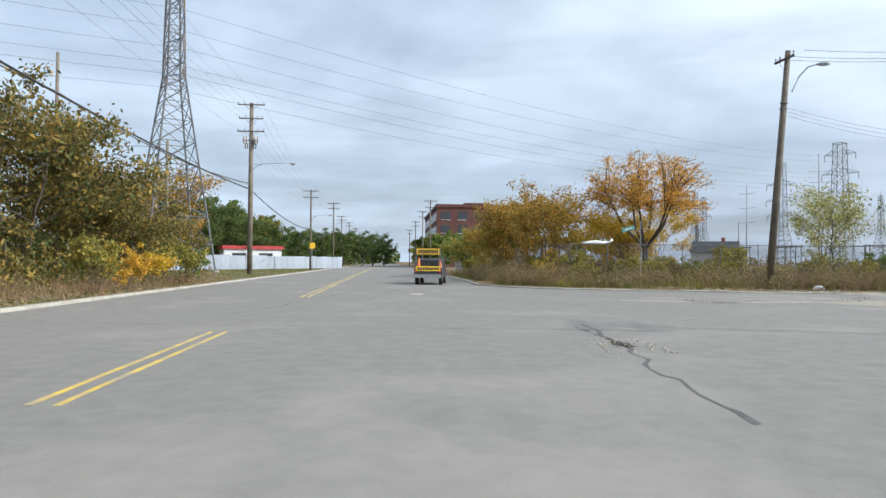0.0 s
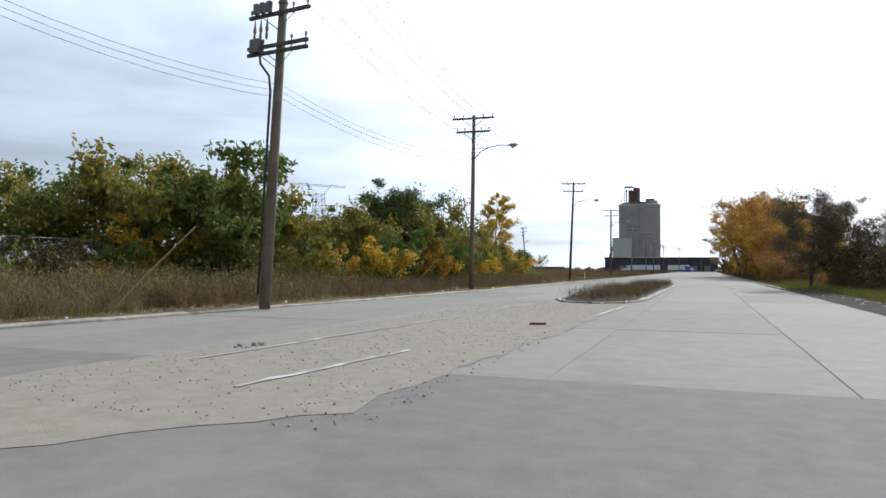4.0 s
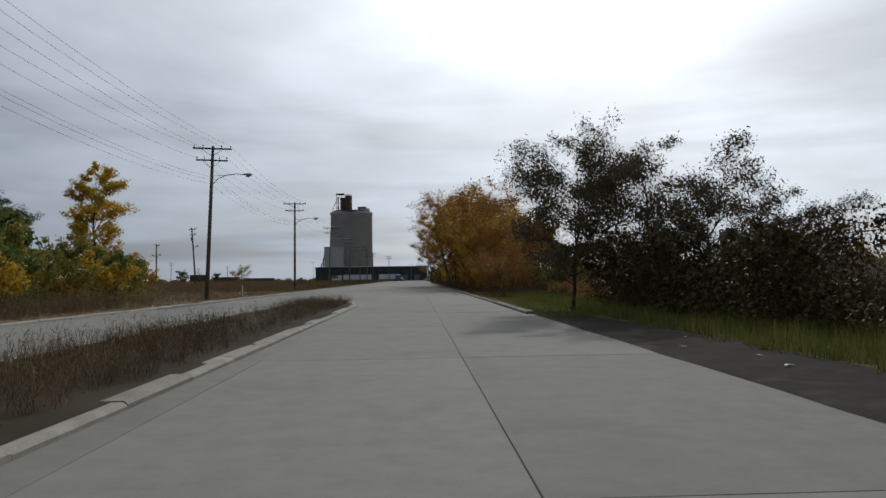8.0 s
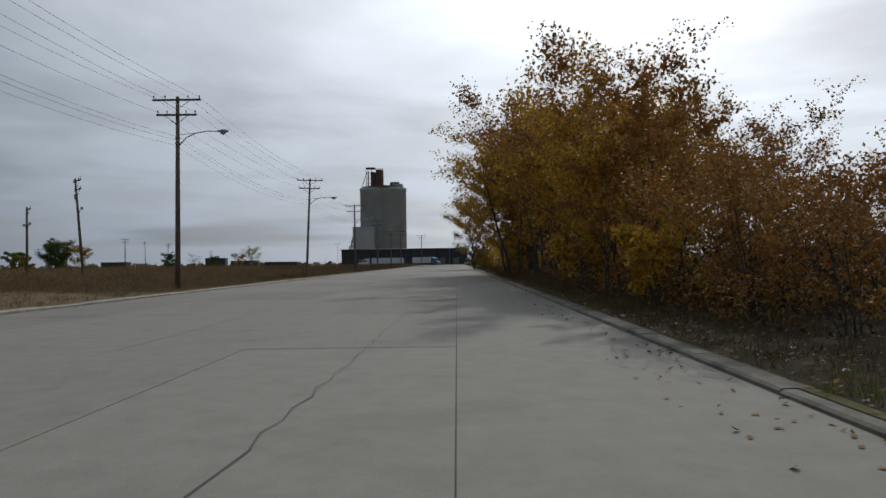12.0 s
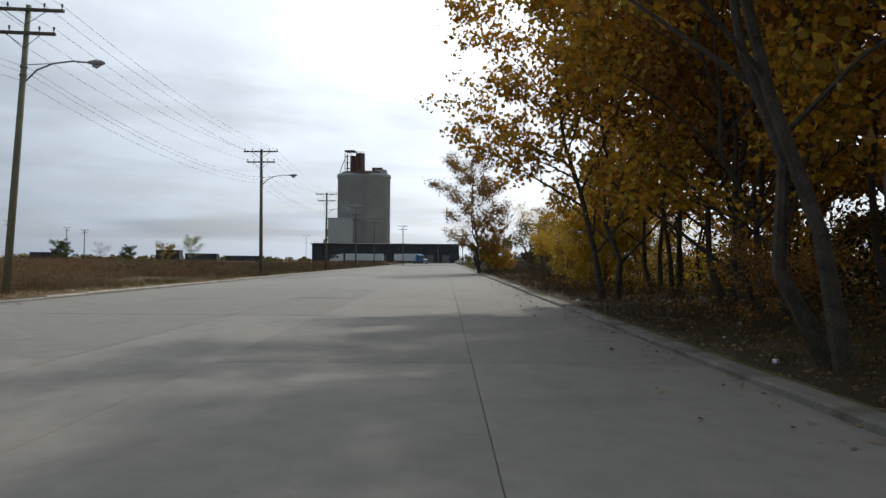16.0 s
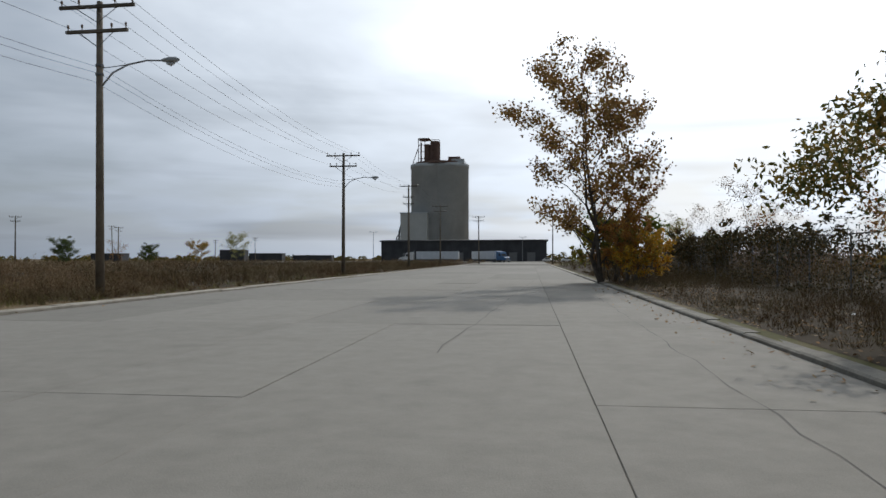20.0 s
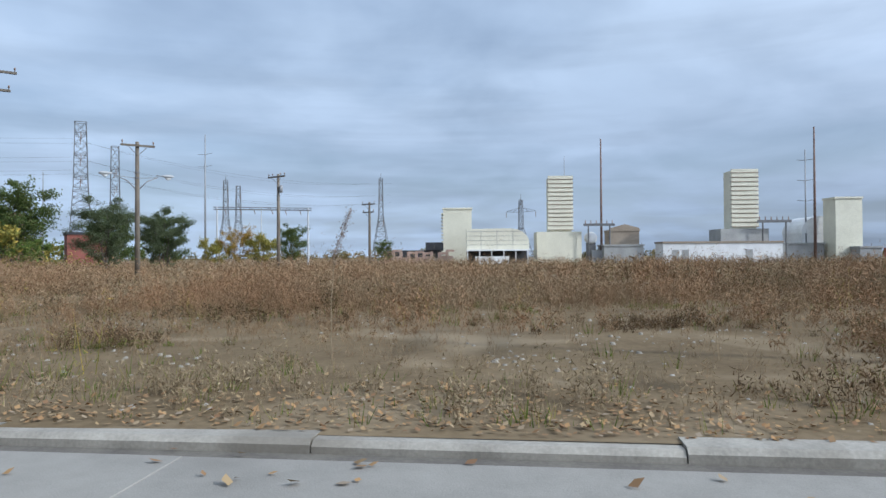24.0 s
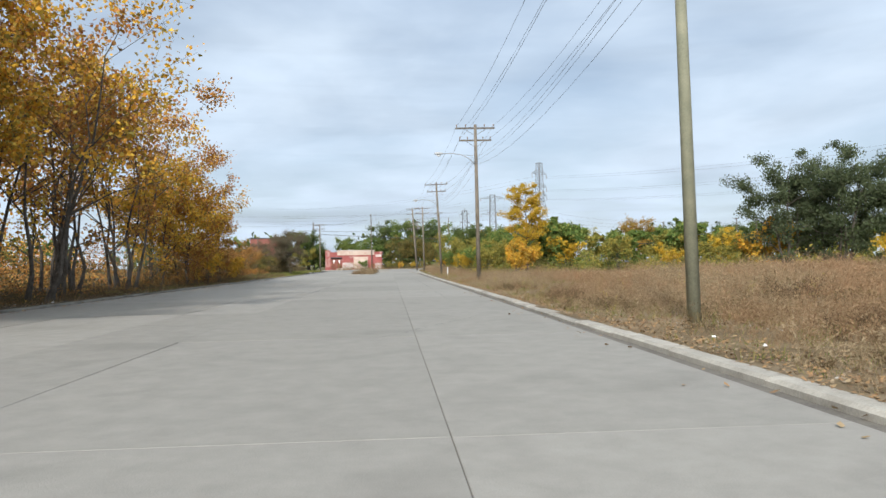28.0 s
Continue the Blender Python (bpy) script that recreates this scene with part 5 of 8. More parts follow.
def utility_pole(x, y, height, arms=((0, 3.17), (0.98, 2.6)), turn=0.0, lamp=0, lean=0.0, tip=0.0, can=None, wood=None, label="", group="", lamp_drop=2.35, radius=0.17, lamp_reach=2.65):
    """arms: (drop from the top, length) each, across the line. lean, tip: degrees to the east and to the north. lamp: +1 or -1, the side of the lamp arm. can: height of a transformer."""
    ob = thing("utility_pole", pose(x, y, VERGE - 0.05, -tip, lean) @ pose(0, 0, 0, 0, 0, turn), label, "utility pole", group)
    part("shaft", Geo().tube([(0, 0, 0), (0, 0, height * 0.5), (0, 0, height)], [radius, radius * 0.85, radius * 0.66], 10), wood or POLE_WOOD, ob, smooth=True)
    for drop, length in arms:
        z = height - 0.25 - drop
        arm = part("crossarm", Geo().box(-length / 2, -0.19 - radius * 0.3, z - 0.06, length / 2, -0.07 - radius * 0.3, z + 0.06), ARM_WOOD, ob)
        for s in (-1, 1):
            part("brace", Geo().tube([(s * length * 0.28, -0.2, z - 0.05), (0, -radius * 0.8, z - 0.62)], 0.018, 4), DARK_STEEL, ob)
        for s in (-0.47, -0.24, 0.24, 0.47) if length > 2 else (-0.45, 0.45):
            insulator(ob, s * length, -0.13 - radius * 0.3, z + 0.06)
    for lamp in {0: (), 2: (1, -1)}.get(lamp, (lamp,)):
        z = height - lamp_drop
        pts = [(0.1 * lamp, 0, z - 0.85), (0.55 * lamp, 0, z - 0.35), (1.2 * lamp, 0, z - 0.05), (lamp_reach * 0.75 * lamp, 0, z + 0.08), (lamp_reach * lamp, 0, z + 0.05)]
        arm = part("lamp_arm", Geo().tube(pts, 0.035, 6), STEEL, ob, smooth=True)
        part("lamp_strut", Geo().tube([(0.1 * lamp, 0, z - 0.15), (1.25 * lamp, 0, z - 0.05)], 0.02, 5), STEEL, arm)
        rows = [(0, 0.045, 0.05), (0.12, 0.08, 0.08), (0.35, 0.125, 0.1), (0.6, 0.11, 0.09), (0.74, 0.04, 0.05)]
        head = Geo().tube([((lamp_reach - 0.05 + a) * lamp, 0, z + 0.06) for a, b, c in rows], [b for a, b, c in rows], 10)
        part("lamp_head", head, LAMP_GREY, ob, "grey lamp casting", True)
        part("lens", Geo().tube([((lamp_reach + 0.18) * lamp, 0, z - 0.06), ((lamp_reach + 0.34) * lamp, 0, z - 0.12), ((lamp_reach + 0.5) * lamp, 0, z - 0.06)], [0.05, 0.075, 0.04], 8), LAMP_LENS, ob, smooth=True)
    if can:
        part("transformer", Geo().lathe(0.34, 0, [(0.13, can - 0.34), (0.17, can - 0.3), (0.17, can + 0.24), (0.12, can + 0.3)], 14), STEEL, ob, "grey transformer can", True)
        part("bracket", Geo().box(0.1, -0.05, can - 0.2, 0.3, 0.05, can + 0.1), DARK_STEEL, ob)
    for k in range(2):
        part("pole_band", Geo().lathe(0, 0, [(radius * 0.93, height * 0.78 - k * 0.35), (radius * 0.93, height * 0.78 + 0.08 - k * 0.35)], 10), DARK_STEEL, ob)
    return ob


POLES = {}
for key, x, y, h, lean, tip in (("p2", -16.95, 32.7, 12.8, 0.8, 0), ("p3", -17.3, 74.5, 12.8, 2.4, 0), ("p4", -17.22, 116.0, 12.6, 0.35, 0), ("p5", -17.3, 155.4, 12.0, 2.1, 2.4), ("p6", -16.65, 192.0, 11.75, -0.35, 0), ("p7", -17.1, 229.8, 11.35, 0.2, 0)):
    POLES[key] = (x + h * math.sin(radians(lean)), y + h * math.sin(radians(tip)), h)
    utility_pole(x, y, h, lamp=1, lean=lean, tip=tip, wood=POLE_GREEN if key == "p5" else None,
                 label="weathered wooden utility pole with two crossarms and a street lamp" if key != "p5" else "greenish treated wooden utility pole with a street lamp",
                 group="poles along the boulevard", radius=0.175 if key != "p5" else 0.16, lamp_drop=2.5 if key == "p6" else 2.35)
for key, x, y, h in (("p8", -17.6, 268, 12.4), ("p9", -17.8, 306, 12.2), ("p10", -12.5, 340, 12.0), ("p11", 5.6, 340, 12.0), ("p12", 24, 380, 11)):
    POLES[key] = (x, y, h)
    utility_pole(x, y, h, arms=((0, 3.17), (0.98, 2.6)) if key != "p8" else ((0, 2.6), (1.6, 1.6), (2.6, 1.6)), lean=random.uniform(-0.5, 0.5), label="dark wooden utility pole near the silo", group="poles along the boulevard")
# corner pole and the switch pole next to it
utility_pole(-23.75, -8.0, 15.0, arms=((0.3, 2.4),), turn=0, lamp=0, lean=3.6, tip=2.9, label="tall leaning wooden corner pole with a street lamp", radius=0.25)
corner_lamp = thing("street_lamp", pose(-22.75, -7.15, VERGE, 0, 0, 62), "grey lamp on a curved arm fixed to a corner pole", "street lamp")
part("lamp_arm", Geo().tube([(0.1, 0, 12.3), (0.5, 0, 13.2), (1.0, 0, 13.75), (1.5, 0, 13.85)], 0.04, 6), STEEL, corner_lamp, smooth=True)
part("lamp_head", Geo().tube([(1.45, 0, 13.85), (1.57, 0, 13.85), (1.8, 0, 13.84), (2.05, 0, 13.82), (2.2, 0, 13.8)], [0.05, 0.09, 0.14, 0.12, 0.05], 10), LAMP_GREY, corner_lamp, "grey lamp casting", True)
p1 = utility_pole(-16.5, 6.4, 14.8, arms=((0.1, 3.1), (1.2, 3.1), (3.4, 3.3), (4.6, 3.3), (4.85, 3.3)), turn=-15, lean=3.4, label="tall switch pole with five crossarms and cable ends", radius=0.21)
for i in range(3):
    part("cable_end", Geo().lathe(-0.55 - i * 0.35, -0.25, [(0.03, 10.2), (0.06, 10.35), (0.04, 10.5), (0.07, 10.6), (0.04, 10.8), (0.02, 11.0)], 8), PORCELAIN, p1, "dark cable end")
    part("fuse_switch", Geo().box(-0.5 - i * 0.36, -0.42, 11.2, -0.3 - i * 0.36, -0.26, 11.6), DARK_STEEL, p1)
part("riser_cable", Geo().tube([(-1.0, -0.25, 10.2), (-0.8, -0.25, 9.3), (-0.3, -0.22, 8.8), (-0.2, -0.2, 8.2), (-0.2, -0.2, 0.5)], 0.05, 6), WIRE, p1, smooth=True)
part("terminal_box", Geo().box(-1.35, -0.4, 9.75, -0.85, -0.1, 10.25), DARK_STEEL, p1)
utility_pole(7.4, -7.5, 12.0, label="wooden utility pole at the corner of the roads")
# second line of poles across the field
utility_pole(-41.4, 149.4, 11.6, turn=132, lamp=-1, lean=-3.2, tip=-2.4, can=9.6, lamp_drop=3.5, lamp_reach=1.5, label="grey wooden pole with a transformer and a lamp arm", group="poles across the field")
utility_pole(-50.0, 152.8, 8.8, arms=((0, 2.0),), turn=132, lamp=2, lamp_drop=2.1, lamp_reach=1.5, label="wooden pole with one crossarm and a lamp", group="poles across the field")
utility_pole(-68.5, 155.1, 8.9, arms=((0, 2.2),), turn=60, can=7.6, label="wooden pole with one crossarm and a transformer", group="poles across the field")
utility_pole(-87.2, 159.0, 7.8, arms=((0, 2.0), (0.9, 1.7)), turn=60, label="dark wooden pole with crossarms near the plant", group="poles across the field")
for x, y, h in ((-140, 321, 11.0), (-112, 307, 11.0), (-143, 392, 13.0), (-116, 352, 10.6), (-134, 452, 9.5), (-116, 452, 10.4), (-160, 262, 14.2)):
    utility_pole(x, y, h, arms=((0, 2.4), (0.9, 2.0)), turn=random.uniform(30, 70), lean=random.uniform(-2, 2), label="distant wooden utility pole", group="far poles")
# poles of the cross street
CROSS = [(-55.3, 18.7), (-99.6, 13.8), (-131.7, 14.3), (-180.0, 14.6), (-219.0, 15.0), (-262.0, 15.0)]
for i, (x, h) in enumerate(CROSS):
    utility_pole(x, a_line(x, (-12.5, -10.8, -9.4)[min(i, 2)] if i < 3 else -10.8), h, arms=((0, 2.9), (1.5, 2.6), (2.9, 2.9)) if i == 0 else ((0, 2.6), (1.1, 2.6)), turn=94, lamp=1 if i < 3 else 0, lamp_drop=h - 12.1 if i == 0 else 4.4, can=h - 4.2 if i == 0 else None,
                 label="tall wooden pole with three crossarms, fuses and a lamp" if i == 0 else "wooden street pole with two crossarms", group="poles of the cross street", lamp_reach=4.2 if i == 0 else 3.0, radius=0.3 if i == 0 else 0.19)
fuse_pole = thing("fuse_bank", pose(-55.3, a_line(-55.3, -12.5), VERGE, 0, 0, 94), "bank of fuses and arresters on a pole", "fuse bank")
part("bracket", Geo().box(-0.75, -0.3, 14.45, 0.75, -0.2, 14.55), DARK_STEEL, fuse_pole)
for s in (-0.7, -0.42, 0.42, 0.7):
    part("fuse", Geo().tube([(s, -0.32, 14.1), (s * 1.1, -0.4, 14.5), (s, -0.32, 14.95)], [0.05, 0.09, 0.05], 6), PORCELAIN, fuse_pole)
    part("arrester", Geo().tube([(s * 0.8, -0.25, 13.6), (s * 0.8, -0.28, 14.2)], [0.08, 0.06], 6), DARK_STEEL, fuse_pole)
utility_pole(-57.3, -59.4, 15.0, arms=(), turn=94, lamp=-1, lamp_drop=0.9, lamp_reach=4.0, radius=0.22, label="wooden pole with a lamp arm behind the verge")
utility_pole(-29.5, -56.5, 16.4, arms=(), label="bare wooden pole standing behind trees")
for i, x in enumerate((-114, -143, -185, -240)):
    utility_pole(x, a_line(x, 10.6), 13.5, arms=((0, 2.6), (1.2, 2.0)), turn=94, label="wooden street pole with two crossarms", group="poles of the cross street")
utility_pole(-4.6, -45.7, 17.0, arms=((0, 1.8), (1.6, 2.0), (4.0, 2.6)), turn=94, label="tall dark wooden pole before the red building")
utility_pole(13.5, -50, 15, arms=((0, 1.8), (1.2, 1.8)), turn=94, label="dark wooden pole behind trees")
utility_pole(32, -57, 11, arms=((0, 2.0),), turn=94, label="dark wooden pole behind trees")


def cable(name, pts, sag, radius, label, material=None, steps=10):
    """One wire over its supports, hanging between them."""
    line = []
    for a, b in zip(pts, pts[1:]):
        a, b = Vector(a), Vector(b)
        for i in range(steps):
            u = i / steps
            p = a.lerp(b, u)
            line.append(p - Vector((0, 0, sag * 4 * u * (1 - u))))
    line.append(Vector(pts[-1]))
    ob = part(name, Geo().tube(line, radius, 4, False), material or WIRE)
    return tagged(ob, label, "cable")


ROW = [POLES[k] for k in ("p2", "p3", "p4", "p5", "p6", "p7")]
for off, dz in ((-1.47, 0.07), (0.75, 0.07), (1.47, 0.07), (-1.2, -0.91), (1.2, -0.91)):
    cable("power_line", [(-15.7 + off * 0.94, 6.4 + off * 0.3, 14.8 + dz * 1.2)] + [(x + off, y - 0.13, h - 0.1 + dz) for x, y, h in ROW] + [(-17.6 + off, 268, 12.3 + dz), (-17.8 + off, 306, 12.1 + dz), (-12.5 + off, 340, 11.9 + dz)], 0.7, 0.009, "thin power line along the row of wooden poles")
for dz, off in ((-2.6, 0.18), (-2.85, 0.18), (-3.1, -0.18)):
    cable("phone_line", [(-23.0, -7.4, 11.5 + dz + 2.6), (-15.9, 6.4, 11.1 + dz)] + [(x + off - 0.1, y, h + dz) for x, y, h in ROW], 0.9, 0.008, "thin cable along the row of wooden poles")
for s, dz in ((-1.3, 0), (1.3, 0), (-1.2, -1.5), (1.2, -1.5), (-1.3, -2.9), (1.3, -2.9)):
    cable("power_line", [(60, a_line(60, -10.8) + s, 17 + dz)] + [(x, a_line(x, -10.8 if i else -12.5) + s, h - 0.1 + dz * (1 if i == 0 else 0.6)) for i, (x, h) in enumerate(CROSS)], 1.2, 0.009, "thin power line along the cross street")
cable("telephone_cable", [(16, a_line(16, -15), 11.6), (-55.3, a_line(-55.3, -12.5), 9.3), (-99.6, a_line(-99.6, -10.8), 7.0), (-131.7, a_line(-131.7, -10.8), 7.5)], 0.9, 0.07, "thick black telephone cable")
cable("telephone_cable", [(16, a_line(16, -15), 12.4), (-29.5, -56.5, 13.6), (-55.3, a_line(-55.3, -12.5), 9.9)], 0.9, 0.05, "thick black telephone cable")
for s, z in ((-1, 12.0), (-0.3, 12.1), (1, 12.0)):
    cable("power_line", [(-22.7 + s, -7.1 + s * 0.3, 14.7), (-15.7 + s, 6.4, 13.7)], 0.5, 0.013, "thin wire between the corner poles")
    cable("power_line", [(-15.7 + s, 6.4, 14.7), (16 + s, -47, 14.5)], 1.6, 0.009, "thin wire crossing over the road")

# ---- lattice towers ----


def lattice_tower(x, y, height, base, waist, arms, turn=0.0, label="", waist_at=0.55, head="arms", r=0.09, steps=9, strings=True):
    """Four legs narrowing to a slim head, braced on every side; arms: (height, half length)."""
    ob = thing("transmission_tower", pose(x, y, VERGE - 0.1, 0, 0, turn), label, "transmission tower", "transmission towers")
    zw = height * waist_at

    def half(z):
        return base / 2 + (waist - base) / 2 * min(1, z / zw) if z < zw else waist / 2 * (1 - 0.25 * (z - zw) / (height - zw))

    levels = [zw * (1 - (1 - i / steps) ** 1.35) for i in range(steps + 1)] + [zw + (height - zw) * (i + 1) / 6 for i in range(6)]
    for sx, sy in ((-1, -1), (1, -1), (1, 1), (-1, 1)):
        part("leg", Geo().tube([(sx * half(z), sy * half(z), z) for z in levels], r, 4), TOWER_STEEL, ob)
        part("footing", Geo().lathe(sx * half(0), sy * half(0), [(0.35, -0.2), (0.35, 0.35), (0.28, 0.4)], 8), GREY_WALL, ob)
    for k, (ax, ay, bx, by) in enumerate(((-1, -1, 1, -1), (1, -1, 1, 1), (1, 1, -1, 1), (-1, 1, -1, -1))):
        g = Geo()
        for z0, z1 in zip(levels, levels[1:]):
            a, b = half(z0), half(z1)
            g.tube([(ax * a, ay * a, z0), (bx * b, by * b, z1)], r * 0.5, 3, False)
            g.tube([(bx * a, by * a, z0), (ax * b, ay * b, z1)], r * 0.5, 3, False)
            g.tube([(ax * b, ay * b, z1), (bx * b, by * b, z1)], r * 0.45, 3, False)
        part("bracing", g, TOWER_STEEL, ob)
    for z, w in arms:
        for s in (-1, 1):
            h = half(z)
            arm = part("tower_arm", Geo().tube([(s * h, -h, z), (s * w, 0, z + 0.15), (s * h, h, z)], r * 0.6, 3, False), TOWER_STEEL, ob)
            part("arm_stay", Geo().tube([(s * h, -h, z + 1.3), (s * w, 0, z + 0.2), (s * h, h, z + 1.3)], r * 0.5, 3, False), TOWER_STEEL, arm)
            for q in (-1, 1):
                part("arm_brace", Geo().tube([(s * (h + w) / 2, q * h / 2, z + 0.08), (s * h, q * h, z + 1.3)], r * 0.4, 3, False), TOWER_STEEL, arm)
            if strings:
                part("insulator_string", Geo().tube([(s * w, 0, z + 0.1)] + [(s * w, 0, z - 0.2 - 0.18 * i) for i in range(8)], [0.02] + [0.12, 0.05] * 4, 6), PORCELAIN, ob)
    if head == "portal":
        g = Geo()
        h = half(height)
        for q in (-1, 1):
            g.tube([(-h, q * h, height), (-waist * 1.2, 0, height + height * 0.14)], r * 0.7, 3, False)
            g.tube([(h, q * h, height), (waist * 1.2, 0, height + height * 0.14)], r * 0.7, 3, False)
        g.tube([(-waist * 2.4, 0, height * 1.1), (waist * 2.4, 0, height * 1.1)], r, 3, False)
        g.tube([(-waist * 2.4, 0, height * 1.12), (waist * 2.4, 0, height * 1.12)], r, 3, False)
        part("tower_head", g, TOWER_STEEL, ob)
    elif head == "flat":
        h = half(height) * 1.1
        part("tower_head", Geo().tube([(-h, -h, height), (h, -h, height), (h, h, height), (-h, h, height), (-h, -h, height)], r * 0.8, 4, False), TOWER_STEEL, ob)
    else:
        part("peak", Geo().tube([(0, 0, height - 1.5), (0, 0, height + 1.8)], [r * 2, r * 0.4], 4), TOWER_STEEL, ob)
    return ob


lattice_tower(-60.7, -60.1, 34.6, 7.8, 2.0, ((31.0, 3.6), (26.6, 3.6), (23.6, 3.6)), 37, r=0.115, waist_at=0.66, head="flat", label= "tall grey steel lattice transmission tower with three pairs of arms")
LINES_HV = [(s, z) for z, w in ((29.8, 3.5), (25.4, 3.5), (22.4, 3.5)) for s in (-w, w)]
for s, z in LINES_HV:
    cable("high_voltage_line", [(50 + s, -190, z + 1.0), (-60.7 + s * 0.8, -60.1 + s * 0.6, z), (-159.7 + s, 74.4, z * 0.97), (-231, 130 + s, z * 0.85)], 3.5, 0.016, "high voltage line hung from steel towers", WIRE, 14)
lattice_tower(-159.7, 74.4, 33.2, 5.6, 3.1, ((30.2, 3.9), (25.2, 4.6), (20.2, 4.3)), 35, "grey steel lattice tower with a broad flat head", head="flat", r=0.095)
lattice_tower(-249.3, 69.4, 29.5, 6.0, 1.8, ((26, 3.4), (22, 3.4)), 35, "distant grey steel lattice tower", r=0.09)
lattice_tower(-251, 73.4, 27.5, 6.0, 1.8, ((24, 3.4), (20, 3.4)), 35, "distant grey steel lattice tower", head="flat", r=0.09)
lattice_tower(-162, 38.2, 13.0, 3.2, 0.6, (), 35, "short pointed steel lattice mast", r=0.1, strings=False)
lattice_tower(-181, 69.6, 31.0, 6.4, 2.4, ((24.6, 4.4), (20.0, 4.6), (15.6, 4.4)), 35, "grey steel lattice tower behind trees", waist_at=0.42, head="flat", r=0.09)
lattice_tower(-231, 130, 27.0, 6.0, 1.4, ((21.0, 2.5), (13.0, 5.0)), 20, "slim steel lattice tower beside the plant", r=0.08)
lattice_tower(-217, 175, 18.2, 6.6, 1.2, ((14.6, 4.6),), 70, "squat steel lattice tower behind the plant", r=0.08)
lattice_tower(-198.3, 317.8, 42.0, 12.6, 6.4, (), 50, "wide steel lattice tower with a portal head", head="portal", r=0.14, strings=False)
lattice_tower(-338, 560, 34.0, 8.0, 3.0, (), 50, "distant steel lattice tower", head="portal", r=0.12, strings=False)
lattice_tower(-66, -203, 38.0, 6.5, 3.4, ((36.0, 6.5), (27.5, 6.5)), 0, "distant grey steel lattice tower with wide arms", head="flat", r=0.12)
lattice_tower(-64, -325, 39.0, 8.5, 4.0, ((36.0, 3.5), (30.0, 3.5)), 0, "distant grey steel lattice tower", r=0.16)


def mono_mast(x, y, height, arms, label, material=None, r=0.2):
    ob = thing("steel_mast", pose(x, y, VERGE - 0.05, 0, 0, random.uniform(30, 70)), label, "mast", "masts")
    part("shaft", Geo().tube([(0, 0, 0), (0, 0, height)], [r, r * 0.45], 8), material or STEEL, ob, smooth=True)
    for z, w in arms:
        part("arm", Geo().tube([(-w, 0, z + 0.2), (0, 0, z), (w, 0, z + 0.2)], 0.06, 5), material or STEEL, ob)
    return ob


mono_mast(-194.6, 87.9, 36.0, ((30.4, 2.8), (27.0, 2.8)), "tall slim steel mast with two arms", STEEL, 0.3)
mono_mast(-157.4, 192.1, 25.8, (), "tall bare dark mast in the plant", RUST, 0.3)
mono_mast(-149.1, 230.9, 25.7, (), "tall bare dark mast in the plant", RUST, 0.3)
mono_mast(-169, 185.2, 24, (), "thin steel mast beside a stack", STEEL, 0.12)
mono_mast(-154.3, 231.2, 22.2, ((20, 1.5), (16, 1.5), (12, 1.5)), "thin steel mast with short arms")
mono_mast(-172.2, 55.7, 23.6, ((21, 2.5), (17, 2.5), (13, 2.5)), "slim steel mast in the substation")
mono_mast(-140, 48, 14, ((12, 1.5),), "slim dark mast in the substation", DARK_STEEL)
mono_mast(-150, 44, 12, (), "slim dark mast in the substation", DARK_STEEL)

# ---- silo, yard and vehicles at the far end ----
random.seed(21)


def facade(parent, x0, x1, y, z0, rows, cols, w, h, step_z, facing=-1, material=None):
    """Windows in a wall along x: each a pane in a frame with a sill."""
    for r in range(rows):
        for c in range(cols):
            cx = x0 + (x1 - x0) * (c + 0.5) / cols
            cz = z0 + r * step_z
            win = part("window", Geo().box(cx - w / 2, y + facing * 0.02, cz, cx + w / 2, y + facing * 0.10, cz + 0.06), OFFWHITE, parent)
            part("pane", Geo().box(cx - w / 2, y - 0.05, cz + 0.06, cx + w / 2, y + facing * 0.03, cz + h), material or GLASS, win)


silo = thing("grain_silo", pose(-47.1, 532, VERGE), "huge round grey concrete silo with rusty machinery on top", "silo")
for cx in (-3.6, 3.6):
    part("drum", Geo().lathe(cx, 0, [(11.6, 0), (11.6, 48.5), (11.9, 48.6), (11.9, 50.4), (11.5, 50.5)], 40), SILO, silo, "grey cast concrete drum", True)
part("roof_rail", Geo().lathe(0, 0, [(13.0, 50.3), (13.0, 51.4), (12.8, 51.4)], 30), RUST, silo)
part("annex", Geo().box(-18, -17, 0, -4.5, -6, 24), ANNEX, silo, "pale concrete annex block")
part("annex_roof", Geo().box(-18.3, -17.3, 24, -4.2, -5.7, 24.6), SILO, silo)
for x, y, r, top in ((-5.9, -4.5, 1.7, 61.0), (-2.0, -3.5, 2.2, 62.8)):
    part("elevator_head", Geo().lathe(x, y, [(r, 50), (r, top - 1.4), (r * 1.08, top - 1.3), (r * 1.08, top - 0.4), (r * 0.4, top)], 16), RUST, silo, "rust red elevator casing")
for x in (-9.2, -4.0, 0.4):
    part("leg_casing", Geo().box(x, -7.5, 50, x + 0.7, -6.6, 61.5), RUST, silo)
for k in range(22):
    w = 2 * math.pi * k / 22
    part("rail_post", Geo().tube([(13.6 * math.cos(w), 11.6 * math.sin(w), 50.3), (13.6 * math.cos(w), 11.6 * math.sin(w), 52.0)], 0.07, 4), RUST, silo)
g = Geo()
for x in (-10.0, -6.6, -3.0, 0.8):
    g.tube([(x, -8.5, 50), (x, -8.5, 63.5 if x < -8 else 62.6)], 0.18, 4)
for z in (53, 56.5, 60, 62.6):
    g.tube([(-10.0, -8.5, z), (0.8, -8.5, z)], 0.14, 4)
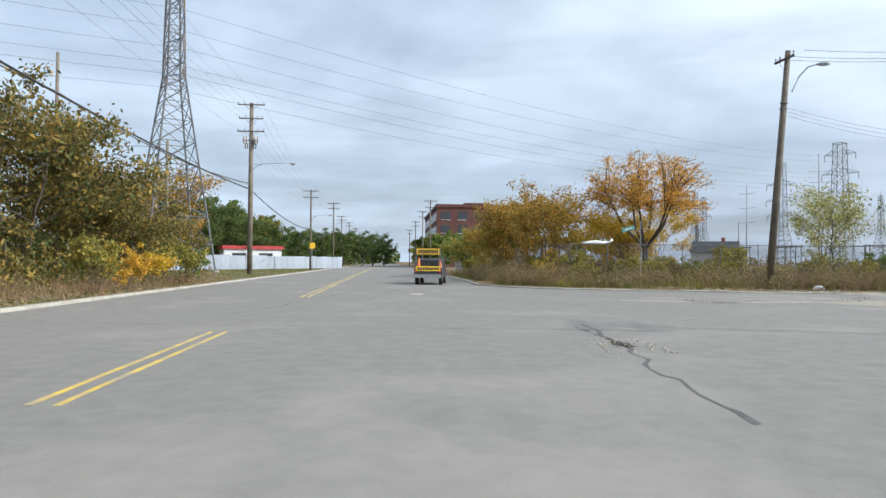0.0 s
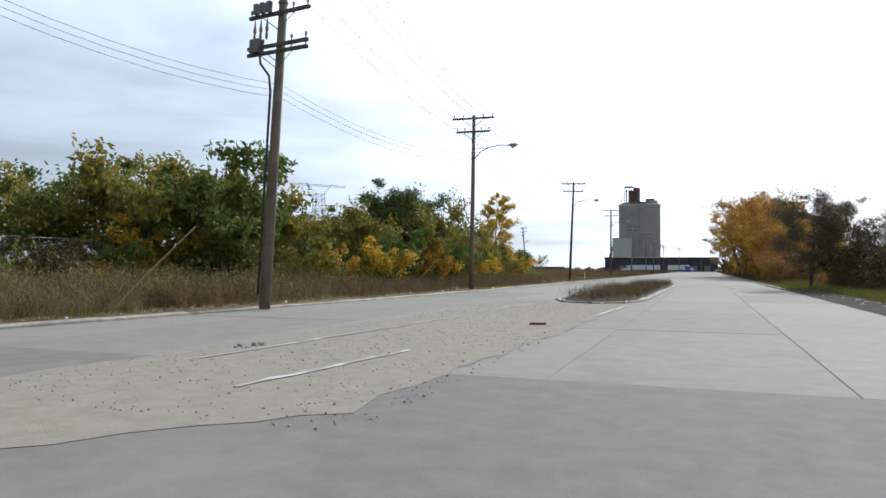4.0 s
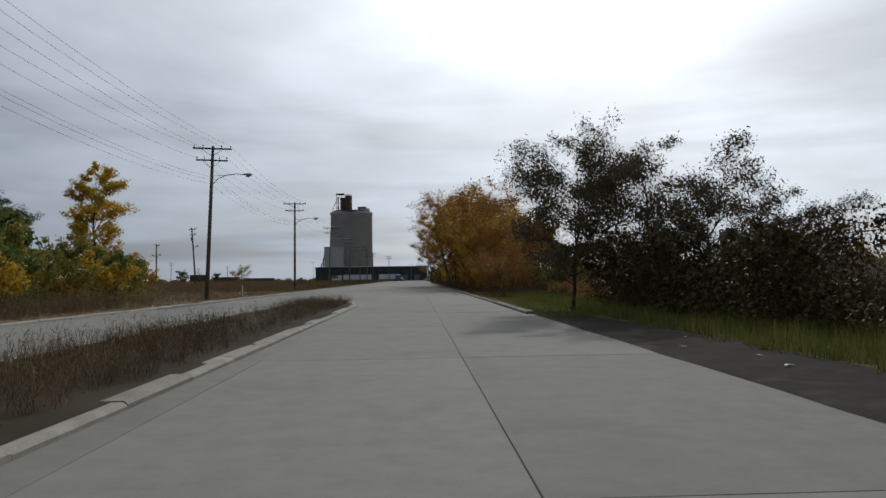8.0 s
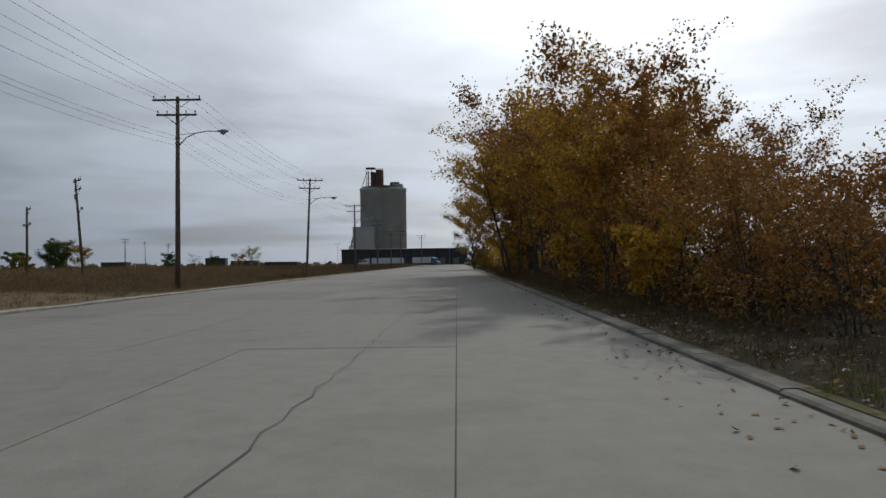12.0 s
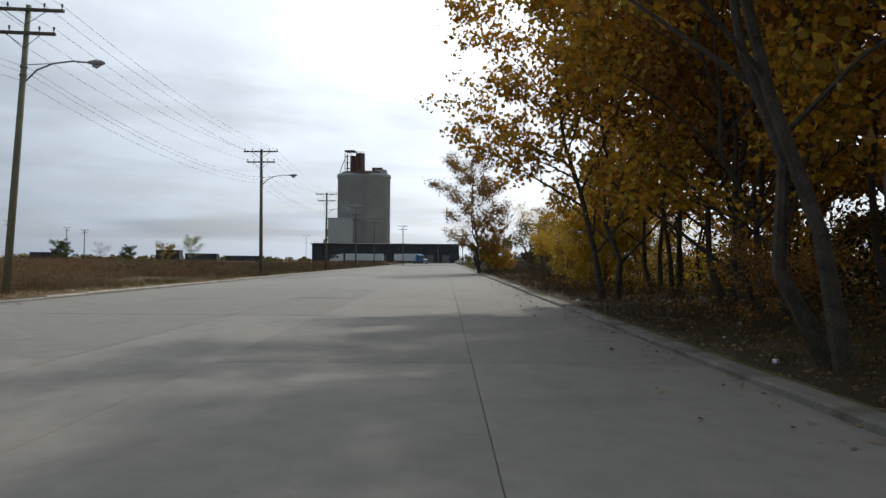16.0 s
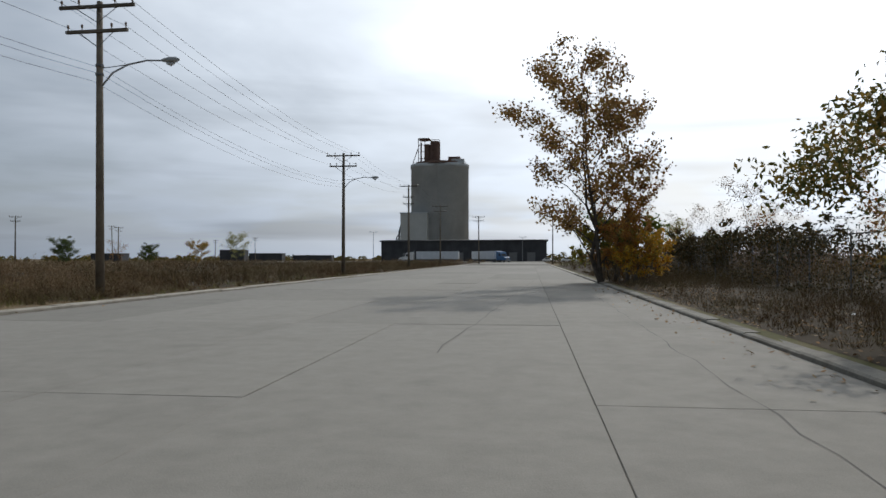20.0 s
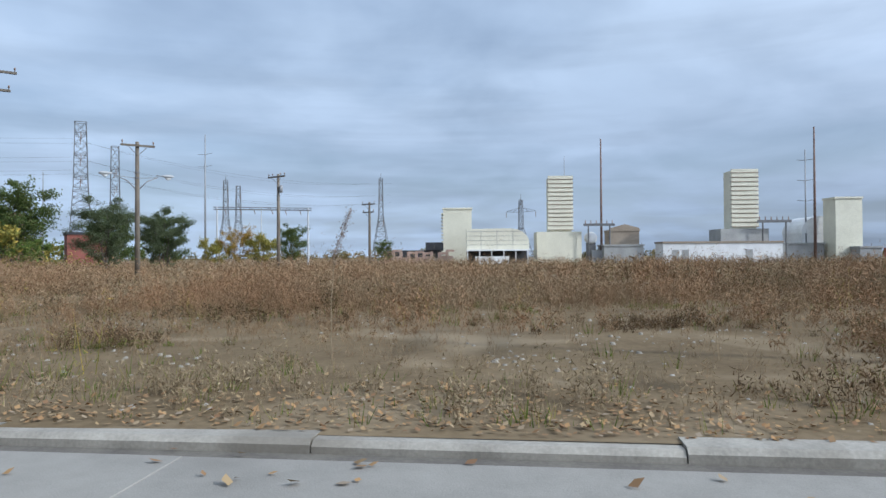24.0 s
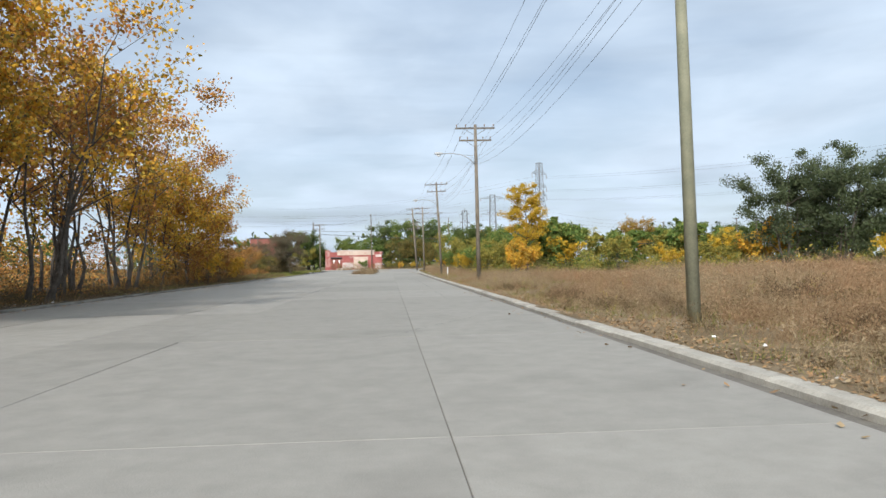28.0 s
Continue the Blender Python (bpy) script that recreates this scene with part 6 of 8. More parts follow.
for k in range(3):
    g.tube([(-10.0 + k * 3.5, -8.5, 50.5 + k * 3.6), (-6.6 + k * 3.5, -8.5, 54 + k * 3.6)], 0.1, 4)
g.tube([(-13, -8.5, 50.5), (-9.5, -8.5, 60)], 0.2, 4)
part("rusty_frame", g, RUST, silo)
part("top_platform", Geo().box(-10.3, -9, 63.2, -4.4, 0, 63.5), RUST, silo)
part("duct", Geo().box(5, -5, 50.4, 11, 0, 54.2), RUST, silo)
part("vent_box", Geo().box(7, -8, 50.4, 13.5, -3, 52.6), SILO, silo)
for k in range(3):
    part("hoist_pipe", Geo().tube([(-19 - k * 1.3, -15, 0), (-19 - k * 1.3, -15, 15 - 3 * k), (-18, -14, 19 - 3 * k)], 0.45, 8), DARK_STEEL, silo)

shed = thing("long_shed", pose(-28, 470, VERGE), "long low dark metal shed before the silo", "shed")
part("wall", Geo().box(-36, -6, 0, 35, 14, 8.7), DARK_SIDING, shed)
part("roof", Geo().prism([(-6.6, 8.6), (14.6, 8.6), (14.6, 9.1), (4, 9.6), (-6.6, 9.1)], 0, -36.6, 35.6), DARK_SIDING, shed)
for i in range(9):
    x = -34 + i * 7.6
    part("bay_door", Geo().box(x, -6.12, 0.1, x + 3.4, -6.0, 3.8), DARK_STEEL if i % 3 else DARK_SIDING, shed)
for i in range(28):
    part("rib", Geo().box(-35.9 + i * 2.55, -6.1, 0, -35.75 + i * 2.55, -6, 8.6), DARK_SIDING, shed)


def wheel(parent, x, y, r=0.5, w=0.3):
    ob = part("wheel", Geo().tube([(x, y - w / 2, r), (x, y + w / 2, r)], r, 16), RUBBER, parent, smooth=False)
    part("rim", Geo().tube([(x, y - w / 2 - 0.01, r), (x, y + w / 2 + 0.01, r)], r * 0.55, 12), STEEL, ob)


def semi_trailer(x, y, turn, label):
    ob = thing("semi_trailer", pose(x, y, 0.0, 0, 0, turn), label, "trailer", "trailers in the yard")
    part("box", Geo().box(-8, -1.3, 1.2, 8, 1.3, 4.1), TRAILER_WHITE, ob, "white ribbed trailer box")
    part("chassis", Geo().box(-7.8, -0.6, 0.85, 7.6, 0.6, 1.2), DARK_STEEL, ob)
    for s in (-0.4, 0.4):
        part("landing_leg", Geo().box(4.6, s - 0.06, 0, 4.75, s + 0.06, 0.9), DARK_STEEL, ob)
    for wx in (-6.6, -5.4):
        for wy in (-1.1, 1.1):
            wheel(ob, wx, wy, 0.5, 0.32)
    for i in range(14):
        part("rib", Geo().box(-7.7 + i * 1.17, -1.33, 1.25, -7.64 + i * 1.17, -1.3, 4.05), TRAILER_WHITE, ob)
    part("rear_door", Geo().box(-8.06, -1.2, 1.3, -8.0, 1.2, 4.0), OFFWHITE, ob)
    return ob


def tractor(x, y, turn, paint, label):
    ob = thing("truck_tractor", pose(x, y, 0.0, 0, 0, turn), label, "truck")
    cab = part("cab", Geo().prism([(-2.2, 0.9), (1.0, 0.9), (1.0, 2.1), (0.55, 3.2), (0.2, 3.7), (-2.2, 3.9)], 1, -1.2, 1.2), paint, ob)
    part("windscreen", Geo().prism([(1.03, 2.15), (0.6, 3.15), (0.57, 3.15), (0.98, 2.15)], 1, -1.0, 1.0), GLASS, cab)
    for s in (-1.22, 1.2):
        part("side_window", Geo().box(-0.6, s, 2.2, 0.5, s + 0.02, 3.0), GLASS, cab)
    part("bonnet", Geo().prism([(1.0, 0.8), (3.2, 0.7), (3.3, 1.6), (2.8, 1.95), (1.0, 2.1)], 1, -1.0, 1.0), paint, ob)
    part("bumper", Geo().box(3.2, -1.15, 0.5, 3.45, 1.15, 0.95), STEEL, ob)
    part("grille", Geo().box(3.28, -0.6, 0.95, 3.36, 0.6, 1.7), STEEL, ob)
    part("frame_rails", Geo().box(-5.2, -0.5, 0.75, 1.0, 0.5, 1.0), DARK_STEEL, ob)
    for s in (-1.05, 1.05):
        wheel(ob, 2.4, s)
        wheel(ob, -3.2, s)
        wheel(ob, -4.4, s)
        part("exhaust_stack", Geo().tube([(-2.4, s, 1.0), (-2.4, s, 4.4)], 0.09, 8), STEEL, ob)
    return ob


semi_trailer(-16.2, 424, -55, "white box trailer coupled to a blue truck")
tractor(-9.6, 414.5, -55, TRAILER_BLUE, "blue conventional truck tractor on the road")
semi_trailer(-34.5, 428, 180, "white box trailer parked before the dark shed")
tractor(-46.0, 428, 180, OFFWHITE, "white truck tractor parked before the shed")
for x, y in ((7, 440), (14, 442), (18, 438)):
    c = thing("parked_car", pose(x, y, 0.14, 0, 0, random.uniform(-20, 20)), "small pale car parked by the shed", "car", "parked cars")
    part("body", Geo().prism([(-2.1, 0.3), (2.1, 0.3), (2.15, 0.75), (1.2, 0.9), (0.7, 1.4), (-1.0, 1.45), (-1.7, 0.95), (-2.15, 0.85)], 1, -0.85, 0.85), OFFWHITE, c)
    part("side_glass", Geo().prism([(-1.35, 0.95), (1.0, 0.95), (0.6, 1.33), (-0.9, 1.36)], 1, -0.87, 0.87), GLASS, c)
    for wx in (-1.3, 1.3):
        for wy in (-0.75, 0.75):
            wheel(c, wx, wy, 0.32, 0.2)
for x, y, h in ((18, 420, 11), (-62, 440, 12), (-3, 452, 10)):
    lp = thing("yard_lamp", pose(x, y, VERGE), "tall grey yard light with two heads", "lamp", "yard lights")
    part("post", Geo().tube([(0, 0, 0), (0, 0, h)], [0.12, 0.07], 8), STEEL, lp)
    for s in (-1, 1):
        part("arm", Geo().tube([(0, 0, h - 0.3), (s * 1.3, 0, h)], 0.05, 5), STEEL, lp)
        part("lamp_head", Geo().box(s * 1.2 - 0.3, -0.2, h - 0.1, s * 1.2 + 0.3, 0.2, h + 0.12), LAMP_GREY, lp)

# ---- the plant across the field ----


def block(name, x, y, turn, sx, sy, h, material, label, category="building", lip=0.35, lip_mat=None, windows=0):
    """A flat-roofed block standing on (x, y), its long side along its own x."""
    ob = thing(name, pose(x, y, VERGE - 0.02, 0, 0, turn), label, category)
    part("wall", Geo().box(-sx / 2, -sy / 2, 0, sx / 2, sy / 2, h), material, ob)
    part("roof", Geo().box(-sx / 2 - 0.15, -sy / 2 - 0.15, h, sx / 2 + 0.15, sy / 2 + 0.15, h + lip), lip_mat or material, ob)
    if windows:
        facade(ob, -sx / 2 + 0.6, sx / 2 - 0.6, -sy / 2, h * 0.35, 1, windows, sx / windows * 0.5, h * 0.35, 3)
    return ob


FACE = 96     # the plant faces the road
tall = block("cream_tower_block", -164, 161.4, FACE, 6.2, 6, 11.8, CREAM, "cream panelled tower block of the plant")
for k in range(14):
    part("corner_fin", Geo().box(-3.55, -3.1, 1.0 + k * 0.75, -3.05, 3.1, 1.22 + k * 0.75), CREAM, tall)
    if k < 9:
        part("corner_fin", Geo().box(3.05, -3.2, 1.0 + k * 0.75, 3.5, 3.1, 1.22 + k * 0.75), CREAM, tall)
hall = thing("cream_hall", pose(-153.5, 170.6, VERGE - 0.02, 0, 0, FACE), "long cream hall with a rounded roof end over open bays", "building")
part("wall", Geo().prism([(-6.3, 2.9), (6.3, 2.9), (6.3, 4.6), (5.9, 5.6), (5.1, 6.4), (4.0, 6.9), (2.6, 7.15), (-6.3, 7.05)], 1, -3, 3), CREAM, hall)
for z in (3.8, 4.7, 5.6, 6.5):
    part("seam", Geo().box(-6.2, -3.05, z, 6.0 if z < 5 else 4.6, -2.98, z + 0.05), GREY_WALL, hall)
for x in (-3.4, -0.2, 3.0):
    part("seam", Geo().box(x, -3.05, 2.95, x + 0.05, -2.98, 6.9), GREY_WALL, hall)
part("back_wall", Geo().box(-6.2, 0.5, 0, 6.2, 2.9, 2.88), DARK_SIDING, hall, "dark recessed wall")
part("canopy", Geo().box(-6.3, -4.5, 2.6, 6.3, -3.0, 2.88), OFFWHITE, hall)
part("low_wall", Geo().box(-4.6, -4.3, 0, 2.2, -4.0, 1.5), OFFWHITE, hall, "low white wall")
for k in range(6):
    part("canopy_post", Geo().box(-6.2 + k * 2.4, -4.4, 0, -6.0 + k * 2.4, -4.2, 2.6), OFFWHITE, hall)
for x, y, top in ((-159.2, 183.5, 18.2), (-153.0, 218.5, 18.1)):
    st = thing("louvred_stack", pose(x, y, VERGE, 0, 0, FACE), "cream louvred cooling stack with stacked slats", "stack", "louvred stacks")
    part("core", Geo().box(-2.3, -2.0, 0, 2.3, 2.4, top - 0.2), CREAM, st)
    for k in range(13):
        z = 6.8 + k * (top - 7.2) / 12.5
        part("louvre", Geo().box(-2.66, -2.42, z + 0.06, 2.66, -1.9, z + 0.2), TAN_WALL, st)
        part("slat", Geo().box(-2.6, -2.35, z + 0.2, 2.6, -2.0, z + (top - 7.2) / 12.5 - 0.03), CREAM, st)
    part("base_block", Geo().box(-5.0, -3.0, 0, 4.2, 3.2, 6.5), CREAM if y < 200 else GREY_WALL, st)
block("grey_shop", -158, 196, FACE, 8, 6, 3.4, GREY_WALL, "grey concrete workshop of the plant")
shed = block("brown_shed", -162.9, 196.9, FACE, 6, 6, 6.6, TAN_WALL, "brown shed with a sloping parapet beside a stack")
part("parapet", Geo().prism([(-3.0, 6.95), (3.0, 6.95), (3.0, 7.3), (0.0, 8.1), (-3.0, 7.3)], 1, -3.0, -2.8), TAN_WALL, shed)
tank = thing("round_tank", pose(-158.6, 190.0, VERGE, 0, 0, 0), "white round tank on a steel cradle", "tank")
part("shell", Geo().tube([(-1.6, 0, 5.2), (-1.3, 0, 5.2), (1.3, 0, 5.2), (1.6, 0, 5.2)], [0.8, 1.25, 1.25, 0.8], 16), OFFWHITE, tank, smooth=True)
for x in (-0.9, 0.9):
    part("cradle", Geo().box(x - 0.12, -0.9, 0, x + 0.12, 0.9, 4.2), DARK_STEEL, tank)
lw = block("low_white_building", -146.6, 212.5, FACE, 22, 5, 3.7, OFFWHITE, "long low white building with a thin brown roof edge", lip=0.35, lip_mat=TAN_WALL)
for x in (-9.4, -7.6, 4.2):
    part("shutter", Geo().box(x, -2.56, 0.2, x + 1.3, -2.5, 2.5), GREY_WALL, lw, "grey shutter")
block("cream_tower_block", -150.5, 236.4, FACE, 5.0, 4.4, 11.9, CREAM, "cream tower block with a grey shaded side")
quonset = thing("round_roofed_hall", pose(-158.5, 233.5, VERGE, 0, 0, FACE), "white hall with a round roof behind the mast", "building")
part("wall", Geo().box(-3.6, -4, 0, 3.6, 4, 5.6), OFFWHITE, quonset)
part("roof", Geo().prism([(3.7 * math.cos(math.pi * i / 12), 5.6 + 3.4 * math.sin(math.pi * i / 12)) for i in range(13)], 1, -4.1, 4.1), OFFWHITE, quonset)
block("grey_shop", -153, 229, FACE, 8, 5, 3.4, GREY_WALL, "low grey concrete workshop beside the stack")
for x, y in ((-148, 246), (-147, 252)):
    cn = block("shipping_container", x, y, FACE, 6, 2.4, 2.6, RED_PAINT, "red shipping container standing in the weeds", "container", lip=0.05)
    for k in range(12):
        part("rib", Geo().box(-2.9 + k * 0.5, -1.26, 0.1, -2.75 + k * 0.5, -1.2, 2.5), RED_PAINT, cn)
block("small_hut", -147, 239, FACE, 4, 3, 2.6, GREY_WALL, "small grey hut beside the container", "hut")
ruin = thing("brick_ruin", pose(-158, 153.5, VERGE, 0, 0, FACE), "broken pinkish brick wall with gaping openings", "ruin")
for k in range(9):
    x, h = -7.4 + k * 1.65, random.uniform(2.5, 3.3)
    part("pier", Geo().prism([(x, 0), (x + 0.75, 0), (x + 0.7, h * 0.85), (x + 0.5, h), (x + 0.1, h * 0.92)], 1, -0.3, 0.3), PINK_BRICK, ruin)
    part("sill_wall", Geo().box(x + 0.7, -0.25, 0, x + 1.7, 0.25, random.uniform(1.0, 1.7)), PINK_BRICK, ruin)
    if k % 4 != 2:
        part("lintel", Geo().box(x + 0.4, -0.28, h - 0.55, x + 1.95, 0.28, h - 0.1), PINK_BRICK, ruin)
part("back_wall", Geo().box(-7.2, 2.6, 0, 7.0, 3.0, 2.9), DARK_SIDING, ruin, "dark wall standing inside")
part("roof_piece", Geo().box(1.5, 2.0, 2.9, 5.4, 4.5, 4.6), DARK_SIDING, ruin, "dark remaining roof block")
for x, y in ((-158, 191.5), (-151.5, 223.7)):
    gy = thing("switch_gantry", pose(x + 2, y, VERGE, 0, 0, FACE), "dark steel switch gantry with a cross beam", "gantry", "switch gantries")
    part("beam", Geo().box(-3.2, -0.2, 7.6, 3.2, 0.2, 8.1), DARK_STEEL, gy)
    for s in (-2.2, 2.2):
        part("post", Geo().tube([(s, 0, 0), (s, 0, 7.7)], 0.16, 6), DARK_STEEL, gy)
    for k in range(6):
        part("bushing", Geo().tube([(-2.8 + k * 1.1, 0, 8.1), (-2.8 + k * 1.1, 0, 8.8)], [0.12, 0.06], 6), PORCELAIN, gy)
    part("transformer_box", Geo().box(-1.4, 0.6, 0, 1.0, 2.2, 2.6), LAMP_GREY, gy)
# open substation frame
sub = thing("substation_gantry", pose(-111.5, 137.0, VERGE, 0, 0, 111.5), "long grey substation gantry on thin posts", "gantry")
for x, r in ((-6.7, 0.2), (-0.3, 0.12), (6.7, 0.2)):
    part("post", Geo().tube([(x, 0, 0), (x, 0, 9.2)], [r, r * 0.6], 6), PALE_STEEL, sub)
for dx, dz in ((-0.3, 0.0), (0.3, 0.0), (0.0, 0.32)):
    part("beam", Geo().tube([(-7.2, dx, 8.8 + dz), (7.2, dx, 8.8 + dz)], 0.06, 4), DARK_STEEL, sub)
part("lattice", Geo().tube([(-7.2 + 0.45 * i, 0.3 * (-1) ** i, 8.8 if i % 3 else 9.12) for i in range(33)], 0.035, 3, False), DARK_STEEL, sub)
for x in (-5.6, -3.4, -1.4, 1.2, 3.2, 5.4):
    part("insulator_string", Geo().tube([(x, 0, 8.8), (x + 0.25, 0, 8.1)], [0.09, 0.05], 6), PORCELAIN, sub)
for k in range(9):
    x, y = -150 + k * 4 + random.uniform(-1, 1), 40 + k * 2.5 + random.uniform(-3, 3)
    fr = thing("switchyard_rack", pose(x - 12, y + 4, VERGE, 0, 0, random.uniform(20, 60)), "low grey steel frame of the substation", "gantry", "substation frames")
    for s in (-1.6, 1.6):
        part("post", Geo().tube([(s, 0, 0), (s, 0, 6.2)], 0.12, 5), DARK_STEEL, fr)
    part("beam", Geo().box(-2.1, -0.1, 5.6, 2.1, 0.1, 5.9), DARK_STEEL, fr)
block("brick_house", -78.5, 95.5, 40, 5.2, 5, 7.2, BRICK, "red brick building behind trees", lip_mat=DARK_SIDING, windows=3)
block("brick_house", -99, 116.5, 40, 4.2, 5, 4.8, BRICK, "red brick building behind trees", lip_mat=DARK_SIDING, windows=3)
house = thing("dark_gable_house", pose(-129, 30, VERGE, 0, 0, 60), "dark roofed house far behind the fence", "house")
part("wall", Geo().box(-4.5, -3, 0, 4.5, 3, 4.2), GREY_WALL, house)
part("roof", Geo().prism([(-3.5, 4.1), (3.5, 4.1), (0, 6.4)], 0, -4.8, 4.8), DARK_SIDING, house)
part("chimney", Geo().box(1.2, 0.3, 5, 1.9, 1.0, 7.2), BRICK, house)
for x, y, s, h in ((-130, 502, 16, 6), (-150, 508, 12, 9), (-112, 520, 20, 4.5), (-200, 480, 14, 6)):
    block("far_building", x, y, 10, s, 10, h * 0.62, DARK_SIDING, "low dark building on the skyline")

# ---- along the cross street ----
mill = thing("brick_factory", pose(-205, -18.6, VERGE, 0, 0, 4.3), "four storey red brick factory with rows of windows", "factory")
# walls take the brick colour with shadow painted in
part("wall", Geo().box(-42, -13, 0, 22, 14, 17.4), SHADED_BRICK, mill)
part("parapet", Geo().box(-42.3, -13.3, 17.4, 22.3, 14.3, 18.3), SHADED_BRICK, mill)
part("stair_tower", Geo().box(-4, -3, 18.3, 5, 5, 20.2), SHADED_BRICK, mill)
facade(mill, -40, 21, -13, 2.0, 4, 13, 3.0, 2.3, 3.9)
for r in range(4):
    for c in range(5):
        y = -10.5 + c * 5
        win = part("window", Geo().box(22.0, y - 1.4, 2.0 + r * 3.9, 22.10, y + 1.4, 2.1 + r * 3.9), OFFWHITE, mill)
        part("pane", Geo().box(21.95, y - 1.4, 2.1 + r * 3.9, 22.04, y + 1.4, 4.4 + r * 3.9), GLASS, win)
station = thing("service_building", pose(-108.5, -64.0, VERGE, 0, 0, 22), "low white building with a bright red roof edge", "building")
part("wall", Geo().box(-5, -5, 0, 5, 5, 3.5), OFFWHITE, station)
part("roof_edge", Geo().box(-5.3, -5.3, 3.5, 5.3, 5.3, 4.1), ROOF_RED, station, "bright red roof edge")
for y in (-3.6, 1.0):
    part("shop_window", Geo().box(5.0, y, 1.0, 5.06, y + 2.4, 2.8), GLASS, station)
white_fence = thing("panel_fence", Matrix(), "weathered grey panel fence with scrawled dark marks", "fence")
for k in range(25):
    x, y = -77.9 + -1.874 * k, -66.8 + 0.720 * k
    pn = part("fence_panel", Geo().box(-0.99, -0.03, 0.05, 0.99, 0.03, 2.35 + random.uniform(-0.08, 0.05)), FENCE_GREY, white_fence)
    pn.matrix_basis = pose(x, y, VERGE, random.uniform(-2, 2), 0, 159.0)
    if k % 3 == 1:
        part("scrawl", Geo().tube([(random.uniform(-1, 1), 0.05, 0.5 + 0.15 * i + random.uniform(-0.3, 0.3)) for i in range(9)], 0.05, 4), SIGN_DARK, pn)
blocks = [(-176, -12.6), (-180, -12.4), (-184, -12.6), (-188, -12.5), (-192, -12.4), (-197, -12.4)]
for x, s in blocks:
    b = part("concrete_barrier", Geo().prism([(-0.4, 0), (0.4, 0), (0.25, 0.4), (0.15, 1.1), (-0.15, 1.1), (-0.25, 0.4)], 0, -1.7, 1.7), OFFWHITE)
    b.matrix_basis = pose(x, a_line(x, s), VERGE, 0, 0, 4)
    tagged(b, "white painted concrete barrier at the roadside", "barrier", "concrete barriers")
sg = thing("warning_sign", pose(-98.8, a_line(-98.8, -10.4), VERGE, 0, 0, 95), "yellow road sign on a steel post", "road sign")
part("post", Geo().tube([(0, 0, 0), (0, 0, 4.6)], 0.04, 6), STEEL, sg)
part("plate", Geo().box(-0.45, -0.05, 3.6, 0.45, -0.03, 4.6), SIGN_YELLOW, sg)

red = thing("corner_shop", pose(1.2, -51.5, VERGE, 0, 0, 4.3), "low faded red and white painted shop with closed doors", "building")
part("wall", Geo().box(-8.6, -5, 0, 8.6, 5, 5.2), RED_PAINT, red)
part("parapet", Geo().box(-6.2, 5.0, 4.5, 5.2, 5.14, 5.9), SHOP_CREAM, red, "weathered cream parapet band")
part("parapet_top", Geo().box(-8.8, -5.2, 5.2, 8.8, 4.98, 5.5), RED_PAINT, red)
part("coping", Geo().box(-6.4, 4.9, 5.9, 5.4, 5.25, 6.05), SHOP_WHITE, red)
part("panel_wall", Geo().box(-4.2, 5.0, 0.2, 0.2, 5.08, 4.0), SHOP_CREAM, red, "cream boarded panel")
part("white_band", Geo().box(0.3, 5.0, 0.3, 3.6, 5.06, 2.2), SHOP_WHITE, red, "patch of flaking white paint")
part("white_band", Geo().box(-8.2, 5.0, 0.3, -6.4, 5.06, 2.0), SHOP_WHITE, red, "patch of flaking white paint")
part("white_band", Geo().box(-8.4, 5.0, 3.9, -6.6, 5.06, 4.6), SHOP_WHITE, red)
part("awning", Geo().prism([(5.0, 3.9), (5.7, 3.75), (5.7, 3.65), (5.0, 3.5)], 0, 3.8, 7.1), DARK_SIDING, red, "dark narrow awning over the doors")
for x0, x1 in ((3.9, 5.2), (5.5, 6.9)):
    leaf = part("closed_door", Geo().box(x0, 5.0, 0.1, x1, 5.07, 3.5), BRICK, red, "dark red painted door")
    part("white_mark", Geo().prism([(x0 + 0.3, 3.0), (x1 - 0.3, 3.0), ((x0 + x1) / 2, 1.9)], 1, 5.07, 5.09), OFFWHITE, leaf, "white triangular mark")
part("side_pier", Geo().box(7.2, 4.9, 0, 8.8, 5.3, 6.1), RED_PAINT, red)
part("step", Geo().box(3.6, 5.0, 0, 5.6, 6.2, 0.45), SHOP_WHITE, red, "pale concrete step")
plant("shrub3", "shrub", -2.2, -45.8, 0.75, None, "small yellowish bush before the painted shop", "shrub")
block("brick_house", 30.5, -66, 4, 10, 10, 10.5, BRICK, "tall red brick building with white windows behind trees", lip_mat=DARK_SIDING)
# pickup with sign boards, driving ahead on the cross street
tk = thing("pickup_truck", pose(-30.6, -29.55, 0.0, 0, 0, 176) @ Matrix.Scale(0.98, 4), "dark pickup with yellow sign boards over the bed", "truck")
part("body", Geo().prism([(-2.8, 0.55), (2.9, 0.5), (2.95, 1.0), (1.7, 1.2), (1.1, 1.85), (-0.4, 1.9), (-0.7, 1.25), (-2.8, 1.25)], 1, -0.98, 0.98), TRUCK_BODY, tk)
part("rear_window", Geo().box(-0.74, -0.75, 1.3, -0.62, 0.75, 1.75), GLASS, tk)
for s in (-1.0, 0.985):
    part("side_window", Geo().prism([(-0.3, 1.3), (1.3, 1.3), (1.0, 1.75), (-0.3, 1.8)], 1, s, s + 0.015), GLASS, tk)
part("bumper", Geo().box(-3.0, -0.95, 0.5, -2.8, 0.95, 0.75), STEEL, tk)
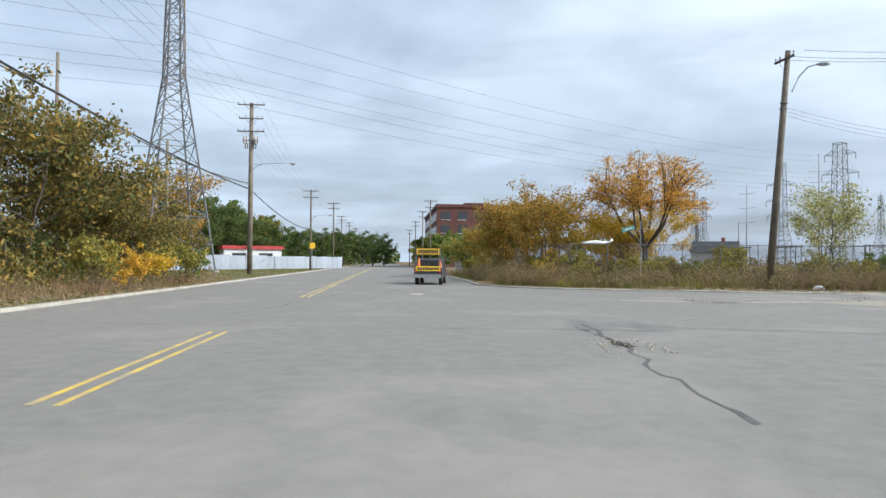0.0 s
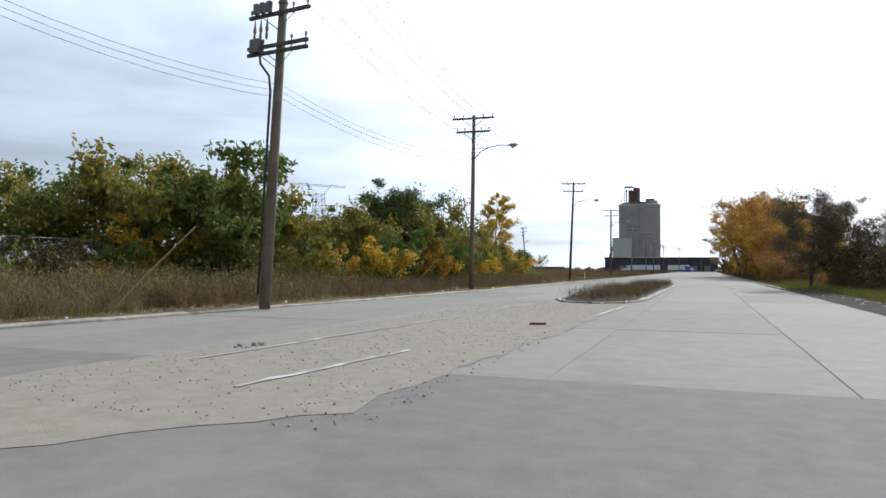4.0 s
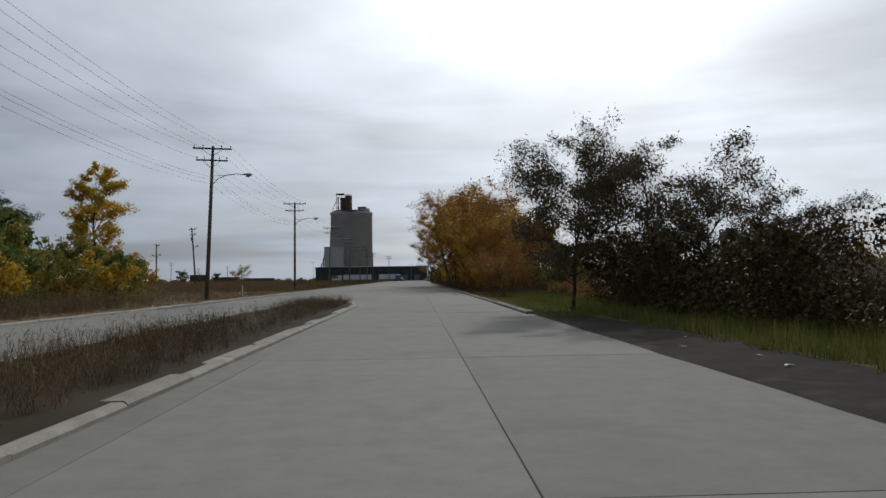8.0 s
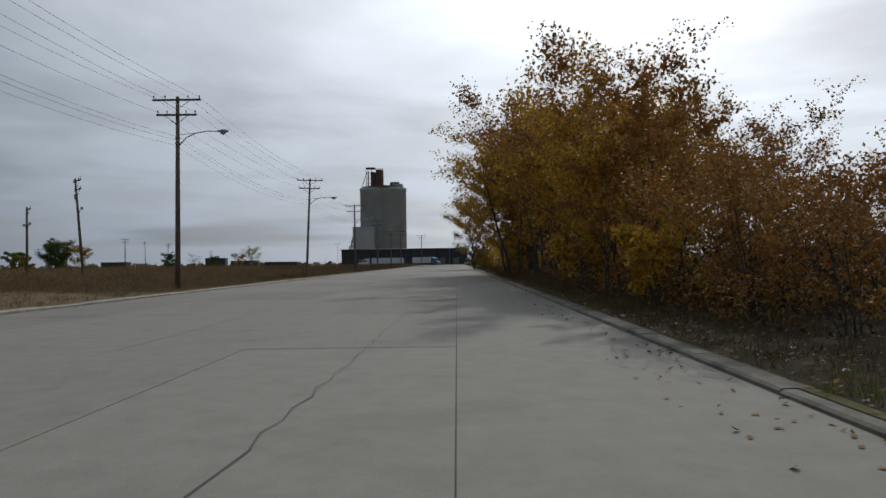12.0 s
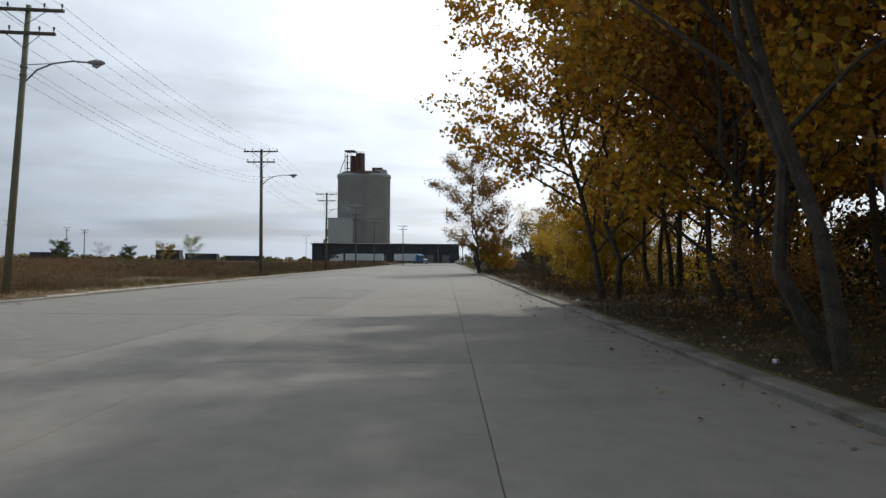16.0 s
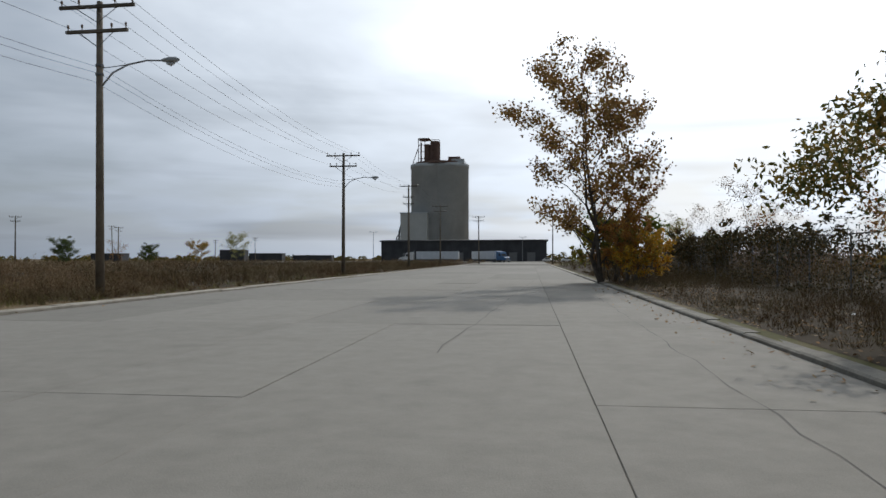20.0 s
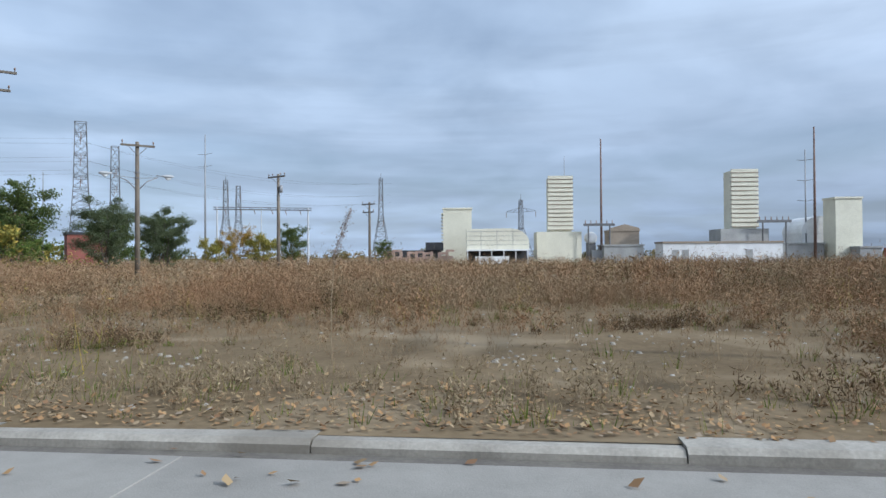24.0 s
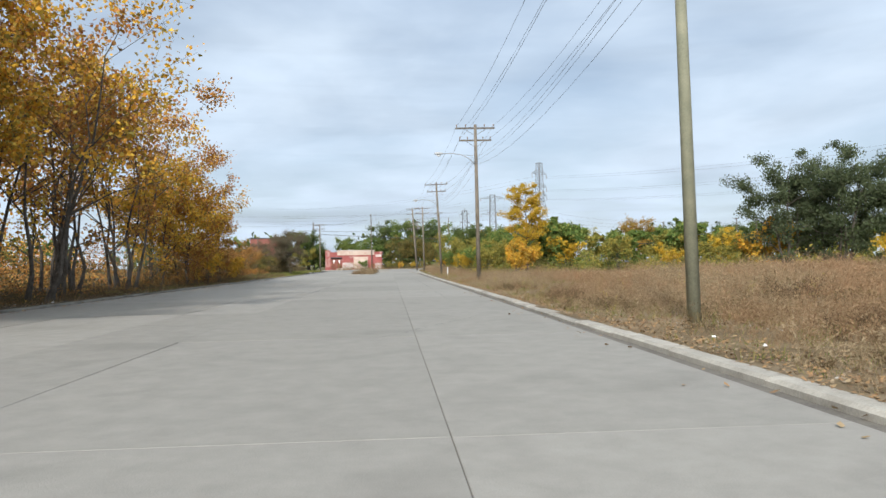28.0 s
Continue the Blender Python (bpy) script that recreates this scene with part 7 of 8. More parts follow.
for s in (-0.9, 0.78):
    part("tail_lamp", Geo().box(-2.83, s, 0.85, -2.79, s + 0.13, 1.2), TAIL_RED, tk)
    part("cone", Geo().lathe(-2.3, s * 0.9, [(0.15, 1.25), (0.13, 1.3), (0.04, 1.9)], 10), ORANGE, tk, "orange traffic cone")
for z, h, w in ((0.98, 0.34, 0.86), (2.15, 0.42, 0.8)):
    bd = part("sign_board", Geo().box(-2.9, -w, z, -2.85, w, z + h), SIGN_YELLOW, tk, "yellow sign board with dark marks")
    for k in range(9):
        part("letter_bar", Geo().box(-2.92, -w + 0.08 + k * 2 * w / 10, z + 0.08, -2.9, -w + 0.19 + k * 2 * w / 10, z + h - 0.08), SIGN_DARK, bd)
for s in (-0.85, 0.85):
    part("board_post", Geo().box(-2.84, s - 0.04, 1.2, -2.76, s + 0.04, 2.6), DARK_STEEL, tk)
    wheel(tk, 1.8, s, 0.4, 0.25)
    wheel(tk, -1.8, s, 0.4, 0.25)

# ---- fences, signs and small things ----


def chain_fence(name, pts, height, label, gap=2.8, cell=0.16):
    ob = thing(name, Matrix(), label, "fence")
    for a, b in zip(pts, pts[1:]):
        a, b = Vector((*a, VERGE)), Vector((*b, VERGE))
        n = max(1, round((b - a).length / gap))
        for k in range(n + 1):
            p = a.lerp(b, k / n)
            part("fence_post", Geo().tube([p, p + Vector((random.uniform(-0.05, 0.05), 0, height + 0.08))], 0.035, 6), DARK_STEEL, ob)
        part("top_rail", Geo().tube([a + Vector((0, 0, height)), b + Vector((0, 0, height))], 0.024, 5), DARK_STEEL, ob)
        g, length = Geo(), (b - a).length
        d = (b - a).normalized()
        t = -height
        while t < length:
            for s in (1, -1):
                u0, u1 = t, t + height
                z0, z1 = (0.05, height) if s > 0 else (height, 0.05)
                if u0 < 0:
                    z0, u0 = z0 + (z1 - z0) * (-u0 / height), 0
                if u1 > length:
                    z1, u1 = z0 + (z1 - z0) * (length - u0) / max(0.01, u1 - u0), length
                p, q = a + d * u0 + Vector((0, 0, z0)), a + d * u1 + Vector((0, 0, z1))
                g.tube([p, q], 0.004, 3, False)
            t += cell
        part("wire_mesh", g, DARK_STEEL, ob)
    return ob


chain_fence("chain_link_fence", [(-30.6, -19.4), (-30.2, -3), (-31.0, 10), (-33.5, 24)], 2.9, "rusty chain link fence half hidden in weeds")
chain_fence("chain_link_fence", [(-30.6, -19.4), (-70, -23.2), (-115, -26)], 2.9, "tall chain link fence along the cross street")
sheet_white = part("plastic_sheet", Geo().tube([(-0.95, 0.0, 0.02), (-0.6, 0.03, 0.0), (-0.1, 0.0, 0.03), (0.45, -0.04, 0.0), (0.8, 0.02, 0.08), (0.98, 0.0, 0.24)], [0.03, 0.1, 0.14, 0.1, 0.05, 0.1], 9), LITTER_WHITE, smooth=True)
sheet_white.matrix_basis = pose(-30.62, -17.4, VERGE + 3.0, 0, 0, 88) @ Matrix.Scale(1.15, 4)
tagged(sheet_white, "torn white plastic sheet caught on the fence", "plastic sheet")
ss = thing("street_name_sign", pose(-25.3, -15.75, VERGE, 0, 0, 0), "teal street name sign on a thin post", "street sign")
part("post", Geo().tube([(0, 0, 0), (0.03, 0, 4.3)], 0.035, 6), STEEL, ss)
pl = part("plate", Geo().box(-0.02, -0.5, 3.75, 0.02, 0.5, 4.02), SIGN_TEAL, ss)
pl.rotation_euler = (radians(14), 0, radians(20))
part("letter_bar", Geo().box(0.022, -0.3, 3.86, 0.028, 0.3, 3.91), OFFWHITE, pl)
for x0, y0, x1, y1, z in ((-18.9, 1.2, -17.4, 3.6, 3.0), (-18.4, 24.6, -17.3, 26.4, 2.1), (-17.6, 8.3, -16.9, 7.5, 3.5)):
    gw = part("guy_wire_guard", Geo().tube([(x0, y0, VERGE - 0.1), ((x0 + x1) / 2, (y0 + y1) / 2, z / 2 + 0.05), (x1, y1, z)], 0.022, 6), STALK if z < 3.2 else STEEL)
    tagged(gw, "leaning pale guy wire guard on the verge", "guy guard", "guy wire guards")
st = thing("marker_post", pose(-17.2, 86, VERGE), "short white marker post in the weeds", "marker post")
part("post", Geo().tube([(0, 0, 0), (0, 0, 0.95)], 0.06, 8), OFFWHITE, st)
part("cap", Geo().lathe(0, 0, [(0.07, 0.9), (0.07, 1.0), (0.02, 1.04)], 8), OFFWHITE, st)
# things behind the reeds on the east side
far_block = block("grey_tower_block", 141, 322, -24, 11, 10, 19.5, GREY_WALL, "tall plain grey block far beyond the overgrown fence", "building", lip=0.6)
part("roof_hut", Geo().box(-3, -3, 20.1, 2, 2, 21.5), GREY_WALL, far_block)
chain_fence("chain_link_fence", [(16.2, 16), (15.6, 36), (14.6, 50)], 2.9, "old chain link fence overgrown with vines", 4.0, 0.3)
chain_fence("chain_link_fence", [(13.2, 62), (13.6, 110)], 3.0, "old chain link fence overgrown with vines", 4.0, 0.3)
chain_fence("chain_link_fence", [(12.0, 182), (12.6, 235), (14, 300)], 2.4, "old chain link fence overgrown with vines", 4.0, 0.3)

# ---- weeds, reeds, undergrowth, fallen leaves ----
rng = np.random.default_rng(5)


def growth(x, y):
    """Where plants grow thick (above 0) and where the ground lies open (below 0)."""
    return np.sin(x * 0.31 + 1.7 * np.sin(y * 0.17)) + np.sin(y * 0.27 + 1.3 * np.sin(x * 0.21)) + 0.6 * np.sin(x * 0.83 + y * 0.55 + 1.9 * np.sin(y * 0.41))


def scatter(n, x0, x1, y0, y1, bias=None, cut=-0.9, soft=0.9):
    """Random places in a rectangle, thinned so that bare patches stay."""
    x, y = rng.uniform(x0, x1, n), rng.uniform(y0, y1, n)
    keep = growth(x, y) + rng.normal(0, soft, n) > cut
    if bias is not None:
        keep &= rng.uniform(0, 1, n) < bias(x, y)
    return x[keep], y[keep]


def verge_edge(y):
    """West kerb line."""
    return np.interp(y, [-12, -7.5, 3, 22, 60, 100], [-19.1, -18.3, -17.3, -16.2, -15.4, -15.0])


def weeds(name, n, area, low, high, material, label, per=14, width=0.022, bias=None, radius=0.22, lean=0.35, edge=None, near=None, bushy=0.0, cut=-0.9, soft=0.9, full=0.0):
    """A patch of weeds in an area; bushy: size of the small dry leaves, none for plain blades."""
    x, y = scatter(n, *area, bias, cut, soft)
    if edge is not None:
        ok = edge(x, y)
        x, y = x[ok], y[ok]
    h = rng.uniform(low, high, len(x))
    if cut > -0.9:
        h = h * np.clip(0.75 + 0.22 * growth(x, y), 0.5, 1.25)
    if near is not None:
        h = h * near(x, y)
    z = np.full(len(x), VERGE - 0.02)
    if bushy:
        me = bushy_weeds(name, x, y, z, h, material, rng, max(3, per // 3), per, bushy, width * 0.4, radius * 1.6, 0.45, full)
    else:
        me = blade_field(name, x, y, z, h, material, rng, per, width, lean, radius)
    return stuff(name, me, label, "weeds")


def west(x, y):
    return x < verge_edge(y) - 0.35


def ramp_in(x, y):
    return np.clip((verge_edge(y) - x) / 3.2, 0.25, 1.0)


def open_ground(x, y):
    """How freely weeds grow: little on the bare patches of the field and right behind the kerb."""
    free = np.clip((verge_edge(y) - x - 0.5) / 1.8, 0.06, 1.0)
    for cx, cy, rx, ry in ((-20.0, 165.8, 3.6, 2.4), (-23.4, 166.4, 2.2, 2.6), (-20.4, 177.4, 2.6, 1.8), (-22.6, 180.6, 1.5, 2.2), (-26.6, 178.2, 1.4, 1.6), (-18.4, 170.2, 1.7, 2.2), (-21.2, 160.6, 1.6, 2.0), (-21.0, 187.0, 3.0, 2.4)):
        d = ((x - cx) / rx) ** 2 + ((y - cy) / ry) ** 2 + 0.35 * np.sin(x * 2.3 + y * 1.1) * np.sin(y * 1.9 - x)
        free = free * np.where(d < 1, 0.2, np.clip(0.42 + (d - 1) * 0.8, 0, 1))
    return free


def deepen(x, y):
    """Weeds stand thin by the kerb and thicken into the field."""
    return np.clip((verge_edge(y) - x) / 6.0, 0.25, 1.0) * open_ground(x, y)


weeds("dry_weeds", 4600, (-32, -15, -10, 112), 0.4, 0.95, WEED_DRY, "brown dry weeds on the west verge", 18, 0.02, edge=west, near=ramp_in, bushy=0.085)
weeds("dry_weeds", 3800, (-26, -16, -9, 66), 0.5, 1.15, WEED_DRY, "dense brown dry weeds on the west verge", 30, 0.022, edge=lambda x, y: x < verge_edge(y) - 1.3, bushy=0.11)
weeds("dark_weeds", 1500, (-26, -16, -9, 66), 0.5, 1.0, WEED_DARK, "dark brown weeds on the west verge", 28, 0.022, edge=lambda x, y: x < verge_edge(y) - 1.5, bushy=0.11)
weeds("verge_grass", 3600, (-20, -15, -11, 240), 0.08, 0.26, WEED_GREEN, "short yellowish grass along the kerb", per=9, width=0.014, edge=west, lean=0.8)
weeds("dry_weeds", 7500, (-34, -15, 128, 196), 0.4, 0.95, WEED_DRY, "brown dry weeds in the field", 62, 0.014, edge=west, near=ramp_in, bias=deepen, bushy=0.041, cut=-0.1, soft=0.45, full=0.5)


def weed_clumps(name, n, area, low, high, spread, material, label, per=40, bushy=0.06, width=0.014, edge=west, bias=None):
    """Weeds in separate round clumps, tallest in the middle, with open ground between them."""
    cx, cy = scatter(n, *area, bias, -0.6, 0.8)
    k = rng.integers(5, 16, len(cx))
    size = np.repeat(rng.uniform(0.35, 1.0, len(cx)) * spread, k)
    tall = np.repeat(rng.uniform(low, high, len(cx)), k)
    off = rng.normal(size=(k.sum(), 2)) * size[:, None] * np.array([1.0, 1.5])
    x, y = np.repeat(cx, k) + off[:, 0], np.repeat(cy, k) + off[:, 1]
    h = tall * np.clip(1.1 - 0.28 * np.hypot(off[:, 0], off[:, 1]) / size, 0.4, 1.1) * rng.uniform(0.7, 1.1, len(x))
    ok = edge(x, y)
    x, y, h = x[ok], y[ok], h[ok]
    return stuff(name, bushy_weeds(name, x, y, np.full(len(x), VERGE - 0.02), h, material, rng, 9, per, bushy, width * 0.4, 0.3, 0.5, 0.8), label, "weeds")


weed_clumps("weed_clumps", 360, (-23, -15.8, 128, 198), 0.35, 0.85, 0.8, WEED_DRY, "brown clumps of dry weeds on the open ground", 66, 0.033, 0.01, bias=open_ground)
weed_clumps("weed_clumps", 230, (-25, -16.2, 128, 198), 0.3, 0.8, 0.7, WEED_DARK, "dark brown clumps of weeds on the open ground", 66, 0.033, 0.01, bias=open_ground)
weed_clumps("weed_clumps", 230, (-40, -20, 118, 200), 0.8, 1.5, 1.2, WEED_RUST, "tall rusty brown clumps of weeds in the field", 66, 0.049, bias=open_ground)
weed_clumps("weed_clumps", 150, (-44, -21, 118, 200), 0.7, 1.35, 1.2, WEED_DARK, "tall dark brown clumps of weeds in the field", 60, 0.051, bias=open_ground)
weed_clumps("weed_clumps", 200, (-80, -42, 90, 240), 1.0, 1.7, 1.8, WEED_RUST, "tall rusty brown clumps of weeds far in the field", 50, 0.1, 0.03)
weed_clumps("weed_clumps", 90, (-34, -17, 120, 200), 0.15, 0.4, 0.5, WEED_GREEN, "low green clumps of weeds in the dry field", 60, 0.03)
tall_weed = thing("tall_weed", pose(-18.6, 174.1, VERGE - 0.02), "tall dry weed with a leaning feathery head", "weed")
part("stalk", Geo().tube([(0.0, 0.0, 0), (0.02, 0.0, 0.9), (0.0, 0.05, 1.6), (0.0, 0.28, 2.2)], [0.007, 0.006, 0.005, 0.003], 5), STALK, tall_weed)
tuft_u = rng.uniform(0, 1, 420)
tuft_c = np.stack([rng.normal(0, 0.025, 420), 0.03 + 0.25 * tuft_u + rng.normal(0, 0.025, 420), 1.5 + 0.7 * tuft_u + rng.normal(0, 0.03, 420)], 1)
part("feathery_head", leaf_quads("feathery_head", tuft_c, 0.028, PLUME, rng, 0.8, 0.4), PLUME, tall_weed, "feathery brown seed head")
weeds("weed_thicket", 3200, (-46, -18.5, 122, 198), 0.85, 1.5, WEED_RUST, "clumps of tall rusty brown weeds in the field", 80, 0.016, bias=deepen, bushy=0.042, cut=0.75, soft=0.3, full=0.8)
weeds("weed_thicket", 3000, (-62, -34, 100, 205), 1.0, 1.65, WEED_RUST, "clumps of tall rusty brown weeds in the field", 50, 0.025, bushy=0.075, cut=0.4, soft=0.4, full=0.8)
weeds("low_weeds", 7500, (-34, -15, 126, 198), 0.08, 0.32, WEED_DRY, "low dry weeds on the open ground of the field", 16, 0.012, edge=west, bias=lambda x, y: np.clip(open_ground(x, y) + 0.18, 0, 1), bushy=0.05, cut=-3.0, soft=0.5)
weeds("dry_weeds", 4200, (-44, -32, 108, 205), 0.6, 1.1, WEED_DRY, "tall brown dry weeds in the field", 44, 0.025, bushy=0.068, cut=-0.3, soft=0.6, full=0.7)
weeds("dry_weeds", 2200, (-32, -15, 108, 130), 0.5, 1.0, WEED_DRY, "tall brown dry weeds in the field", 20, 0.02, edge=west, near=ramp_in, bushy=0.1)
# far field weeds: their backlit darkness is put into the blade colour
weeds("dark_weeds", 4600, (-34, -15, 186, 330), 0.4, 0.9, WEED_DARK, "brown weeds in the field, darkened for the view against the sun", 18, 0.04, edge=west, near=ramp_in, bushy=0.2)
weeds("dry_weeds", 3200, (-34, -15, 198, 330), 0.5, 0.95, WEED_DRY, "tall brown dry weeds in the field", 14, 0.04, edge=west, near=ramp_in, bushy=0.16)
weeds("dark_weeds", 2600, (-90, -33, 180, 330), 0.7, 1.3, WEED_DARK, "tall brown weeds in the field, darkened for the view against the sun", 13, 0.05, radius=0.45, bushy=0.24)
weeds("dry_weeds", 5600, (-80, -43, 85, 260), 0.8, 1.3, WEED_DRY, "tall brown dry weeds in the field", 13, 0.04, radius=0.45, bushy=0.16, full=0.7)
weeds("dry_weeds", 3600, (-160, -78, 40, 330), 0.9, 1.5, WEED_DRY, "far brown weeds of the field", 11, 0.08, radius=0.9, bushy=0.36)
weeds("dry_weeds", 1800, (-150, -15.5, 320, 428), 0.8, 1.3, WEED_DRY, "far brown weeds before the silo", 10, 0.1, radius=0.9, bushy=0.36)
weeds("tall_stalks", 420, (-46, -18, 118, 200), 1.15, 1.75, WEED_DRY, "tall dry stalks standing over the weeds", 16, 0.02, edge=west, bushy=0.07)
weeds("golden_weeds", 260, (-60, -16, 110, 200), 0.5, 1.1, WEED_GOLD, "golden flowering weeds in the field", 14, edge=west, bushy=0.08)
weeds("green_weeds", 2600, (-40, -15, 112, 200), 0.08, 0.35, WEED_GREEN, "patches of green grass in the dry field", per=12, width=0.014, edge=west, lean=0.7)
weeds("dry_grass", 9500, (-36, -15, 112, 200), 0.08, 0.26, WEED_DRY, "short straw coloured grass in the field", per=12, width=0.014, cut=-0.7, soft=0.7, bias=lambda x, y: np.clip(open_ground(x, y) + 0.2, 0, 1), edge=west, lean=0.9)


def corner(x, y):
    return (y > a_line(x, 9.6)) & ((x < -27) | (x < np.interp(y, [-26, -24, -21, -17, -12, -7, 3], [-29.5, -25.2, -22.6, -21.2, -20.0, -19.1, -18.2])))


weeds("dry_weeds", 4600, (-58, -18, -28, 3), 0.5, 1.25, WEED_DRY, "dry weeds on the street corner", 22, 0.025, edge=corner, bushy=0.12)
weeds("corner_weeds", 3000, (-46, -19, -26, 22), 0.9, 1.75, WEED_DRY, "tall brown weeds behind the corner fence", 34, 0.02, edge=lambda x, y: corner(x, y) & (x < verge_edge(y) - 3.5), bushy=0.1, full=0.5)
weeds("corner_weeds", 2300, (-46, -19, -26, 22), 0.8, 1.6, WEED_OLIVE, "tall olive weeds behind the corner fence", 34, 0.02, edge=lambda x, y: corner(x, y) & (x < verge_edge(y) - 2.8), bushy=0.1, full=0.7)
weed_clumps("weed_clumps", 60, (-33, -19, -24, 8), 0.8, 1.5, 0.9, WEED_OLIVE, "tall olive clumps of weeds on the street corner", 60, 0.06, edge=corner)
weed_clumps("weed_clumps", 26, (-32, -19.5, -24, 8), 0.5, 1.2, 0.6, WEED_GOLD, "golden clumps of weeds on the street corner", 50, 0.05, edge=corner)
weed_clumps("weed_clumps", 40, (-30, -19, -24, 6), 0.4, 1.0, 0.8, WEED_DARK, "dark clumps of weeds on the street corner", 60, 0.05, edge=corner)
weeds("corner_grass", 5200, (-60, -18, -28, 2), 0.3, 0.85, WEED_GREEN, "greenish grass on the street corner", per=11, edge=corner)
weeds("street_grass", 6000, (-130, 6, -75, -41), 0.08, 0.25, WEED_GREEN, "grass south of the cross street", per=11, width=0.04, edge=lambda x, y: y < a_line(x, -9.5))
weeds("dry_weeds", 1800, (-34, 6, -48, -41.5), 0.4, 0.95, WEED_DRY, "dry weeds at the road edge", 18, 0.02, bushy=0.1, edge=lambda x, y: y < a_line(x, -9.6))
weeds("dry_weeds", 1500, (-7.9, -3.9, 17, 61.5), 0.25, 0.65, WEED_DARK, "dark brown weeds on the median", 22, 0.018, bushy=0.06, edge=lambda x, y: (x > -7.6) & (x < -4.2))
weeds("dry_weeds", 1100, (-7.9, -3.9, 17, 61.5), 0.3, 0.75, WEED_DRY, "dry brown weeds on the median", 18, 0.018, bushy=0.07, edge=lambda x, y: (x > -7.6) & (x < -4.2))
weeds("median_weeds", 110, (-7.4, -4.4, 16, 30), 0.5, 1.0, WEED_DRY, "taller dark weeds at the head of the median", 24, bushy=0.07)
for i in range(14):
    y = 8 + i * 1.9 + random.uniform(-0.6, 0.6)
    s = random.uniform(0.05, 0.1)
    scrap = part("paper_scrap", Geo().tube([(-s, 0, 0.02), (0, s * 0.4, s * 0.35), (s, -s * 0.2, 0.03)], [s * 0.2, s * 0.42, s * 0.12], 5), LITTER_WHITE)
    scrap.matrix_basis = pose(random.uniform(5.6, 7.0), y, 0.07, 0, 0, random.uniform(0, 360)) @ Matrix.Diagonal((1.2, 1, 0.5, 1))
    tagged(scrap, "crumpled scrap of white paper on the dirt shoulder", "litter", "scraps on the shoulder")
weeds("green_weeds", 7000, (6.9, 12, -4, 70), 0.16, 0.55, WEED_GREEN, "green and yellow grass beside the road", per=13, near=lambda x, y: np.clip((x - 4.9) / 2.2, 0.3, 1.0))
# brown weeds with the shade of the east verge put into their colour
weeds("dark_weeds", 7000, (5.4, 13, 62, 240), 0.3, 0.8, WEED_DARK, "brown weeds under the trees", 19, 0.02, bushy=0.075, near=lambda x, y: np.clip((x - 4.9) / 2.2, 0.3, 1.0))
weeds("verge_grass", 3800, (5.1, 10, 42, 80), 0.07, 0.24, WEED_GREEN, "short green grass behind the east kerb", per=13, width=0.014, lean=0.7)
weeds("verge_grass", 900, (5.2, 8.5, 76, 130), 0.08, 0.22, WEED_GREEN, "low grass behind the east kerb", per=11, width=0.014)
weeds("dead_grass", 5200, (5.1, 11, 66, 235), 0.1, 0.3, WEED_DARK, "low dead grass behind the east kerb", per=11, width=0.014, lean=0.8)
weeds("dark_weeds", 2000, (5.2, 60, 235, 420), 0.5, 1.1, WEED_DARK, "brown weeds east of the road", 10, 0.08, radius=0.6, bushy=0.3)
# reeds with plumes
rx, ry = scatter(3600, 10.6, 22, 6, 38)
rh = rng.uniform(1.3, 2.35, len(rx)) * np.where(ry > 22, 0.85, 1.0)
stuff("reeds", blade_field("reeds", rx, ry, np.full(len(rx), VERGE), rh, WEED_DARK, rng, 9, 0.03, 0.32, 0.3), "stand of tall brown reeds", "reeds")
pl_c = np.repeat(np.stack([rx, ry, rh * 0.98 + VERGE], 1), 16, 0)
pl_c = pl_c + rng.normal(size=pl_c.shape) * np.array([0.22, 0.22, 0.2])
stuff("reed_plumes", leaf_quads("reed_plumes", pl_c, 0.1, PLUME, rng, 1.0, 0.4), "pale feathery plumes of the reeds", "reeds")
rx, ry = scatter(700, 14, 24, 205, 262)
rh = rng.uniform(1.4, 2.2, len(rx))
pl_c = np.repeat(np.stack([rx, ry, rh], 1), 10, 0)
pl_c = pl_c + rng.normal(size=pl_c.shape) * np.array([0.3, 0.3, 0.25])
stuff("reeds", blade_field("reeds", rx, ry, np.full(len(rx), VERGE), rh, WEED_DRY, rng, 8, 0.05, 0.16, 0.25), "pale reeds east of the road", "reeds")
stuff("reed_plumes", leaf_quads("reed_plumes", pl_c, 0.2, PLUME, rng, 1.0, 0.4), "pale feathery plumes of the reeds", "reeds")


def undergrowth(name, n, x0, x1, y0, y1, top, size, material, label, edge=None):
    """Leaves in humps over the ground, thick at the bottom."""
    x, y = rng.uniform(x0, x1, n), rng.uniform(y0, y1, n)
    hump = top * (0.55 + 0.25 * np.sin(x * 0.9 + 2 * np.sin(y * 0.35)) + 0.25 * np.sin(y * 0.7 + x * 0.3))
    z = VERGE + np.abs(hump) * rng.uniform(0, 1, n) ** 0.8
    c = np.stack([x, y, z], 1)
    if edge is not None:
        c = c[edge(x, y)]
    return stuff(name, leaf_quads(name, c, size, material, rng, 0.2), label, "undergrowth")


undergrowth("undergrowth", 14500, -33, -21.5, 2, 79, 2.4, 0.2, LEAF_OLIVE, "olive undergrowth below the tree belt", lambda x, y: (y > 22) | (x < -25.5))
undergrowth("undergrowth", 10000, -45, -26, 4, 79, 3.4, 0.24, LEAF_GREEN, "dark green undergrowth below the tree belt")
undergrowth("undergrowth", 7000, 6.8, 13, 86, 114, 2.4, 0.13, LEAF_BRONZE, "brown undergrowth below the cottonwoods")
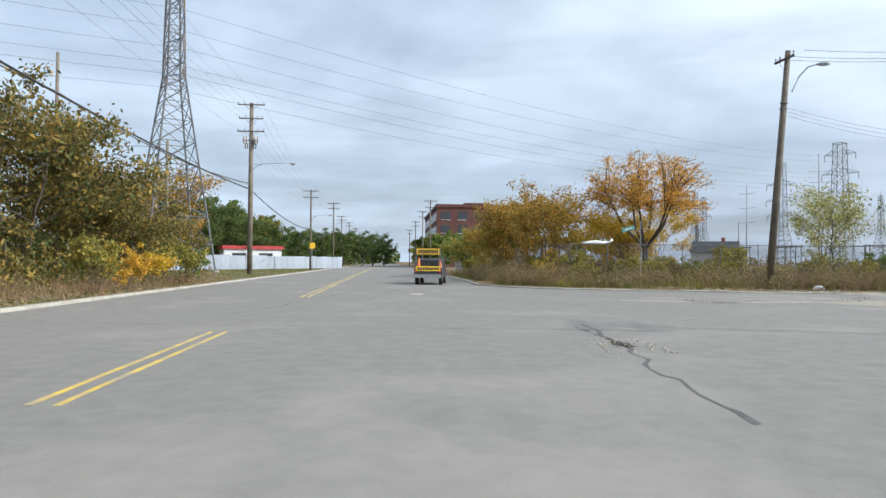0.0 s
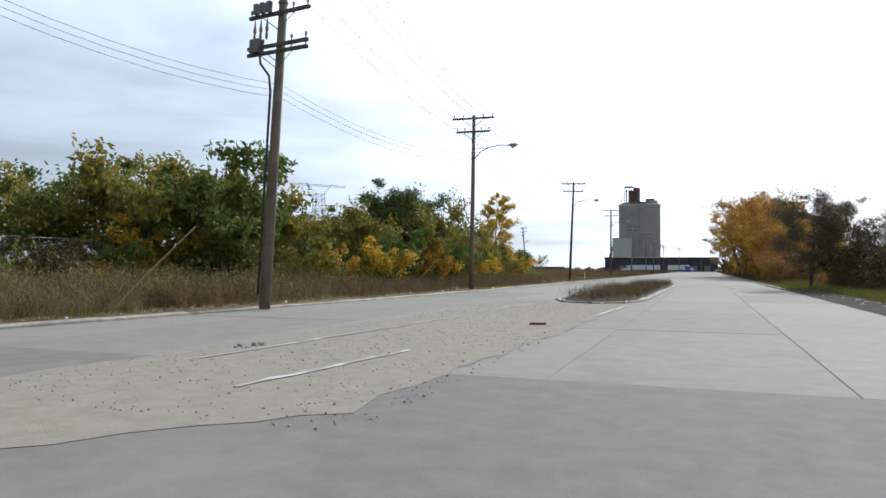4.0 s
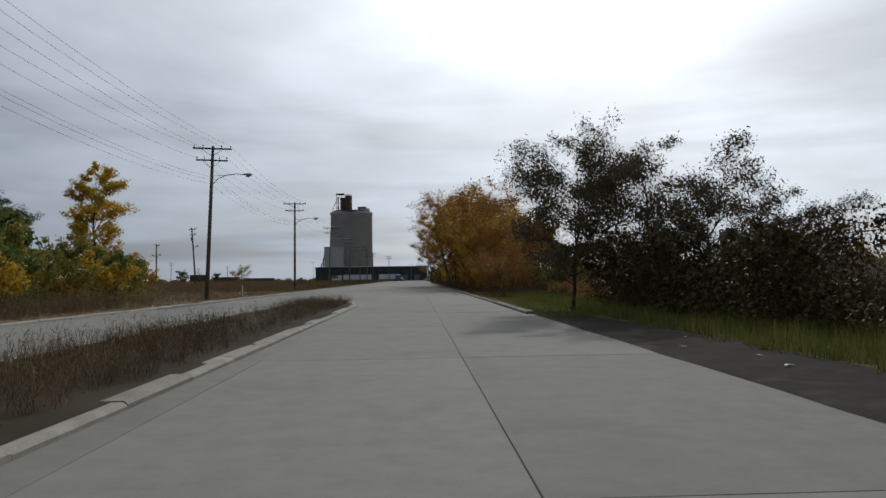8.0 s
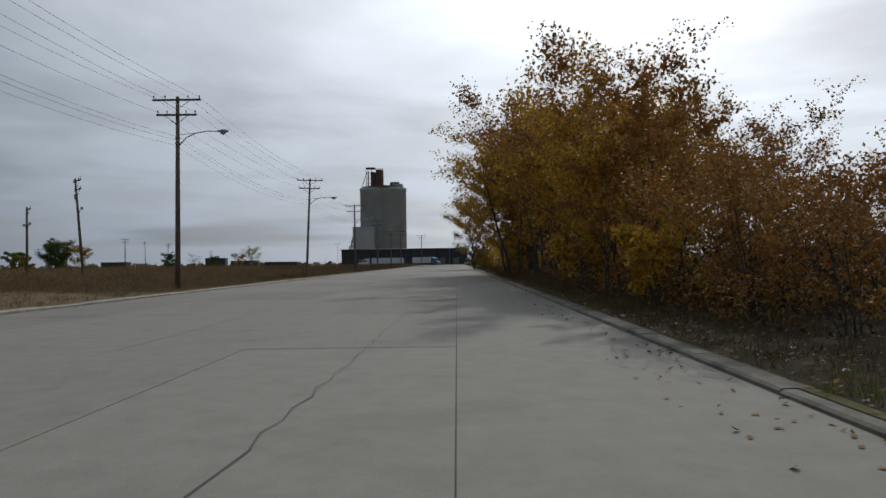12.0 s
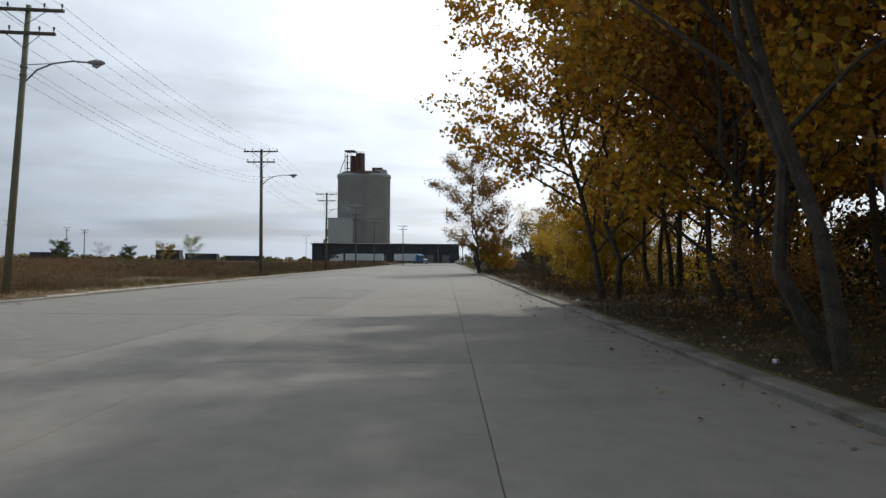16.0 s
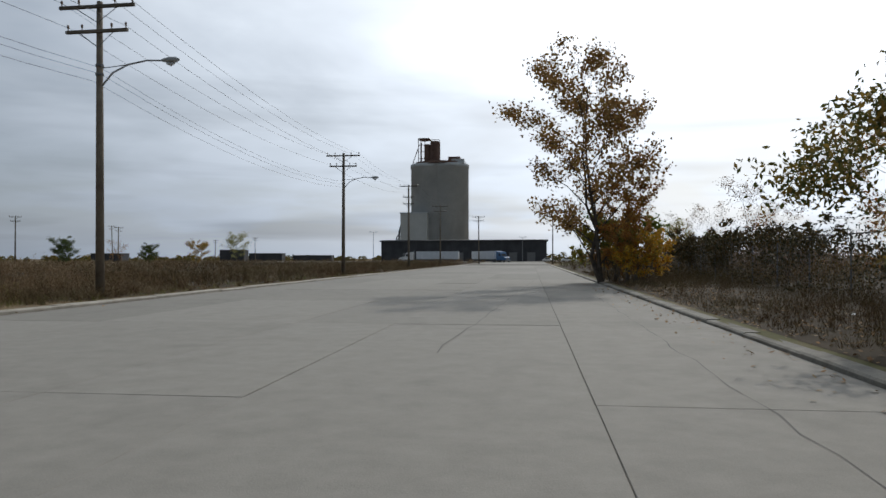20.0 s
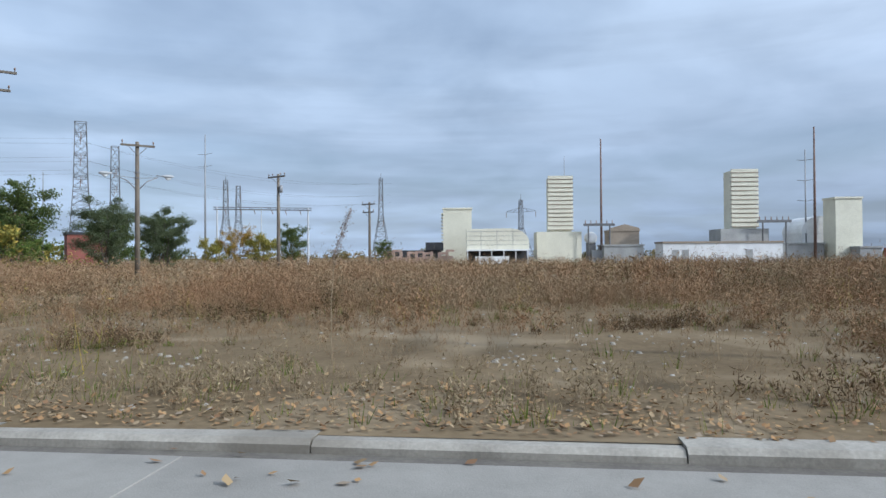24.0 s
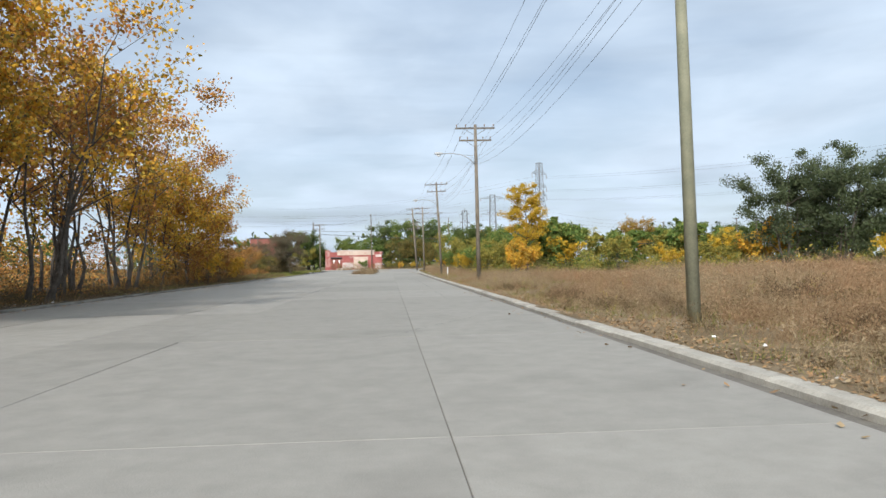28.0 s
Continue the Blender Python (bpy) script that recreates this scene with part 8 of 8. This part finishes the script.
undergrowth("undergrowth", 5000, 6.6, 13, 112, 176, 0.8, 0.1, LEAF_BRONZE, "low brown undergrowth below the cottonwoods")
# shade below the row is painted in through the dark leaves
undergrowth("undergrowth", 5000, 7.2, 14.5, 84, 114, 2.2, 0.15, LEAF_SHADED, "dark undergrowth below the cottonwoods")
undergrowth("undergrowth", 3000, 7.2, 14.5, 112, 178, 0.9, 0.13, LEAF_SHADED, "low dark undergrowth below the cottonwoods")
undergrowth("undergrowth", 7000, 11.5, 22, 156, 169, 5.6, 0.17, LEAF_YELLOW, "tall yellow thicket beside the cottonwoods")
undergrowth("undergrowth", 6500, 13, 24, 146, 170, 5.2, 0.2, LEAF_SHADED, "tall dark thicket behind the cottonwoods")
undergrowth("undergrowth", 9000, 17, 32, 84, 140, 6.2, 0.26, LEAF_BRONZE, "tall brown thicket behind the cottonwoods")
undergrowth("undergrowth", 6000, 13.5, 24, 100, 146, 3.8, 0.2, LEAF_SHADED, "tall dark thicket behind the cottonwoods")
undergrowth("undergrowth", 9000, 12.5, 23, 136, 174, 3.4, 0.2, LEAF_SHADED, "dark thicket behind the cottonwoods")
undergrowth("undergrowth", 7000, 12, 22, 112, 176, 3.0, 0.2, LEAF_BRONZE, "brown thicket behind the cottonwoods")
# the same shade-dark leaves by the reeds, elms and fence
undergrowth("undergrowth", 20000, 9.3, 13, 6, 36, 1.7, 0.12, LEAF_SHADED, "dark tangle at the foot of the reeds")
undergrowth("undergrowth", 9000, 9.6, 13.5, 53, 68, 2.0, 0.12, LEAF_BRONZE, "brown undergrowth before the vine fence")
undergrowth("undergrowth", 24000, 8.6, 14, 34, 53, 2.9, 0.13, LEAF_SHADED, "dark tangled undergrowth below the elms")
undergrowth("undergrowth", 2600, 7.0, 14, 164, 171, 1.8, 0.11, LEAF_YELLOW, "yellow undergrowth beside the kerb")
undergrowth("undergrowth", 14000, 11.5, 15, 36, 64, 3.0, 0.22, LEAF_SHADED, "dark thicket behind the elms")
undergrowth("scrub", 15000, 24, 46, 50, 320, 3.2, 0.34, LEAF_SHADED, "dark scrub standing beyond the fence")
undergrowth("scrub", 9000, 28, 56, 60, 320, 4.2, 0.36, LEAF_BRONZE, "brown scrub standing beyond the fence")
undergrowth("vines", 20000, 12.4, 14.6, 58, 104, 2.9, 0.13, LEAF_SHADED, "dark vines covering the fence")


def vine_strands(name, x0, y0, x1, y1, z, label):
    """Vines run along a sagging wire over the fence, with leafy strands that hang from it."""
    g, spots = Geo(), []
    runs = [[(x0 + (x1 - x0) * u + rng.normal(0, 0.12), y0 + (y1 - y0) * u, z - k * 0.35 + 0.22 * math.sin(u * 11 + k * 2) + rng.normal(0, 0.05)) for u in np.linspace(0, 1, 60)] for k in range(3)]
    for u in np.linspace(0.02, 0.98, 90):
        x, y, long = x0 + (x1 - x0) * u, y0 + (y1 - y0) * u + rng.normal(0, 0.2), rng.uniform(0.4, 1.7)
        runs.append([(x + rng.normal(0, 0.1), y + rng.normal(0, 0.15), z - 0.1 - long * v) for v in (0, 0.3, 0.65, 1.0)])
    for run in runs:
        g.tube(run, 0.012, 3, False)
        pts = np.array(run)
        m = len(run) * 10
        k = rng.integers(0, len(run) - 1, m)
        spots.append(pts[k] + (pts[k + 1] - pts[k]) * rng.uniform(0, 1, (m, 1)) + rng.normal(size=(m, 3)) * 0.09)
    ob = thing(name, Matrix(), label, "vine")
    part("runner", g, BARK, ob)
    part("foliage", leaf_quads("foliage", np.concatenate(spots), 0.12, LEAF_SHADED, rng, 0.6, 0.8), LEAF_SHADED, ob)


vine_strands("fence_vine", 13.0, 56, 13.4, 92, 4.15, "sparse dark vine trailing along a wire over the fence")
vine_strands("fence_vine", 14.6, 20, 13.4, 46, 3.4, "sparse dark vine trailing along a wire over the fence")
vine_strands("fence_vine", 12.0, 186, 12.6, 236, 2.9, "sparse dark vine trailing along a wire over the fence")
undergrowth("vines", 24000, 11.4, 14.0, 170, 300, 2.9, 0.12, LEAF_SHADED, "dark vines covering the fence")
undergrowth("undergrowth", 9000, -68, -29, -22, -8, 2.0, 0.2, LEAF_OLIVE, "olive undergrowth behind the corner fence")
undergrowth("undergrowth", 9000, -110, -60, -25, -20, 3.0, 0.26, LEAF_OLIVE, "olive undergrowth along the cross street")
undergrowth("undergrowth", 14000, -28, 8, -56, -44.5, 3.2, 0.2, LEAF_TURN, "thick undergrowth south of the cross street")
undergrowth("undergrowth", 15000, -95, -46, 74, 126, 2.9, 0.3, LEAF_OLIVE, "green and yellow thicket beyond the field", lambda x, y: y < 104 - (x + 50) * 0.95)
undergrowth("undergrowth", 13000, -85, -30, 50, 76, 3.4, 0.3, LEAF_OLIVE, "green and yellow thicket at the field edge")


def far_woods(name, n, spots, material, label, leaf):
    """A far belt of trees: leafy clumps round many crowns."""
    cs = []
    for x0, y0, x1, y1, h, k in spots:
        for i in range(k):
            u = rng.uniform(0, 1)
            cx, cy, r = x0 + (x1 - x0) * u + rng.normal(0, 6), y0 + (y1 - y0) * u + rng.normal(0, 6), h * rng.uniform(0.25, 0.65)
            p = rng.normal(size=(n, 3))
            p /= np.linalg.norm(p, axis=1)[:, None]
            p *= rng.uniform(0.6, 1.0, n)[:, None]
            cs.append(np.array([cx, cy, 0]) + np.array([0, 0, r * 0.9]) + p * np.array([r * 1.1, r * 1.1, r]))
    c = np.concatenate(cs)
    c = c[c[:, 2] > VERGE]
    return stuff(name, leaf_quads(name, c, leaf, material, rng, 0.0, 0.8), label, "woods")


far_woods("far_woods", 70, [(-420, 330, -60, 640, 3.0, 330), (-60, 640, 260, 560, 4.5, 160), (-430, 330, -420, -60, 6, 130)], LEAF_TURN, "far belt of dark trees on the skyline", 0.95)
far_woods("far_woods", 110, [(-420, -60, -330, -90, 14, 24), (-330, -90, -150, -95, 12, 26), (-150, -95, 60, -80, 12, 40), (60, -80, 200, 60, 11, 30)], LEAF_DEEP, "far belt of autumn trees on the skyline", 1.7)
far_woods("far_woods", 80, [(95, 300, 260, 420, 5, 120), (70, 60, 95, 300, 5, 130)], LEAF_MIXED, "far belt of brown trees east of the road", 1.0)

# fallen leaves, litter and rubble along the kerbs


def fallen(name, n, x0, x1, y0, y1, size, material, label, z=None, edge=None):
    x, y = rng.uniform(x0, x1, n), rng.uniform(y0, y1, n)
    if edge is not None:
        ok = edge(x, y)
        x, y = x[ok], y[ok]
    c = np.stack([x, y, np.full(len(x), VERGE + 0.02 if z is None else z)], 1)
    a = rng.uniform(0, 2 * np.pi, len(x))
    s = size * rng.uniform(0.6, 1.3, len(x))
    ux, uy = np.cos(a) * s / 2, np.sin(a) * s / 2
    v = np.empty((len(x), 4, 3))
    t = rng.uniform(0.0, 0.5, len(x)) * s
    v[:, 0] = c + np.stack([ux, uy, t], 1)
    v[:, 2] = c - np.stack([ux, uy, 0 * t], 1)
    v[:, 1] = c + np.stack([-uy * 0.7, ux * 0.7, t * 0.6], 1)
    v[:, 3] = c + np.stack([uy * 0.7, -ux * 0.7, 0 * t + 0.004], 1)
    return stuff(name, raw_mesh(name, v.reshape(-1, 3), np.arange(4 * len(x)).reshape(-1, 4), material), label, "fallen leaves")


fallen("fallen_leaves", 19000, -17.4, -15.1, 112, 182, 0.07, FALLEN, "band of brown fallen leaves behind the west kerb", edge=lambda x, y: rng.uniform(0, 1, len(x)) < np.clip(1.2 + (x + 15.2) / 1.9 + 0.35 * np.sin(y * 0.9) + 0.25 * np.sin(y * 2.3), 0, 1))
fallen("fallen_leaves", 6000, -17.8, -15.05, 120, 200, 0.045, FALLEN, "brown fallen leaves behind the west kerb", edge=lambda x, y: west(x, y) & (rng.uniform(0, 1, len(x)) < np.clip(1.1 - (verge_edge(y) - x) / 2.6, 0, 1)))
fallen("fallen_leaves", 9000, -18.5, -15.1, -10, 235, 0.08, FALLEN, "brown fallen leaves behind the west kerb", edge=lambda x, y: west(x, y) & (rng.uniform(0, 1, len(x)) < np.clip(1.2 - (verge_edge(y) - x) / 3.0, 0, 1)))
fallen("fallen_leaves", 900, -15.0, -13.6, 20, 230, 0.10, FALLEN, "fallen leaves in the west gutter", 0.012, lambda x, y: rng.uniform(0, 1, len(x)) < np.clip((-13.6 - x) / 1.4, 0, 1))
fallen("fallen_leaves", 12000, 4.9, 9.5, 60, 215, 0.09, FALLEN, "fallen leaves behind the east kerb")
fallen("fallen_leaves", 4200, 2.6, 4.7, 76, 205, 0.09, FALLEN, "fallen leaves in the east gutter", 0.012, lambda x, y: rng.uniform(0, 1, len(x)) < np.clip((x - 2.6) / 2.1, 0, 1) ** 2)
fallen("fallen_leaves", 5000, -40, -18.6, -27, 0, 0.13, FALLEN, "fallen leaves on the street corner", edge=corner)
fallen("fallen_leaves", 4000, -34, 4, -47, -41.5, 0.14, FALLEN, "fallen leaves at the road edge", edge=lambda x, y: y < a_line(x, -9.2))


def rubble(name, n, x0, x1, y0, y1, size, z, material, label, edge=None):
    x, y = rng.uniform(x0, x1, n), rng.uniform(y0, y1, n)
    if edge is not None:
        ok = edge(x, y)
        x, y = x[ok], y[ok]
    n = len(x)
    corners = np.array([[-1, -1, 0], [1, -1, 0], [1, 1, 0], [-1, 1, 0], [-0.5, -0.6, 1], [0.6, -0.5, 1], [0.5, 0.6, 1], [-0.6, 0.5, 1]], float)
    s = size * rng.uniform(0.3, 1.0, n) ** 2
    v = corners[None] * (s[:, None, None] * rng.uniform(0.6, 1.3, (n, 8, 1))) * np.array([0.5, 0.5, 0.45])
    a = rng.uniform(0, 6.28, n)
    rx_, ry_ = v[:, :, 0] * np.cos(a)[:, None] - v[:, :, 1] * np.sin(a)[:, None], v[:, :, 0] * np.sin(a)[:, None] + v[:, :, 1] * np.cos(a)[:, None]
    v[:, :, 0], v[:, :, 1] = rx_ + x[:, None], ry_ + y[:, None]
    v[:, :, 2] += z
    f = np.arange(n)[:, None, None] * 8 + np.array([[0, 1, 5, 4], [1, 2, 6, 5], [2, 3, 7, 6], [3, 0, 4, 7], [4, 5, 6, 7]])[None]
    return stuff(name, raw_mesh(name, v.reshape(-1, 3), f.reshape(-1, 4), material), label, "rubble")


rubble("loose_gravel", 4200, -10.3, -4.2, -10, 18, 0.04, 0.006, GRAVEL, "loose stones on the gravel strip")
for cx, cy, rx, ry, n, size in ((-8.7, -17.2, 0.45, 1.0, 130, 0.10), (-9.7, -17.8, 0.22, 0.45, 90, 0.15), (-8.8, -15.0, 0.5, 1.6, 120, 0.05), (-13.1, -8.6, 0.25, 0.7, 60, 0.13), (-10.8, -10.5, 0.2, 0.8, 40, 0.13), (-9.6, -4.1, 0.2, 0.5, 30, 0.14)):
    rubble("road_rubble", n, cx - rx, cx + rx, cy - ry, cy + ry, size, 0.004, GRAVEL, "lumps of broken road beside a pothole", lambda x, y: ((x - cx) / rx) ** 2 + ((y - cy) / ry) ** 2 < 1)
rubble("road_rubble", 160, 5.8, 8.4, -25.9, -24.6, 0.06, 0.004, GRAVEL, "lumps of broken road")
rubble("verge_stones", 1500, -27, -18.4, -22, 8, 0.16, VERGE - 0.01, KERB, "pale stones and bits of litter along the corner kerb", lambda x, y: corner(x, y) & (rng.uniform(0, 1, len(x)) < np.clip(1.3 - (verge_edge(y) - x) / 2.6, 0.04, 1)))
rubble("field_stones", 1500, -26, -16.5, 158, 184, 0.1, VERGE - 0.01, GRAVEL, "grey gravel on the bare ground of the field", lambda x, y: open_ground(x, y) < 0.4)
rubble("field_stones", 2600, -34, -15.6, 125, 195, 0.07, VERGE - 0.01, KERB, "pale stones lying in the field")
rubble("field_stones", 900, -24, -15.8, -9, 60, 0.08, VERGE - 0.01, KERB, "pale stones lying on the verge", west)
rubble("paper_litter", 70, -22, -15.8, -10, 60, 0.16, VERGE, LITTER_WHITE, "scraps of white paper litter on the verge", west)
rubble("paper_litter", 30, -34, -16, 125, 195, 0.1, VERGE + 0.02, LITTER_WHITE, "scraps of white paper litter in the field")
rubble("paper_litter", 50, 5, 9, 15, 200, 0.16, VERGE, LITTER_WHITE, "scraps of white paper litter by the kerb")
for x, y, s in ((-20.7, -6.5, 0.3), (-5.2, 15.5, 0.1), (-24, 160, 0.12)):
    bag = part("plastic_bag", Geo().tube([(-s, 0, 0.05), (-s * 0.4, 0.05, s * 0.5), (s * 0.3, -0.06, s * 0.55), (s, 0.02, 0.08)], [s * 0.25, s * 0.5, s * 0.45, s * 0.15], 7), LITTER_WHITE)
    bag.matrix_basis = pose(x, y, 0.02 if x > -14 else VERGE, 0, 0, x * 40)
    tagged(bag, "crumpled white plastic bag on the ground", "litter", "plastic bags")
cone = part("orange_scrap", Geo().box(-0.22, -0.1, 0, 0.24, 0.1, 0.05), BRICK)
cone.matrix_basis = pose(-5.4, 3.6, 0.02, 0, 0, 15)
tagged(cone, "flattened reddish scrap on the gravel", "litter")
